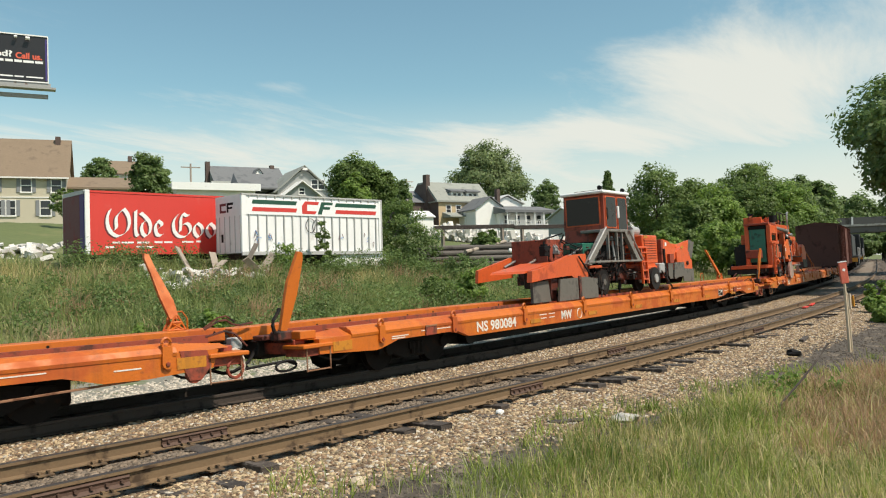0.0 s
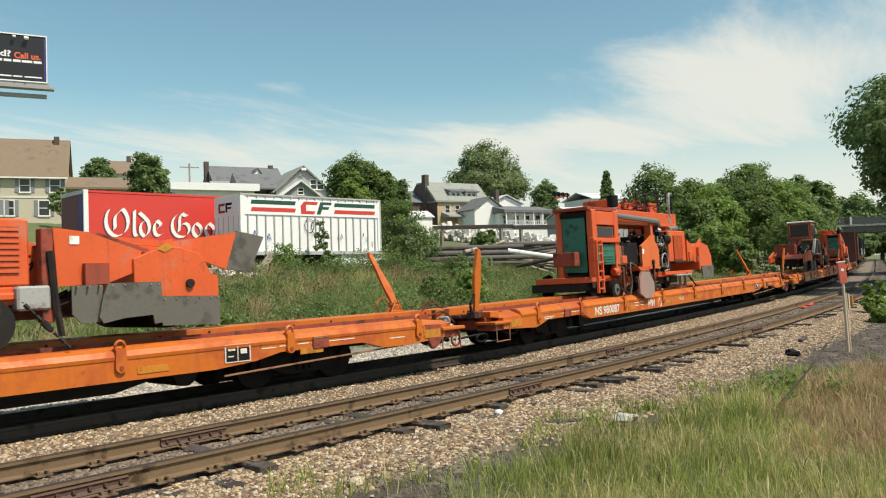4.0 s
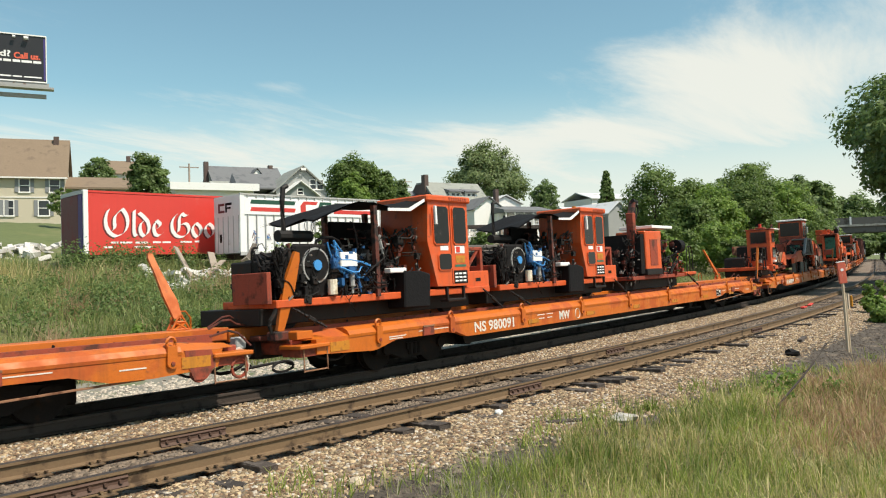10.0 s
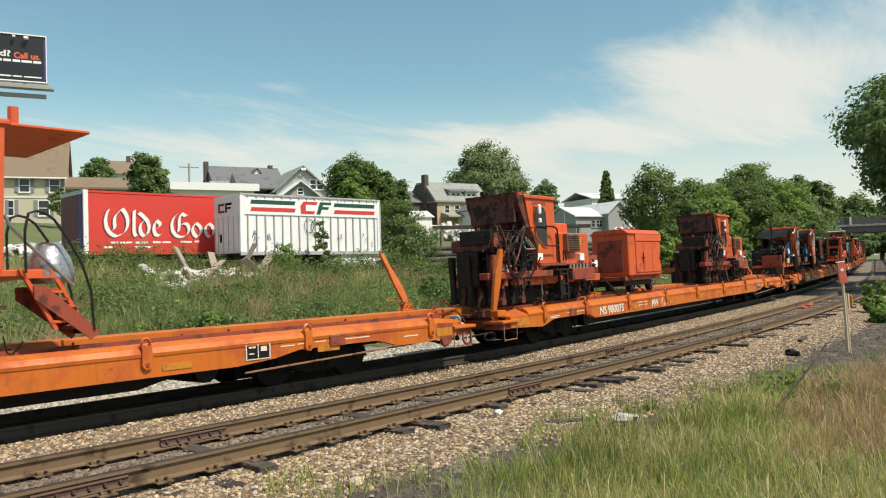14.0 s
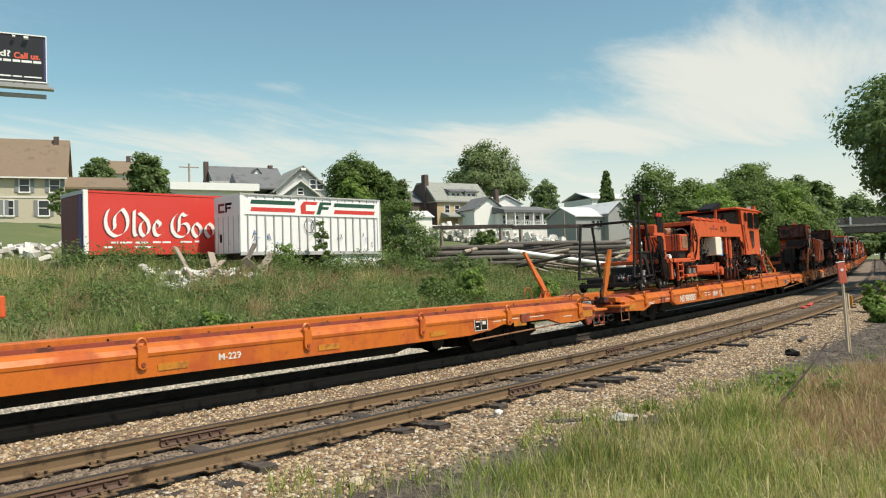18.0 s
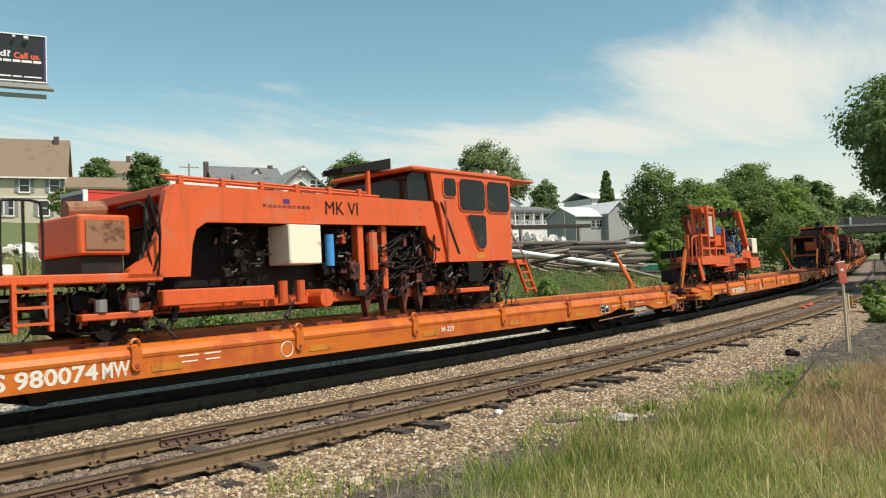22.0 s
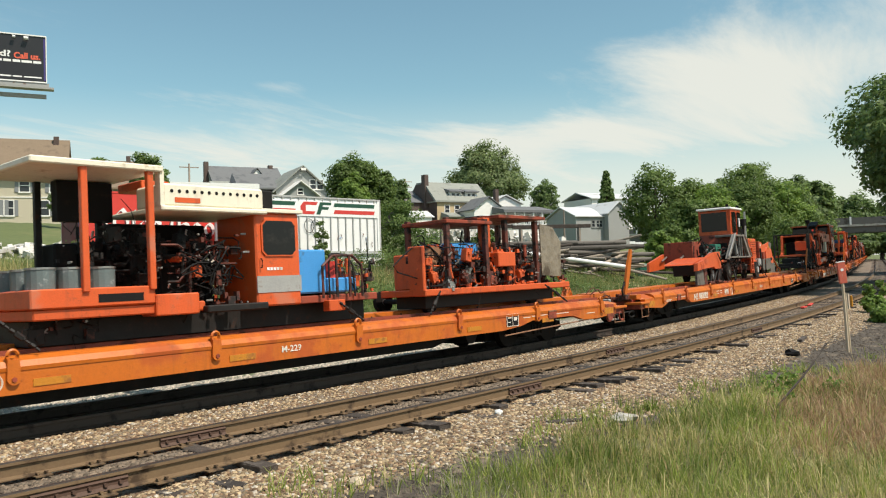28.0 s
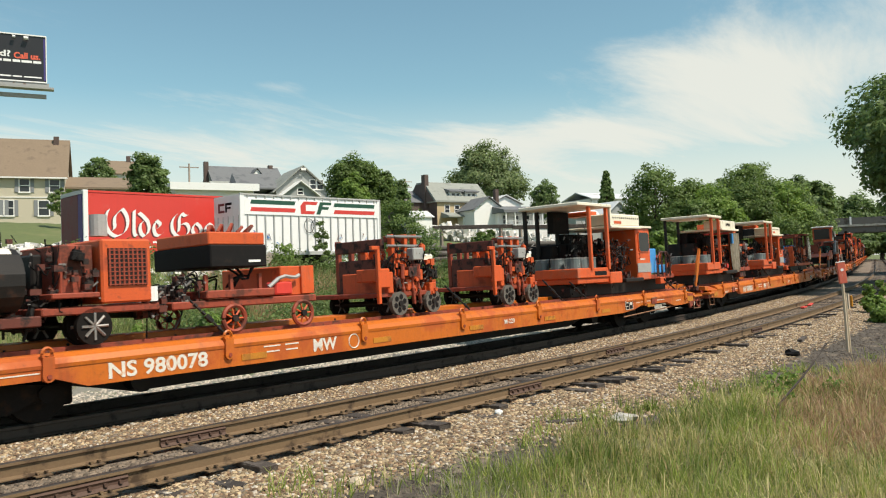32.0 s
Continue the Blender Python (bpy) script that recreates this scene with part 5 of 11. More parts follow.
# tan house with the long brown roof: its front runs to the corner at the origin
h = house("tan sided two-storey house with a brown shingle roof", 33.0, 82.0, -25.4)
part("wall", body(bmesh.new(), -12.5, 0, 0, 8.5, 5.2, 12.35, 16.3, "x"), M["siding_tan"], h)
part("roof", gable(bmesh.new(), -12.5, 0, 0, 8.5, 12.35, 16.5, "x", 0.35), M["shingle_brown"], h)
part("gutter", boxes((-12.8, 0.3, -0.5, -0.36, 12.0, 12.14)), M["siding_white"], h)
for xx in (-6.6, -3.6, -0.9):
    window(h, xx, 10.7, 0.85, 1.25, 0, True)
for xx, ww in ((-6.1, 1.3), (-5.0, 0.8), (-1.9, 0.9), (-9.0, 1.0)):
    window(h, xx, 8.35, ww, 1.45, 0, True)
part("chimney", boxes((-1.2, -0.7, 3.6, 4.2, 15.5, 16.9)), M["brick_dark"], h)
part("wing_wall", boxes((0.0, 6.8, 1.2, 7.0, 5.2, 11.3)), M["siding_grey"], h)
part("wing_roof", prism_x(bmesh.new(), [(0.6, 11.1), (0.6, 11.3), (4.4, 12.75), (7.4, 11.3), (7.4, 11.1)], -0.3, 7.2), M["shingle_brown"], h)
window(h, 2.2, 10.0, 0.8, 1.1, 1.2, True)
part("band", boxes((-12.4, -0.1, -0.06, 0.0, 10.1, 10.2), (-12.4, -0.1, -0.06, 0.0, 7.3, 7.4)), M["siding_white"], h)

# low white flat-roofed building behind the trailers
h = house("low white flat-roofed building behind the trailers", 45.6, 83.0)
part("wall", boxes((0, 9.0, 0, 8, 7.0, 12.0)), M["siding_white"], h)
part("roof", boxes((-0.5, 9.4, -0.6, 8.4, 12.0, 12.5)), M["metalroof"], h)
part("roof_edge", boxes((-0.6, 9.5, -0.7, -0.6, 11.7, 12.55)), M["white"], h)

# grey-roofed house with a white dormer
h = house("house with a wide grey roof and white gable dormer", 59.6, 97.2)
part("wall", body(bmesh.new(), 0, 9.6, 0, 9, 7.5, 14.4, 17.3, "x"), M["siding_grey"], h)
part("roof", gable(bmesh.new(), 0, 9.6, 0, 9, 14.4, 17.5, "x", 0.4), M["shingle_grey"], h)
part("dormer", body(bmesh.new(), 4.6, 7.4, 0.8, 3.6, 14.6, 15.2, 16.9, "y"), M["siding_white"], h)
part("dormer_roof", gable(bmesh.new(), 4.6, 7.4, 0.8, 4.0, 15.2, 17.0, "y", 0.25, 0.1), M["shingle_grey"], h)
window(h, 6.0, 15.2, 0.7, 0.7, 0.8)
part("chimney", boxes((-0.9, -0.3, 3.4, 4.2, 13, 18.1)), M["brick_dark"], h)
part("chimney", boxes((8.6, 9.2, 4.2, 4.9, 16.4, 18.0)), M["brick_dark"], h)
part("lower_roof", prism_x(bmesh.new(), [(-3.2, 13.5), (-3.2, 13.7), (-0.4, 14.9), (-0.4, 14.7)], -1.0, 10.0), M["shingle_green"], h)

# gabled house with green trim
h = house("grey gabled house with green trim and white gable windows", 56.3, 78.6)
part("wall", body(bmesh.new(), 0, 6.6, 0, 7.5, 6.5, 11.9, 14.6, "y"), M["siding_grey"], h)
part("roof", gable(bmesh.new(), 0, 6.6, 0, 7.5, 11.9, 14.8, "y", 0.5), M["shingle_green"], h)
part("barge_board", boxes((3.0, 3.6, -0.56, -0.5, 14.3, 14.6)), M["siding_white"], h)
window(h, 4.6, 12.1, 0.7, 1.1, 0)
window(h, 5.5, 12.1, 0.7, 1.1, 0)
part("porch_gable", body(bmesh.new(), 0.3, 4.3, -2.2, 0.0, 9.5, 11.2, 12.6, "y"), M["siding_grey"], h)
part("porch_roof", gable(bmesh.new(), 0.3, 4.3, -2.3, 0.0, 11.2, 12.7, "y", 0.4), M["siding_white"], h)
window(h, 2.3, 11.2, 0.6, 0.7, -2.2)
part("side_roof", prism_x(bmesh.new(), [(0.5, 12.0), (0.5, 12.2), (3.6, 14.2), (6.8, 12.2), (6.8, 12.0)], -4.4, 0.4), M["shingle_grey"], h)

# brown brick house with a mansard and porch
h = house("tan brick house with grey mansard roof, dormer and porch", 91.0, 84.6, FACING + 4)
h.matrix_basis = h.matrix_basis @ Matrix.Diagonal((1.16, 1.1, 1.0, 1.0))
part("wall", boxes((0, 8.3, 0, 8, 6.4, 12.5)), M["brick_tan"], h)
part("side_wall", boxes((-0.06, 0.0, -0.04, 8.04, 6.4, 12.6)), M["brick_dark"], h)
bm = bmesh.new()
prism_x(bm, [(-0.35, 12.4), (-0.35, 12.65), (2.9, 15.9), (5.1, 15.9), (8.35, 12.65), (8.35, 12.4)], -0.4, 8.6)
part("roof", bm, M["shingle_green"], h)
part("gable_wall", prism_x(bmesh.new(), [(0.1, 12.6), (2.95, 15.6), (5.05, 15.6), (7.9, 12.6)], -0.5, -0.4), M["brick_dark"], h)
for x0 in (2.4, 5.0):
    part("dormer", boxes((x0, x0 + 1.9, 0.6, 3.0, 12.9, 14.2)), M["siding_white"], h)
    part("dormer_roof", prism_x(bmesh.new(), [(0.2, 14.15), (0.2, 14.35), (3.2, 15.2), (3.2, 14.2)], x0 - 0.25, x0 + 2.15), M["shingle_grey"], h)
    window(h, x0 + 0.6, 13.05, 0.5, 0.9, 0.6)
    window(h, x0 + 1.35, 13.05, 0.5, 0.9, 0.6)
for xx in (1.6, 3.2, 5.2, 6.9):
    window(h, xx, 10.7, 0.7, 1.2, 0)
part("chimney", boxes((-0.6, 0.0, 2.2, 3.2, 9, 17.0)), M["brick_dark"], h)
part("porch_roof", prism_x(bmesh.new(), [(-2.2, 9.9), (-2.2, 10.1), (0, 10.8), (0, 9.9)], 0.6, 9.6), M["shingle_green"], h)
part("porch_gable", body(bmesh.new(), 4.6, 6.6, -2.4, -0.2, 9.95, 10.1, 11.0, "y"), M["brick_dark"], h)
for xx in (3.0, 5.0, 7.0, 9.3):
    part("porch_post", boxes((xx - 0.09, xx + 0.09, -2.1, -1.92, 6.8, 9.95)), M["siding_white"], h)
part("porch_floor", boxes((0.6, 9.6, -2.3, 0, 6.2, 7.0)), M["concrete"], h)
part("wing", body(bmesh.new(), -5.0, -0.6, 3.0, 9.0, 6.4, 12.6, 14.4, "x"), M["brick_dark"], h)
part("wing_roof", gable(bmesh.new(), -5.0, -0.5, 3.0, 9.0, 12.7, 14.6, "x", 0.3), M["shingle_grey"], h)
part("shed", body(bmesh.new(), -4.4, -1.4, -1.0, 2.4, 6.0, 10.0, 10.8, "x"), M["siding_white"], h)
part("shed_roof", gable(bmesh.new(), -4.4, -1.4, -1.0, 2.4, 10.0, 10.9, "x", 0.25), M["metalroof"], h)

# white house with a two-storey porch
h = house("white house with a columned porch and gabled roofs", 95.1, 74.4)
part("wall", boxes((0, 8.4, 1.8, 9, 6.0, 10.6)), M["siding_white"], h)
part("porch_roof", prism_x(bmesh.new(), [(-0.5, 10.2), (-0.5, 10.6), (4.0, 11.5), (9.4, 10.6), (9.4, 10.2)], -0.4, 8.9), M["shingle_grey"], h)
part("porch_floor", boxes((-0.2, 8.6, -0.3, 1.8, 7.9, 8.15), (0.0, 8.5, -0.1, 1.7, 6.4, 7.9)), M["siding_white"], h)
part("rail", boxes((0, 8.5, -0.28, -0.2, 8.85, 8.95), (0, 8.5, -0.28, -0.2, 8.35, 8.42)), M["siding_white"], h)
for i in range(24):
    part("baluster", boxes((0.2 + i * 0.355, 0.27 + i * 0.355, -0.27, -0.21, 8.35, 8.9)), M["siding_white"], h)
for i in range(6):
    part("porch_post", boxes((0.0 + i * 1.66, 0.17 + i * 1.66, -0.32, -0.15, 8.1, 10.25)), M["siding_white"], h)
for i in range(4):
    window(h, 1.2 + i * 2.0, 8.6, 0.8, 1.3, 1.8)
part("gable", body(bmesh.new(), -3.6, 1.6, 3.0, 10, 6, 11.0, 12.7, "y"), M["siding_white"], h)
part("gable_roof", gable(bmesh.new(), -3.6, 1.6, 3.0, 10, 11.0, 12.8, "y", 0.4), M["shingle_grey"], h)
part("rear_gable", body(bmesh.new(), 3.2, 9.2, 9.5, 18, 6, 12.4, 13.6, "y"), M["siding_white"], h)
part("rear_roof", gable(bmesh.new(), 3.2, 9.2, 9.5, 18, 12.5, 13.8, "y", 0.4), M["metalroof"], h)
part("chimney", boxes((3.0, 3.6, 7.4, 8.2, 10.0, 14.6)), M["brick_dark"], h)
part("garage", body(bmesh.new(), 8.8, 12.4, -1.6, 4.0, 6.0, 7.6, 8.6, "y"), M["siding_white"], h)
part("garage_roof", gable(bmesh.new(), 8.8, 12.4, -1.8, 4.0, 7.6, 8.7, "y", 0.3), M["metalroof"], h)

# long grey building with a metal roof
h = house("long grey building with a pale metal roof", 93.6, 60.7)
part("wall", body(bmesh.new(), 0, 4.9, 0, 7, 4.6, 8.6, 10.0, "x"), M["siding_grey"], h)
part("roof", gable(bmesh.new(), 0, 4.9, 0, 7, 8.7, 10.1, "x", 0.3), M["metalroof"], h)
part("gable_wall", body(bmesh.new(), 4.9, 8.6, -1.0, 9, 4.6, 9.2, 10.6, "y"), M["siding_grey"], h)
part("gable_roof", gable(bmesh.new(), 4.9, 8.6, -1.0, 9, 9.2, 10.7, "y", 0.35), M["metalroof"], h)
for xx in (3.0, 3.8, 4.3):
    window(h, xx, 7.2, 0.45, 0.9, 0, frame="siding_grey")
h = house("pale roofs of a distant house", 118.5, 73.5)
part("wall", boxes((0, 9, 0, 8, 8, 13.4)), M["siding_white"], h)
part("roof", gable(bmesh.new(), 0, 9, 0, 8, 13.4, 14.6, "x", 0.4), M["metalroof"], h)
h = house("small tan-roofed house beside dark trees", 45.0, 98.6)
part("wall", body(bmesh.new(), 0, 6.0, 0, 7, 7, 15.2, 16.9, "x"), M["siding_white"], h)
part("roof", gable(bmesh.new(), 0, 6.0, 0, 7, 15.2, 17.1, "x", 0.35), M["shingle_brown"], h)
part("chimney", boxes((2.6, 3.1, 3.2, 3.8, 16.4, 17.9)), M["brick_dark"], h)

# ---- utility poles ----
def utility_pole(x, y, top, arms=2):
    z = gz(x, y)
    p = thing("utility_pole", "weathered wooden utility pole with crossarms", "utility pole", "utility poles", at=pose(x, y, z))
    part("pole", rod(bmesh.new(), (0, 0, -0.3), (0, 0, top - z), 0.15, 8, 0.1), M["wood"], p)
    for k in range(arms):
        part("crossarm", boxes((-1.1, 1.1, -0.06, 0.06, top - z - 0.5 - k * 0.8, top - z - 0.38 - k * 0.8)), M["wood"], p, at=pose(0, 0, 0, 0, 0, FACING))


utility_pole(84.0, 84.5, 15.6)
utility_pole(48.0, 84.0, 15.0, 1)
utility_pole(90.2, 60.4, 9.4, 0)

# ---- road bridge over the line ----
M["girder"] = paint("weathered_bridge_steel", (0.13, 0.12, 0.11), 0.75, spots=(0.07, 0.06, 0.05), amount=0.4, scale=0.6, grain=0.15)
def bridge():
    a, b = Vector((186.0, 82.0, 0)), Vector((206.0, 22.0, 0))
    d = (b - a).normalized()
    m = Matrix.Translation((a.x, a.y, 0)) @ Matrix.Rotation(math.atan2(d.y, d.x), 4, "Z")
    t = thing("road_bridge", "concrete and steel road bridge across the railway", "bridge", kind="structure", at=m)
    Ln = (b - a).length
    part("girder", boxes((-20, Ln + 30, 0.0, 0.5, 7.5, 8.9)), M["girder"], t)
    part("deck", boxes((-20, Ln + 30, -0.4, 10, 8.9, 9.35)), M["concrete"], t)
    part("girder", boxes((-20, Ln + 30, 8.6, 9.1, 7.5, 8.9)), M["girder"], t)
    part("parapet", boxes((-20, Ln + 30, -0.4, -0.1, 9.35, 10.9)), M["girder"], t)
    for i in range(14):
        part("parapet_post", boxes((-18 + i * 8, -17.6 + i * 8, -0.5, -0.1, 9.3, 11.1)), M["siding_white"], t)
    for x in (23, 52):
        part("pier", boxes((x - 0.8, x + 0.8, 1.0, 8.0, -1.0, 7.5)), M["girder"], t)


bridge()


# ---- billboard ----
M["billboard"] = paint("dark_billboard_sheet", (0.018, 0.017, 0.020), 0.4, spots=(0.03, 0.03, 0.035), amount=0.3, scale=0.5, grain=0.1)
M["billblue"] = paint("violet_billboard_edge", (0.06, 0.04, 0.20), 0.45)
M["billred"] = paint("orange_red_lettering", (0.75, 0.12, 0.06), 0.5)


def billboard():
    a = 42.6 - 90 + 28
    t = thing("billboard", "dark advertising billboard with white and red lettering", "billboard", at=pose(23.64, 61.8, 0, 0, 0, a))
    z0, z1 = 16.75, 20.15
    part("panel", boxes((-10.6, 0, 0, 0.25, z0, z1)), M["billboard"], t)
    part("edge_strip", boxes((-0.14, -0.03, -0.012, 0.0, z0 + 0.1, z1 - 0.15)), M["billblue"], t)
    for r in ((-10.7, 0.06, -0.06, 0.3, z1, z1 + 0.09), (-10.7, 0.06, -0.06, 0.3, z0 - 0.09, z0), (0.0, 0.07, -0.06, 0.3, z0, z1)):
        part("frame", boxes(r), M["white"], t)
    part("catwalk", boxes((-10.8, 0.5, -1.1, -0.3, z0 - 0.75, z0 - 0.6)), M["greysteel"], t)
    part("beam", boxes((-10.8, 0.2, 0.0, 0.3, z0 - 0.5, z0 - 0.1), (-10.8, 0.0, -0.5, -0.3, z0 - 1.35, z0 - 1.05)), M["greysteel"], t)
    for x in (-4.2, -8.5):
        part("strut", rod(bmesh.new(), (x, -0.9, z0 - 1.5), (x, 0.2, z0 - 0.1), 0.06, 6), M["grease"], t)
    part("lamp", rod(bmesh.new(), (-1.45, -0.25, z1 - 0.25), (-1.15, -0.25, z1 - 0.25), 0.12, 10), M["white"], t)
    part("lamp", rod(bmesh.new(), (-2.2, -0.25, z1 - 0.2), (-2.0, -0.25, z1 - 0.2), 0.1, 10), M["white"], t)
    words("lettering", "red?", 0.62, t, pose(-3.75, -0.01, z0 + 1.74), M["white"], "white heading", 0.004, 1.42, 0, 0.02)
    words("lettering", "Call us.", 0.62, t, pose(-2.12, -0.01, z0 + 1.66), M["billred"], "red heading", 0.004, 1.76, 0, 0.02)
    for x0, x1, z, hh in ((-4.6, -4.2, 1.36, 0.18), (-4.1, -3.5, 1.36, 0.18), (-3.4, -2.9, 1.36, 0.18), (-2.8, -2.3, 1.36, 0.18), (-2.2, -1.7, 1.36, 0.18), (-1.62, -0.92, 1.36, 0.18), (-0.84, -0.3, 1.36, 0.18), (-5.4, -4.4, 0.25, 0.10), (-4.2, -3.4, 0.25, 0.10), (-3.2, -2.3, 0.25, 0.10), (-2.2, -1.6, 0.25, 0.10), (-1.45, -0.3, 0.25, 0.10)):
        part("small_lettering", boxes((x0, x1, -0.01, 0.0, z0 + z, z0 + z + hh)), M["white"], t)
    part("column", rod(bmesh.new(), (-8.0, 0.6, gz(18, 65) - 0.5), (-8.0, 0.6, z0 + 1), 0.4, 14), M["greysteel"], t)


billboard()

# ---- trackside sign and scraps ----
def sign_post():
    z = gz(20.04, 5.62)
    t = thing("trackside_sign", "small red sign on a leaning pale wooden post", "sign", at=pose(20.04, 5.62, z, 0, 0, 0))
    top = Vector((-0.10, 0.05, 1.83))
    part("post", rod(bmesh.new(), (0, 0, -0.2), top, 0.035, 6, 0.032), M["stake"], t)
    part("post", rod(bmesh.new(), (0.05, -0.04, -0.2), top * 0.76 + Vector((0.03, -0.03, 0)), 0.02, 6), M["stake"], t)
    b = part("sign_box", boxes((-0.092, 0.092, -0.03, 0.03, -0.24, 0.26), b=0.012), M["fadedsign"], t, "faded red sign", at=Matrix.Translation(top + Vector((0, 0, 0.02))) @ pose(0, 0, 0, 0, -6, -48))
    part("roundel", rod(bmesh.new(), (0, -0.036, 0.08), (0, -0.03, 0.08), 0.035, 14), M["white"], b)
    part("cap", boxes((-0.098, 0.098, -0.035, 0.035, 0.26, 0.28)), M["white"], b)


M["fadedsign"] = paint("faded_orange_red_sign", (0.56, 0.115, 0.07), 0.5, spots=(0.5, 0.2, 0.13), amount=0.3, scale=8, grain=0.12)
M["stake"] = paint("pale_wood_stake", (0.52, 0.42, 0.30), 0.75, spots=(0.36, 0.28, 0.2), amount=0.3, scale=5, grain=0.15)
sign_post()


def scrap(name, label, cat, x, y, bm, mat, dz=0.0, turn=0.0, smooth=False):
    ob = part(name, bm, mat, None, at=pose(x, y, gz(x, y) + dz, 0, 0, turn), smooth=smooth)
    return tagged(ob, label, cat)


def lump(r, sq=0.6, seed=1, amt=0.3):
    g = random.Random(seed)
    bm = bmesh.new()
    bmesh.ops.create_icosphere(bm, subdivisions=2, radius=r)
    for v in bm.verts:
        v.co *= 1 + g.uniform(-amt, amt)
        v.co.z = max(v.co.z * sq, -r * 0.3)
    return bm


scrap("rubbish_bag", "crumpled black bag on the ballast", "rubbish", 18.55, 6.36, lump(0.16, 0.6, 3), M["black"], 0.06)
scrap("dead_branch", "dark bent stick leaning out of the grass", "branch", 11.45, 4.36, hose(bmesh.new(), [(0, 0, -0.05), (0.55, -0.10, 0.22), (1.05, -0.27, 0.56), (1.45, -0.33, 0.80), (1.62, -0.38, 0.93)], 0.016), M["tie_rough"])
scrap("old_timber", "dark broken length of timber on the ballast", "timber", 21.2, 7.1, boxes((0, 1.1, -0.06, 0.06, 0, 0.08), b=0.01), M["tie_rough"], 0.0, 12)
scrap("old_timber", "grey split timber lying in the gravel", "timber", 9.05, 6.45, boxes((0, 0.85, -0.05, 0.05, 0, 0.05), b=0.012), M["tie_rough"], -0.01, -32)
scrap("stone_slab", "grey broken slab at the grass edge", "stone", 9.95, 5.78, lump(0.2, 0.35, 8, 0.2), M["concrete"], 0.04)
scrap("yellow_stone", "yellowish stone in the grass", "stone", 5.35, 6.22, lump(0.09, 0.7, 4, 0.2), M["stake"], 0.03)
scrap("white_stone", "white stone beside the rail", "stone", 9.1, 7.35, lump(0.06, 0.6, 6, 0.25), M["white"], 0.03)
for (x, y, L_, tn) in ((33.6, 11.1, 0.8, 10), (35.2, 11.35, 1.5, 14)):
    scrap("red_scrap", "red plastic scrap lying between the rails", "scrap", x, y, boxes((0, L_, -0.08, 0.08, 0, 0.06), b=0.02), M["signred"], 0.02, tn)
scrap("stake", "short pale stake beside the track", "stake", 33.6, 9.35, rod(bmesh.new(), (0, 0, -0.1), (0.08, 0.05, 0.62), 0.05, 6), M["stake"])
scrap("stake", "short pale stake beside the track", "stake", 34.6, 9.5, rod(bmesh.new(), (0, 0, -0.1), (-0.05, 0.02, 0.5), 0.05, 6), M["yellow"])

# ---- timber yard behind the bank ----
def pole_log(x, y, z, length, r, turn, mat, tilt=0.0):
    bm = rod(bmesh.new(), (0, 0, 0), (length, 0, 0), r, 10, r * 0.85)
    ob = part("log", bm, mat, None, at=pose(x, y, z, 0, tilt, turn))
    return tagged(ob, "long weathered pole stacked in the yard", "log", "poles stacked in the yard")


r_ = random.Random(8)
M["pole_grey"] = paint("grey_weathered_pole", (0.13, 0.115, 0.10), 0.85, spots=(0.07, 0.06, 0.055), amount=0.4, scale=2, grain=0.25, spread=0.35)
for i in range(16):
    x, y = 35.4 + r_.uniform(-0.4, 0.5), 34.6 + (i % 4) * 0.45
    pole_log(x, y, gz(x, y) + 0.25 + (i // 4) * 0.33, r_.uniform(5.5, 7.5), 0.17, -35 + r_.uniform(-4, 4), M["pole_grey"])
for i in range(26):
    x, y = 43.5 + r_.uniform(-2.5, 2.5), 36.5 + (i % 6) * 0.6 - 2
    pole_log(x, y, gz(x, y) + 0.25 + (i // 6) * 0.34, r_.uniform(6.5, 11), 0.18, -42 + r_.uniform(-8, 8), M["pole_grey"])
for i in range(58):
    x, y = 38.0 + r_.uniform(-1, 12), 31.0 + r_.uniform(-3, 4)
    pole_log(x, y, gz(x, y) + 0.4 + r_.uniform(0, 0.9), r_.uniform(2.2, 6), r_.uniform(0.06, 0.13), r_.uniform(-95, 10), M["wood"] if i % 3 else M["tie_rough"], r_.uniform(-16, 18))
tagged(pole_log(38.4, 29.9, 2.9, 7.6, 0.14, -39, M["white"], 9), "pale fallen pole leaning on the grass")
for i in range(2):
    x, y = 42.0 + i * 4.4, 39.5 - i * 3.9
    ob = part("yard_beam", boxes((0, 5.9, -0.12, 0.12, 0, 0.28), b=0.02), M["tie_rough"], None, at=pose(x, y, 4.75 - i * 0.10, 0, 0, -41))
    tagged(ob, "dark timber beam on trestles", "beam", "beams on trestles")
    for k in (0.6, 5.0):
        px, py = x + k * math.cos(radians(-41)), y + k * math.sin(radians(-41))
        tagged(part("trestle", boxes((-0.1, 0.1, -0.1, 0.1, gz(px, py) - 0.2, 4.76 - i * 0.10)), M["wood"], None, at=pose(px, py, 0)), "grey wooden post under beams", "post", "trestle posts")


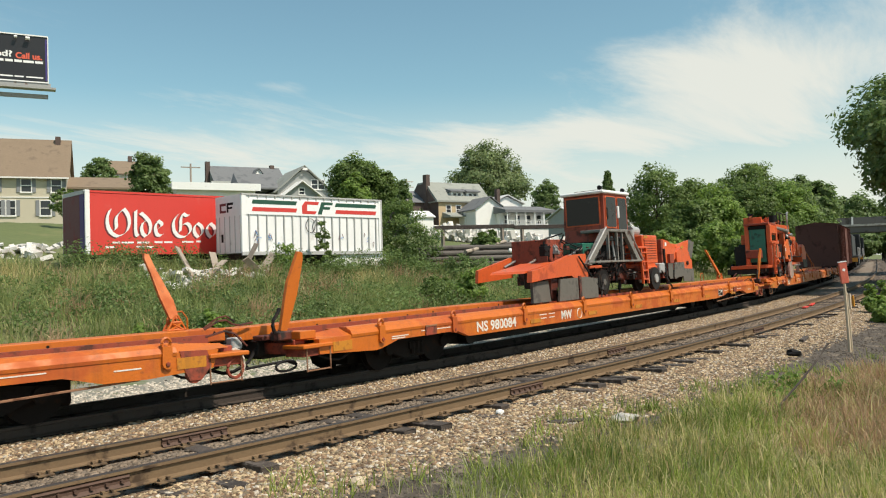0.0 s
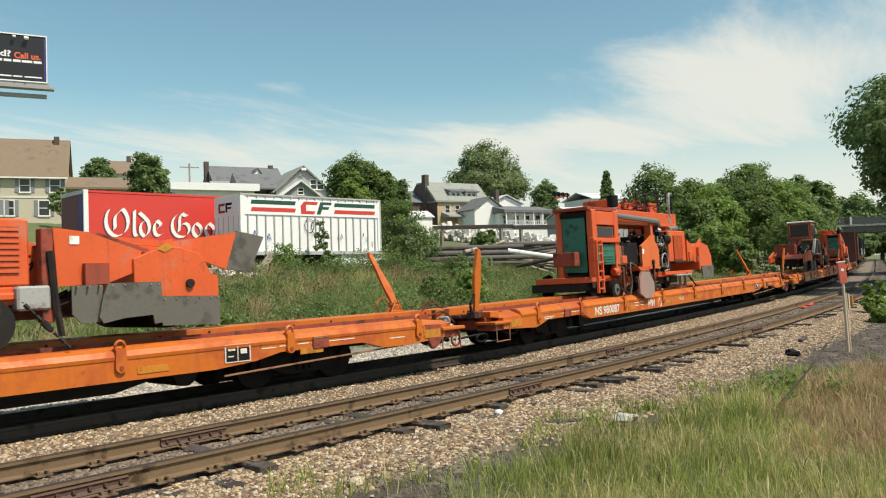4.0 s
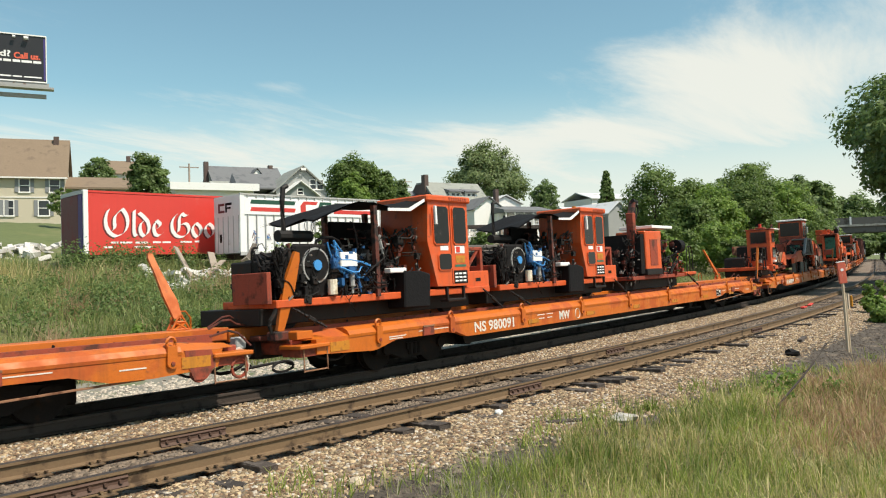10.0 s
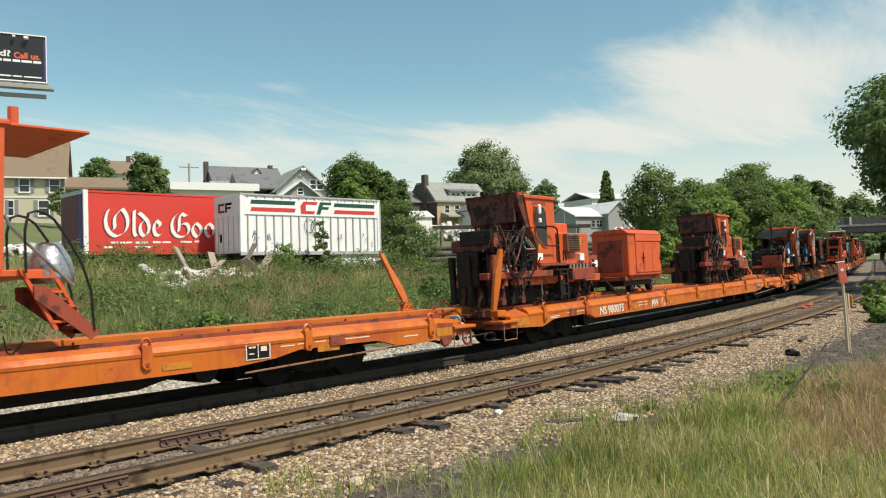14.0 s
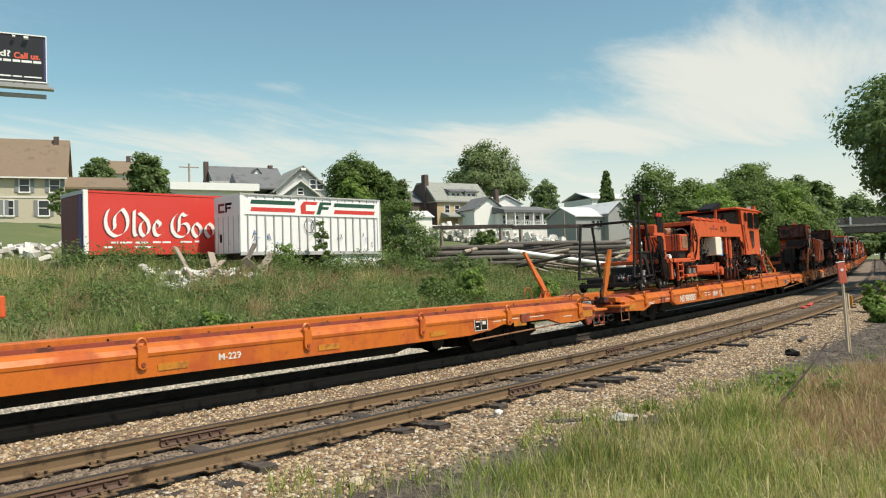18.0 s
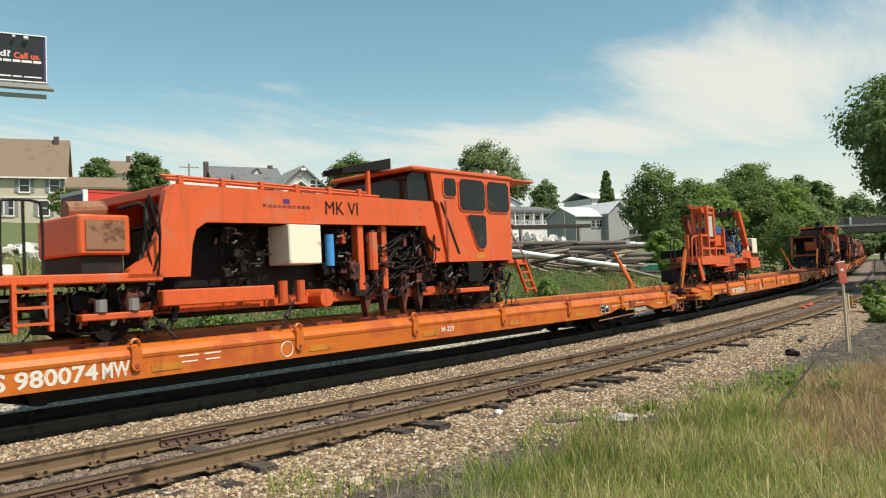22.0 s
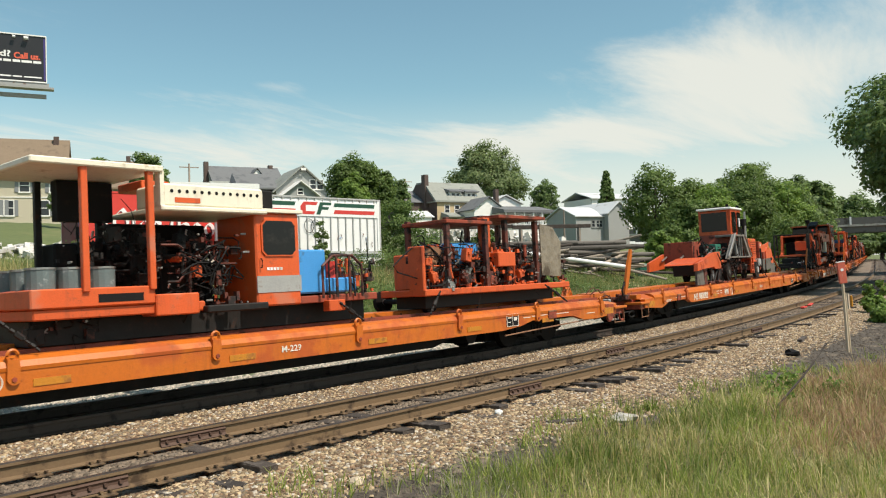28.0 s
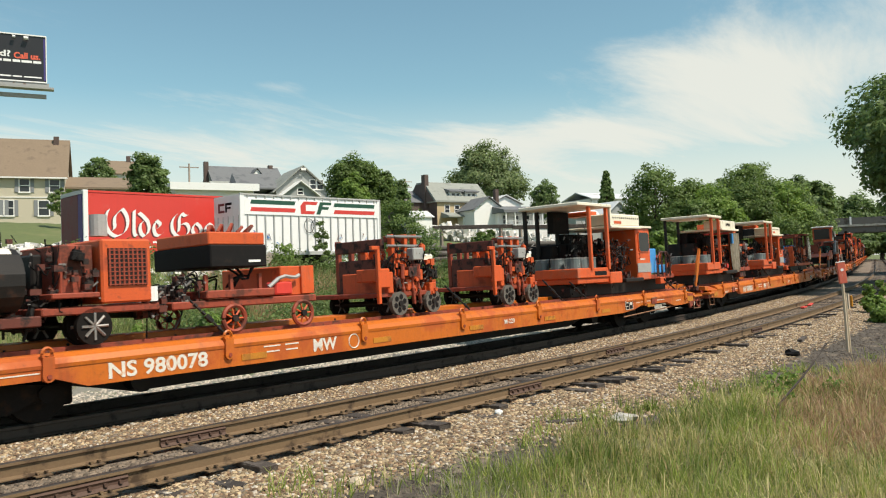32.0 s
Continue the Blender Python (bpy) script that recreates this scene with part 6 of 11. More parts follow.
def rubble(name, label, spots, n, size, mat, seed):
    g = random.Random(seed)
    bm = bmesh.new()
    for _ in range(n):
        cx, cy, sx, sy, zz = g.choice(spots)
        x, y = cx + g.gauss(0, sx), cy + g.gauss(0, sy)
        k = g.uniform(0.5, 1.5)
        w, d, h_ = size[0] * k, size[1] * k * g.uniform(0.6, 1.3), size[2] * k * g.uniform(0.5, 1.5)
        v0 = len(bm.verts)
        box(bm, -w, w, -d, d, -h_, h_)
        bm.verts.ensure_lookup_table()
        m = Matrix.Translation((x, y, gz(x, y) + h_ * 0.6 + g.uniform(0, zz))) @ Euler((g.uniform(-0.5, 0.5), g.uniform(-0.5, 0.5), g.uniform(0, 3))).to_matrix().to_4x4()
        for v in bm.verts[v0:]:
            v.co = m @ v.co
    return tagged(part(name, bm, mat, None), label, "rubble", kind="stuff")


M["palestone"] = paint("pale_stone", (0.62, 0.60, 0.56), 0.85, spots=(0.4, 0.36, 0.32), amount=0.35, scale=1, grain=0.15, spread=0.3, island=True)
rubble("stone_heap", "white and pink stone pieces heaped in the yard", [(73.6 + i * 1.4, 67.3 - i * 1.48, 0.9, 0.9, 1.5) for i in range(8)], 420, (0.24, 0.24, 0.28), M["palestone"], 3)
rubble("concrete_rubble", "broken concrete and board in the weeds", [(19.2, 32.0, 1.1, 0.5, 0.45), (17.5, 32.6, 0.8, 0.5, 0.4), (20.6, 30.8, 0.9, 0.5, 0.4), (16.5, 29.6, 0.4, 0.3, 0.2)], 170, (0.24, 0.09, 0.045), M["palestone"], 4)
rubble("concrete_rubble", "heap of pale rubble beside the lawn", [(15.0, 45.0, 1.6, 0.8, 0.3), (12.5, 46.5, 1.2, 0.8, 0.4)], 90, (0.25, 0.15, 0.10), M["palestone"], 5)
for i, (x, y, tn) in enumerate(((18.6, 31.6, 20), (19.5, 31.9, 70), (17.9, 31.3, 100), (20.2, 31.2, -30), (21.4, 31.0, 200), (20.8, 30.9, 15))):
    tagged(part("board", boxes((0, 1.7, -0.16, 0.16, 0, 0.05)), M["wood"], None, at=pose(x, y, gz(x, y) + 0.2, 10 * i, -30 - 11 * (i % 4), tn)), "grey broken board leaning in the weeds", "board", "broken boards")
tagged(part("water_tank", boxes((-0.8, 0.8, -0.5, 0.5, 0, 1.0), b=0.1), M["green"], None, at=pose(55.8, 29.9, gz(55.8, 29.9), 0, 0, -40)), "green plastic tank beside the bushes", "tank")

# ---- trees and bushes ----
def crown_mesh(name, seed, rx, rz, leaves, size, material, clumps=60, hollow=0.45, lump=0.34, squash=1.0, cone=False):
    """Leaves in uneven clumps round the origin: rx wide, rz high."""
    g = np.random.default_rng(seed)
    i = np.arange(clumps) + 0.5
    up, turn = 1 - 2 * i / clumps, i * 2.39996
    d = np.stack([np.cos(turn) * np.sqrt(1 - up * up), np.sin(turn) * np.sqrt(1 - up * up), up], 1) + g.normal(0, 0.12, (clumps, 3))
    d /= np.linalg.norm(d, axis=1)[:, None]
    bulge = 0.90 + 0.10 * np.sin(d[:, 0] * 4.1 + seed) * np.sin(d[:, 1] * 3.7 + 2 * seed) + 0.08 * np.sin(d[:, 2] * 5 + 3 * seed)
    r = np.where(g.random(clumps) < 0.72, g.uniform(0.74, 0.92, clumps), g.uniform(hollow, 0.75, clumps)) * bulge
    if cone:
        t = g.random(clumps) ** 0.8
        ang = g.uniform(0, 6.283, clumps)
        wide = (1 - t) * g.uniform(0.5, 1.0, clumps)
        c = np.stack([np.cos(ang) * wide * rx, np.sin(ang) * wide * rx, (t * 2 - 1) * rz], 1)
    else:
        c = d * r[:, None] * np.array([rx, rx, rz])
    k = g.integers(0, clumps, leaves)
    rad = (g.uniform(0.6, 1.3, clumps) * lump * min(rx, rz))[k]
    v = g.normal(0, 1, (leaves, 3))
    v /= np.linalg.norm(v, axis=1)[:, None]
    p = c[k] + v * (rad * g.random(leaves) ** 0.4)[:, None] * np.array([1, 1, 0.75 * squash])
    nrm = v * 0.6 + d[k] * 0.5 + g.normal(0, 0.5, (leaves, 3)) + np.array([0, 0, 0.5])
    nrm /= np.linalg.norm(nrm, axis=1)[:, None]
    t = np.cross(nrm, g.normal(0, 1, (leaves, 3)))
    t /= np.linalg.norm(t, axis=1)[:, None]
    b = np.cross(nrm, t)
    s = (size * g.uniform(0.6, 1.4, leaves))[:, None]
    V = np.stack([p - t * s, p + b * s * 0.55, p + t * s, p - b * s * 0.55], 1).reshape(-1, 3)
    F = np.arange(leaves * 4).reshape(-1, 4)
    return array_mesh(name, V, F, 4, material), c


def tree(name, label, x, y, top, width, leaves=3500, size=0.3, mat="leaf", seed=1, low=0.28, cone=False, clumps=60, base=None, lump=0.34):
    """A tree on the ground at x, y whose crown reaches the height top and is that wide."""
    z0 = gz(x, y) - 0.1 if base is None else base
    t = thing(name, label, "tree" if name != "bush" else "bush", at=pose(x, y, z0))
    H = top - z0
    rz, rx = H * (1 - low) / 2, width / 2
    me, c = crown_mesh("crown", seed, rx, rz, int(leaves * (3.6 if leaves > 1900 and name != "bush" else 2.0)), size * (0.60 if leaves > 1900 and name != "bush" else 0.8), M[mat], int(clumps * (1.9 if name != "bush" else 1)), cone=cone, lump=lump * (0.78 if name != "bush" else 1))
    part("crown", me, None, t, at=pose(0, 0, H * low + rz))
    if name != "bush":
        g = random.Random(seed)
        r0 = max(0.08, width * 0.03)
        bm = bmesh.new()
        p, r = Vector((0, 0, -0.3)), r0
        for i in range(5):
            q = p + Vector((g.uniform(-0.15, 0.15), g.uniform(-0.15, 0.15), H * 0.16))
            rod(bm, p, q, r, 8, r * 0.82)
            p, r = q, r * 0.82
        part("trunk", bm, M["bark"], t)
        bm = bmesh.new()
        for i in range(min(14, len(c))):
            e = Vector(c[i * len(c) // 14 % len(c)]) + Vector((0, 0, H * low + rz))
            f = Vector((0, 0, min(e.z * 0.75, H * 0.75) * g.uniform(0.6, 1)))
            mid = f.lerp(e, 0.5) + Vector((0, 0, 0.08 * H * g.uniform(-0.5, 1)))
            rod(bm, f, mid, r0 * 0.4, 5, r0 * 0.25)
            rod(bm, mid, e, r0 * 0.25, 5, r0 * 0.08)
        part("limb", bm, M["bark"], t)
    return t


tree("maple_tree", "big round dark maple behind the houses", 116.0, 95.2, 26.0, 16.4, 9500, 0.40, "maple", 5, 0.13, clumps=150, lump=0.24)
tree("broadleaf_tree", "green tree behind the white trailer", 56.6, 65.0, 15.0, 6.4, 4200, 0.26, "leaf", 6, 0.2, clumps=80)
tree("broadleaf_tree", "green tree with loose crown by the house", 54.4, 62.5, 12.4, 3.6, 2200, 0.26, "leaf_light", 7, 0.2)
tree("broadleaf_tree", "young green tree with loose crown", 59.2, 64.0, 13.6, 4.6, 3400, 0.26, "leaf", 8, 0.2)
tree("broadleaf_tree", "young tree beside the brown house", 65.6, 67.0, 12.9, 3.0, 2400, 0.26, "leaf_dark", 9, 0.2)
tree("broadleaf_tree", "rounded dark tree beside the tan house", 36.0, 70.5, 13.9, 4.2, 3000, 0.24, "leaf_dark", 12, 0.15)
tree("broadleaf_tree", "small dark tree behind a roof", 43.5, 98.0, 18.0, 4.6, 2000, 0.3, "leaf_dark", 13, 0.2)
tree("broadleaf_tree", "dark distant tree behind the white house", 110.1, 77.4, 16.9, 5.4, 2200, 0.34, "leaf_dark", 14, 0.2)
tree("conifer_tree", "dark pointed conifer behind the grey building", 104.2, 62.0, 15.8, 6.0, 3000, 0.34, "leaf_dark", 15, 0.05, cone=True, lump=0.16, clumps=90)
for i, (x, y, tp, w, mt) in enumerate(((87.2, 45.2, 14.2, 9.0, "leaf"), (92.0, 43.0, 12.8, 7.0, "leaf"), (88.0, 38.5, 11.0, 7.5, "leaf_light"), (97.0, 38.0, 12.2, 8.0, "leaf"),
                                       (108.0, 43.0, 16.2, 8.5, "leaf"), (114.0, 43.5, 17.2, 8.0, "leaf"), (119.0, 49.0, 16.0, 8.0, "leaf_dark"), (103.0, 36.0, 12.0, 8.0, "leaf_light"),
                                       (225.0, 74.0, 22.5, 22.0, "leaf"), (235.0, 66.0, 20.0, 22.0, "leaf_dark"), (245.0, 59.0, 17.0, 20.0, "leaf"), (160.0, 51.5, 18.0, 11.0, "leaf_dark"), (134.0, 46.5, 17.0, 10.0, "leaf"), (78.0, 36.5, 8.6, 6.0, "leaf"), (212.0, 68.0, 9.5, 13.0, "leaf_dark"), (217.0, 58.0, 9.0, 13.0, "leaf_dark"), (222.0, 48.0, 9.5, 13.0, "leaf_dark"))):
    tree("broadleaf_tree", "leafy green tree along the railway", x, y, tp, w, 3400 if x < 140 else 4400, 0.30 if x < 140 else 0.8, mt, 30 + i, 0.08, clumps=70)
# the tall tree that overhangs the line
tree("broadleaf_tree", "tall dark tree overhanging the track side", 90.0, 12.5, 19.0, 17.0, 9000, 0.33, "leaf_dark", 61, 0.2, clumps=190, lump=0.17)
tree("broadleaf_tree", "dark tree beside the track", 112.0, 12.0, 17.5, 14.0, 5000, 0.30, "leaf", 63, 0.1, clumps=90, lump=0.22)
tree("broadleaf_tree", "tall tree shading the curve of the line", 50.6, 8.3, 13.2, 11.0, 9500, 0.26, "leaf_dark", 64, 0.30, clumps=110, lump=0.26)
tree("broadleaf_tree", "tree standing beside the line beyond the cinder path", 62.5, 10.6, 16.8, 13.6, 9500, 0.30, "leaf_dark", 65, 0.2, clumps=110, lump=0.26)
# bushes
for i, (x, y, tp, w, n, mt) in enumerate(((32.5, 33.5, 6.6, 3.0, 2600, "leaf"), (33.6, 33.2, 5.0, 3.2, 2200, "leaf_dark"), (25.6, 22.0, 2.05, 1.5, 1500, "leaf_light"), (24.3, 22.8, 1.8, 1.5, 900, "leaf"), (22.5, 30.9, 3.6, 1.2, 500, "leaf_light"),
                                          (25.0, 31.2, 4.75, 0.9, 700, "leaf"), (31.5, 27.5, 2.9, 3.0, 1200, "leaf_dark"), (62.0, 31.0, 4.3, 3.5, 1600, "leaf_light"), (58.0, 30.0, 4.6, 2.5, 1300, "leaf_light"), (66.0, 32.5, 5.6, 5.0, 2200, "leaf"), (72.0, 31.5, 6.0, 5.0, 2200, "leaf_light"), (70.0, 28.5, 4.2, 3.5, 1500, "leaf"),
                                          (90.0, 31.0, 7.2, 7.0, 2400, "leaf"), (105.0, 33.0, 8.5, 8.0, 2600, "leaf"), (29.4, 20.7, 1.7, 1.2, 700, "leaf_light"), (9.2, 18.6, 0.75, 0.8, 500, "leaf_light"), (12.0, 20.0, 1.1, 0.9, 500, "leaf_light"), (40.5, 33.5, 4.6, 2.2, 1200, "leaf"), (28.6, 7.0, 0.35, 0.9, 700, "leaf_light"), (32.6, 8.2, 0.55, 1.1, 700, "leaf_light"), (38.5, 9.2, 0.9, 2.4, 1200, "leaf_light"))):
    tree("bush", "leafy green bush in the long grass", x, y, tp, w, n, 0.09 if x < 40 else 0.2, mt, 80 + i, 0.02, clumps=26)
tree("sapling_tree", "thin young tree on the lawn", 24.0, 60.0, 8.9, 2.2, 700, 0.14, "leaf", 120, 0.3, clumps=16)

# ---- the flat cars, each with its own number ----
first_car = flatcar("orange flatcar with tubular sides and raised bridge arms")
cars = {0: first_car}
for n in (-1, 1, 2, 3, 4, 5, 6, 7, 8, 9, 10, 11):
    cars[n] = copy_thing(first_car, Matrix())
NUMBERS = {0: "980084", 1: "980087", 2: "980080", 3: "980091", 4: "980075", 5: "980085", 6: "980086", 7: "980074", 8: "980082", 9: "980083", 10: "980078"}
# each car stands a little ahead of or behind the even spacing
SLACK = {-1: -0.15, 0: -0.15, 1: -0.19, 2: -0.2, 3: -0.3, 4: -0.2, 5: -0.1, 6: 0.1, 7: 0.14, 8: 0.33, 9: 0.33, 10: 0.48, 11: 0.5}
for n, car in cars.items():
    ride(car, n, SLACK.get(n, 0.0))
    if n in (1, 2, 4):
        for ob in car.children:
            if ob.name.startswith("bridge_arm") and ob.matrix_basis.translation.x < -10:
                ob.matrix_basis = pose(-13.83, -1.38 if n == 4 else -1.1, 1.02, 5, 9 if n == 4 else 1, 0)
    if n in NUMBERS:
        tight = n in (2, 6, 7)
        words("lettering", "NS " + NUMBERS[n], 0.31, car, pose(-8.6 if n == 5 else -8.88 if tight else -8.66, -1.556, 0.565), M["letter"], "white lettering", 0.001, 1.66 if tight else 1.62, 0, 0.008)
        words("lettering", "MW", 0.31, car, pose(-7.16 if tight else -4.86, -1.556, 0.565), M["letter"], "white lettering", 0.001, 0.42 if tight else 0.56, 0, 0.008)
    else:
        words("lettering", "NS", 0.31, car, pose(-8.85, -1.556, 0.565), M["letter"], "white lettering", 0.001, 0.45, 0, 0.008)
    if n in (2, 5, 8, 9, 10, 1, 6, 7):
        words("lettering", {5: "M-229", 6: "M-229", 8: "M-229", 9: "M-229", 10: "M-229", 1: "M-229", 7: "M-229"}.get(n, "M-228"), 0.15, car, pose({1: -2.1, 7: 0.3, 10: 1.05}.get(n, 0.75), -1.556, 0.62), M["letter"], "small stencil", 0.001, 0.42, 0, 0.003)

# ---- track machines on the flat cars: x runs with the train, -y faces the near side, z from the rails ----
M["flap"] = paint("worn_rubber_flap", (0.115, 0.106, 0.09), 0.75, spots=(0.075, 0.07, 0.062), amount=0.45, scale=2.5, grain=0.2)
M["fitting"] = paint("worn_steel_fittings", (0.30, 0.28, 0.26), 0.45, 0.5, spots=(0.10, 0.05, 0.03), amount=0.4, scale=6, grain=0.2)
DECK = 1.03


def pb(t, name, mat, x0, x1, y0, y1, z0, z1, b=0.015, label=""):
    return part(name, boxes((x0, x1, y0, y1, z0, z1), b=b), M[mat], t, label)


def plate(t, name, mat, pts, y0, y1, label=""):
    return part(name, prism(bmesh.new(), pts, y0, y1), M[mat], t, label)


def pipe(t, name, mat, a, b, r, n=10, label=""):
    return part(name, rod(bmesh.new(), a, b, r, n), M[mat], t, label)


def tube(t, name, mat, pts, r, n=6, label=""):
    return part(name, hose(bmesh.new(), pts, r, n), M[mat], t, label)


def hoses(t, x0, x1, y0, y1, z0, z1, n, seed, mat="black", r=0.018, sag=0.3):
    """Separate bundles of slack hydraulic hose inside a space."""
    g = random.Random(seed)
    for k in range(max(1, n // 3)):
        bm = bmesh.new()
        a = Vector((g.uniform(x0, x1), g.uniform(y0, y1), g.uniform(z0 + (z1 - z0) * 0.4, z1)))
        b = Vector((g.uniform(x0, x1), g.uniform(y0, y1), g.uniform(z0, z1)))
        for j in range(3):
            o = Vector((g.gauss(0, 0.05), g.gauss(0, 0.05), g.gauss(0, 0.05)))
            m = (a + b) / 2 + Vector((g.uniform(-0.3, 0.3) * (x1 - x0), g.uniform(-0.1, 0.1), -sag * g.uniform(0.3, 1)))
            m.y = min(max(m.y, y0), y1)
            hose(bm, [a + o, a.lerp(m, 0.5) + o * 1.5 + Vector((0, 0, 0.08)), m + o, b + o * 0.6], r * g.uniform(0.8, 1.3), 5)
        part("hose", bm, M[mat], t)


def engine(t, x0, x1, y0, y1, z0, z1, n, seed, mats=("grease", "dirty", "black", "greysteel")):
    """Machinery packed in a space: blocks, cylinders, pipes and flanges, each a part."""
    g = random.Random(seed)
    lx, ly, lz = x1 - x0, y1 - y0, z1 - z0
    for i in range(3):
        bx = x0 + lx * (0.06 + 0.3 * i)
        pb(t, "engine_block", mats[0], bx, bx + lx * 0.29, y0 + g.uniform(0.30, 0.45) * ly, y1 - 0.1 * ly, z0 + 0.04 * lz, z1 - g.uniform(0.1, 0.35) * lz, 0.03)
    size = min(1.25, max(0.7, max(lx, lz) * 0.8))
    for i in range(n):
        k = g.random()
        m = mats[g.choice((0, 0, 0, 1, 1, 2, 3))]
        c = Vector((g.uniform(x0, x1), y0 + ly * g.random() ** 1.6 * 0.5, g.uniform(z0, z1)))
        s = g.uniform(0.05, 0.13) * size
        if k < 0.35:
            # a valve bank: a body with caps, ports and bolts
            w, d, h = s * g.uniform(0.6, 1.2), s * g.uniform(0.5, 0.9), s * g.uniform(0.5, 1.1)
            bm = boxes((-w, w, -d, d, -h, h), b=0.012)
            for q in range(g.randrange(2, 5)):
                u, v, e = g.uniform(-w, w), g.uniform(-h, h), s * g.uniform(0.15, 0.35)
                rod(bm, (u, -d - e * g.uniform(0.4, 1.2), v), (u, -d, v), e, 7)
            for q in range(2):
                u, e = g.uniform(-w, w), s * g.uniform(0.2, 0.4)
                box(bm, u - e, u + e, -d * 0.8, d * 0.8, h, h + e)
                rod(bm, (u, 0, h + e), (u, 0, h + e * 2.6), e * 0.4, 6)
            p = part("valve_block", bm, M[m], t)
            p.matrix_basis = Matrix.Translation(c) @ Euler((0, g.choice((0, 0, 0, 0.2, -0.2)), 0)).to_matrix().to_4x4()
        elif k < 0.66:
            d = Vector(g.choice(((1, 0, 0), (0, 0, 1), (0, 0, 1), (0.3, 0, 1), (-0.3, 0, 1), (0, 1, 0)))).normalized()
            r = s * g.uniform(0.28, 0.45)
            bm = rod(bmesh.new(), c - d * s * 1.3, c + d * s * 1.3, r, 9)
            rod(bm, c + d * s * 1.0, c + d * s * 1.15, r * 1.3, 9)
            rod(bm, c - d * s * 1.15, c - d * s * 1.0, r * 1.3, 9)
            rod(bm, c - d * s * 2.3, c - d * s * 1.3, r * 0.45, 6)
            part("cylinder", bm, M[m], t)
        else:
            bm = bmesh.new()
            for q in range(3):
                o = Vector((g.gauss(0, 0.03), g.gauss(0, 0.02), g.gauss(0, 0.03)))
                e = c + Vector((g.uniform(-0.35, 0.35) * lx, 0, g.uniform(-0.4, 0.4) * lz))
                e.x, e.z = min(max(e.x, x0), x1), min(max(e.z, z0), z1)
                hose(bm, [c + o, Vector((c.x, c.y, e.z)) + o, e + o], g.uniform(0.010, 0.022), 5)
            part("pipe", bm, M["black" if g.random() < 0.5 else m if m != "greysteel" else "steel"], t)
    # small fittings: clamps, bolts, thin lines and brackets
    for name, m, k in (("fine_pipework", "black", 9), ("clamp", "fitting", 10), ("bracket", mats[1], 9)):
        bm = bmesh.new()
        for i in range(k * max(2, n // 9)):
            c = Vector((g.uniform(x0, x1), y0 + ly * g.random() ** 2.2 * 0.5 - 0.03, g.uniform(z0, z1)))
            s = g.uniform(0.015, 0.05)
            if name == "fine_pipework":
                e = c + Vector((g.gauss(0, 0.10), g.uniform(-0.04, 0.04), g.gauss(0, 0.20)))
                f = e + Vector((g.gauss(0, 0.12), 0, g.gauss(0, 0.12)))
                hose(bm, [c, e, f], g.uniform(0.006, 0.014), 4)
            elif name == "clamp":
                rod(bm, c, c + Vector((g.choice((0, 0, s * 2)), -s, g.choice((0, s * 2)))), s * 0.45, 6)
            else:
                w, h = s * g.uniform(0.5, 1.8), s * g.uniform(0.5, 1.8)
                box(bm, c.x - w, c.x + w, c.y - s, c.y + s, c.z - h, c.z + h)
        tagged(part(name, bm, M[m], t), kind="stuff")


def rail_wheels(t, xs, r=0.28, mat="wheel", spokes=False, z=None):
    z = DECK + r if z is None else z
    for x in xs:
        for sd in (-1, 1):
            y = 0.75 * sd
            bm = bmesh.new()
            rod(bm, (x, y - 0.05, z), (x, y + 0.05, z), r, 20)
            rod(bm, (x, y - 0.07 * sd, z), (x, y - 0.045 * sd, z), r * 1.07, 20)
            w = part("rail_wheel", bm, M[mat], t)
            f = bmesh.new()
            rod(f, (x, y - 0.085, z), (x, y + 0.085, z), r * 0.28, 10)
            if spokes:
                for k in range(6):
                    a = k * math.pi / 3
                    rod(f, (x + 0.2 * r * math.cos(a), y - 0.06, z + 0.2 * r * math.sin(a)), (x + 0.8 * r * math.cos(a), y - 0.06, z + 0.8 * r * math.sin(a)), r * 0.09, 6)
            part("hub", f, M["steel" if not spokes else "greysteel"], w)
        pipe(t, "axle", "grease", (x, -0.78, z), (x, 0.78, z), 0.06)


def ladder(t, x0, x1, y, z0, z1, n=5, mat="machine", lean=0.0):
    for x in (x0, x1):
        part("ladder_rail", prism(bmesh.new(), [(x - 0.03, z1), (x + 0.03, z1), (x + 0.03 + lean, z0), (x - 0.03 + lean, z0)], y - 0.05, y + 0.02), M[mat], t)
    for i in range(n):
        f = (i + 0.5) / n
        z = z0 + (z1 - z0) * f
        d = lean * (1 - f)
        pb(t, "rung", mat, x0 + d, x1 + d, y - 0.06, y + 0.04, z - 0.02, z + 0.02, 0)


def glazed(t, name, mat, outline, y, face=-1, rim=0.035, glass="glassdark"):
    """A window in a wall at y: a raised rim round dark glass; outline in x, z."""
    cx, cz = sum(p[0] for p in outline) / len(outline), sum(p[1] for p in outline) / len(outline)

    def grow(k):
        out = []
        for x, z in outline:
            d = math.hypot(x - cx, z - cz)
            out.append((x + (x - cx) / d * k, z + (z - cz) / d * k))
        return out
    a, b = sorted((y, y + face * 0.025))
    f = part(name, prism(bmesh.new(), grow(rim), a, b), M[mat], t)
    a, b = sorted((y + face * 0.018, y + face * 0.031))
    part("pane", prism(bmesh.new(), outline, a, b), M[glass], f)


def rounded(x0, x1, z0, z1, r=0.07):
    return [(x0 + r, z0), (x1 - r, z0), (x1, z0 + r), (x1, z1 - r), (x1 - r, z1), (x0 + r, z1), (x0, z1 - r), (x0, z0 + r)]


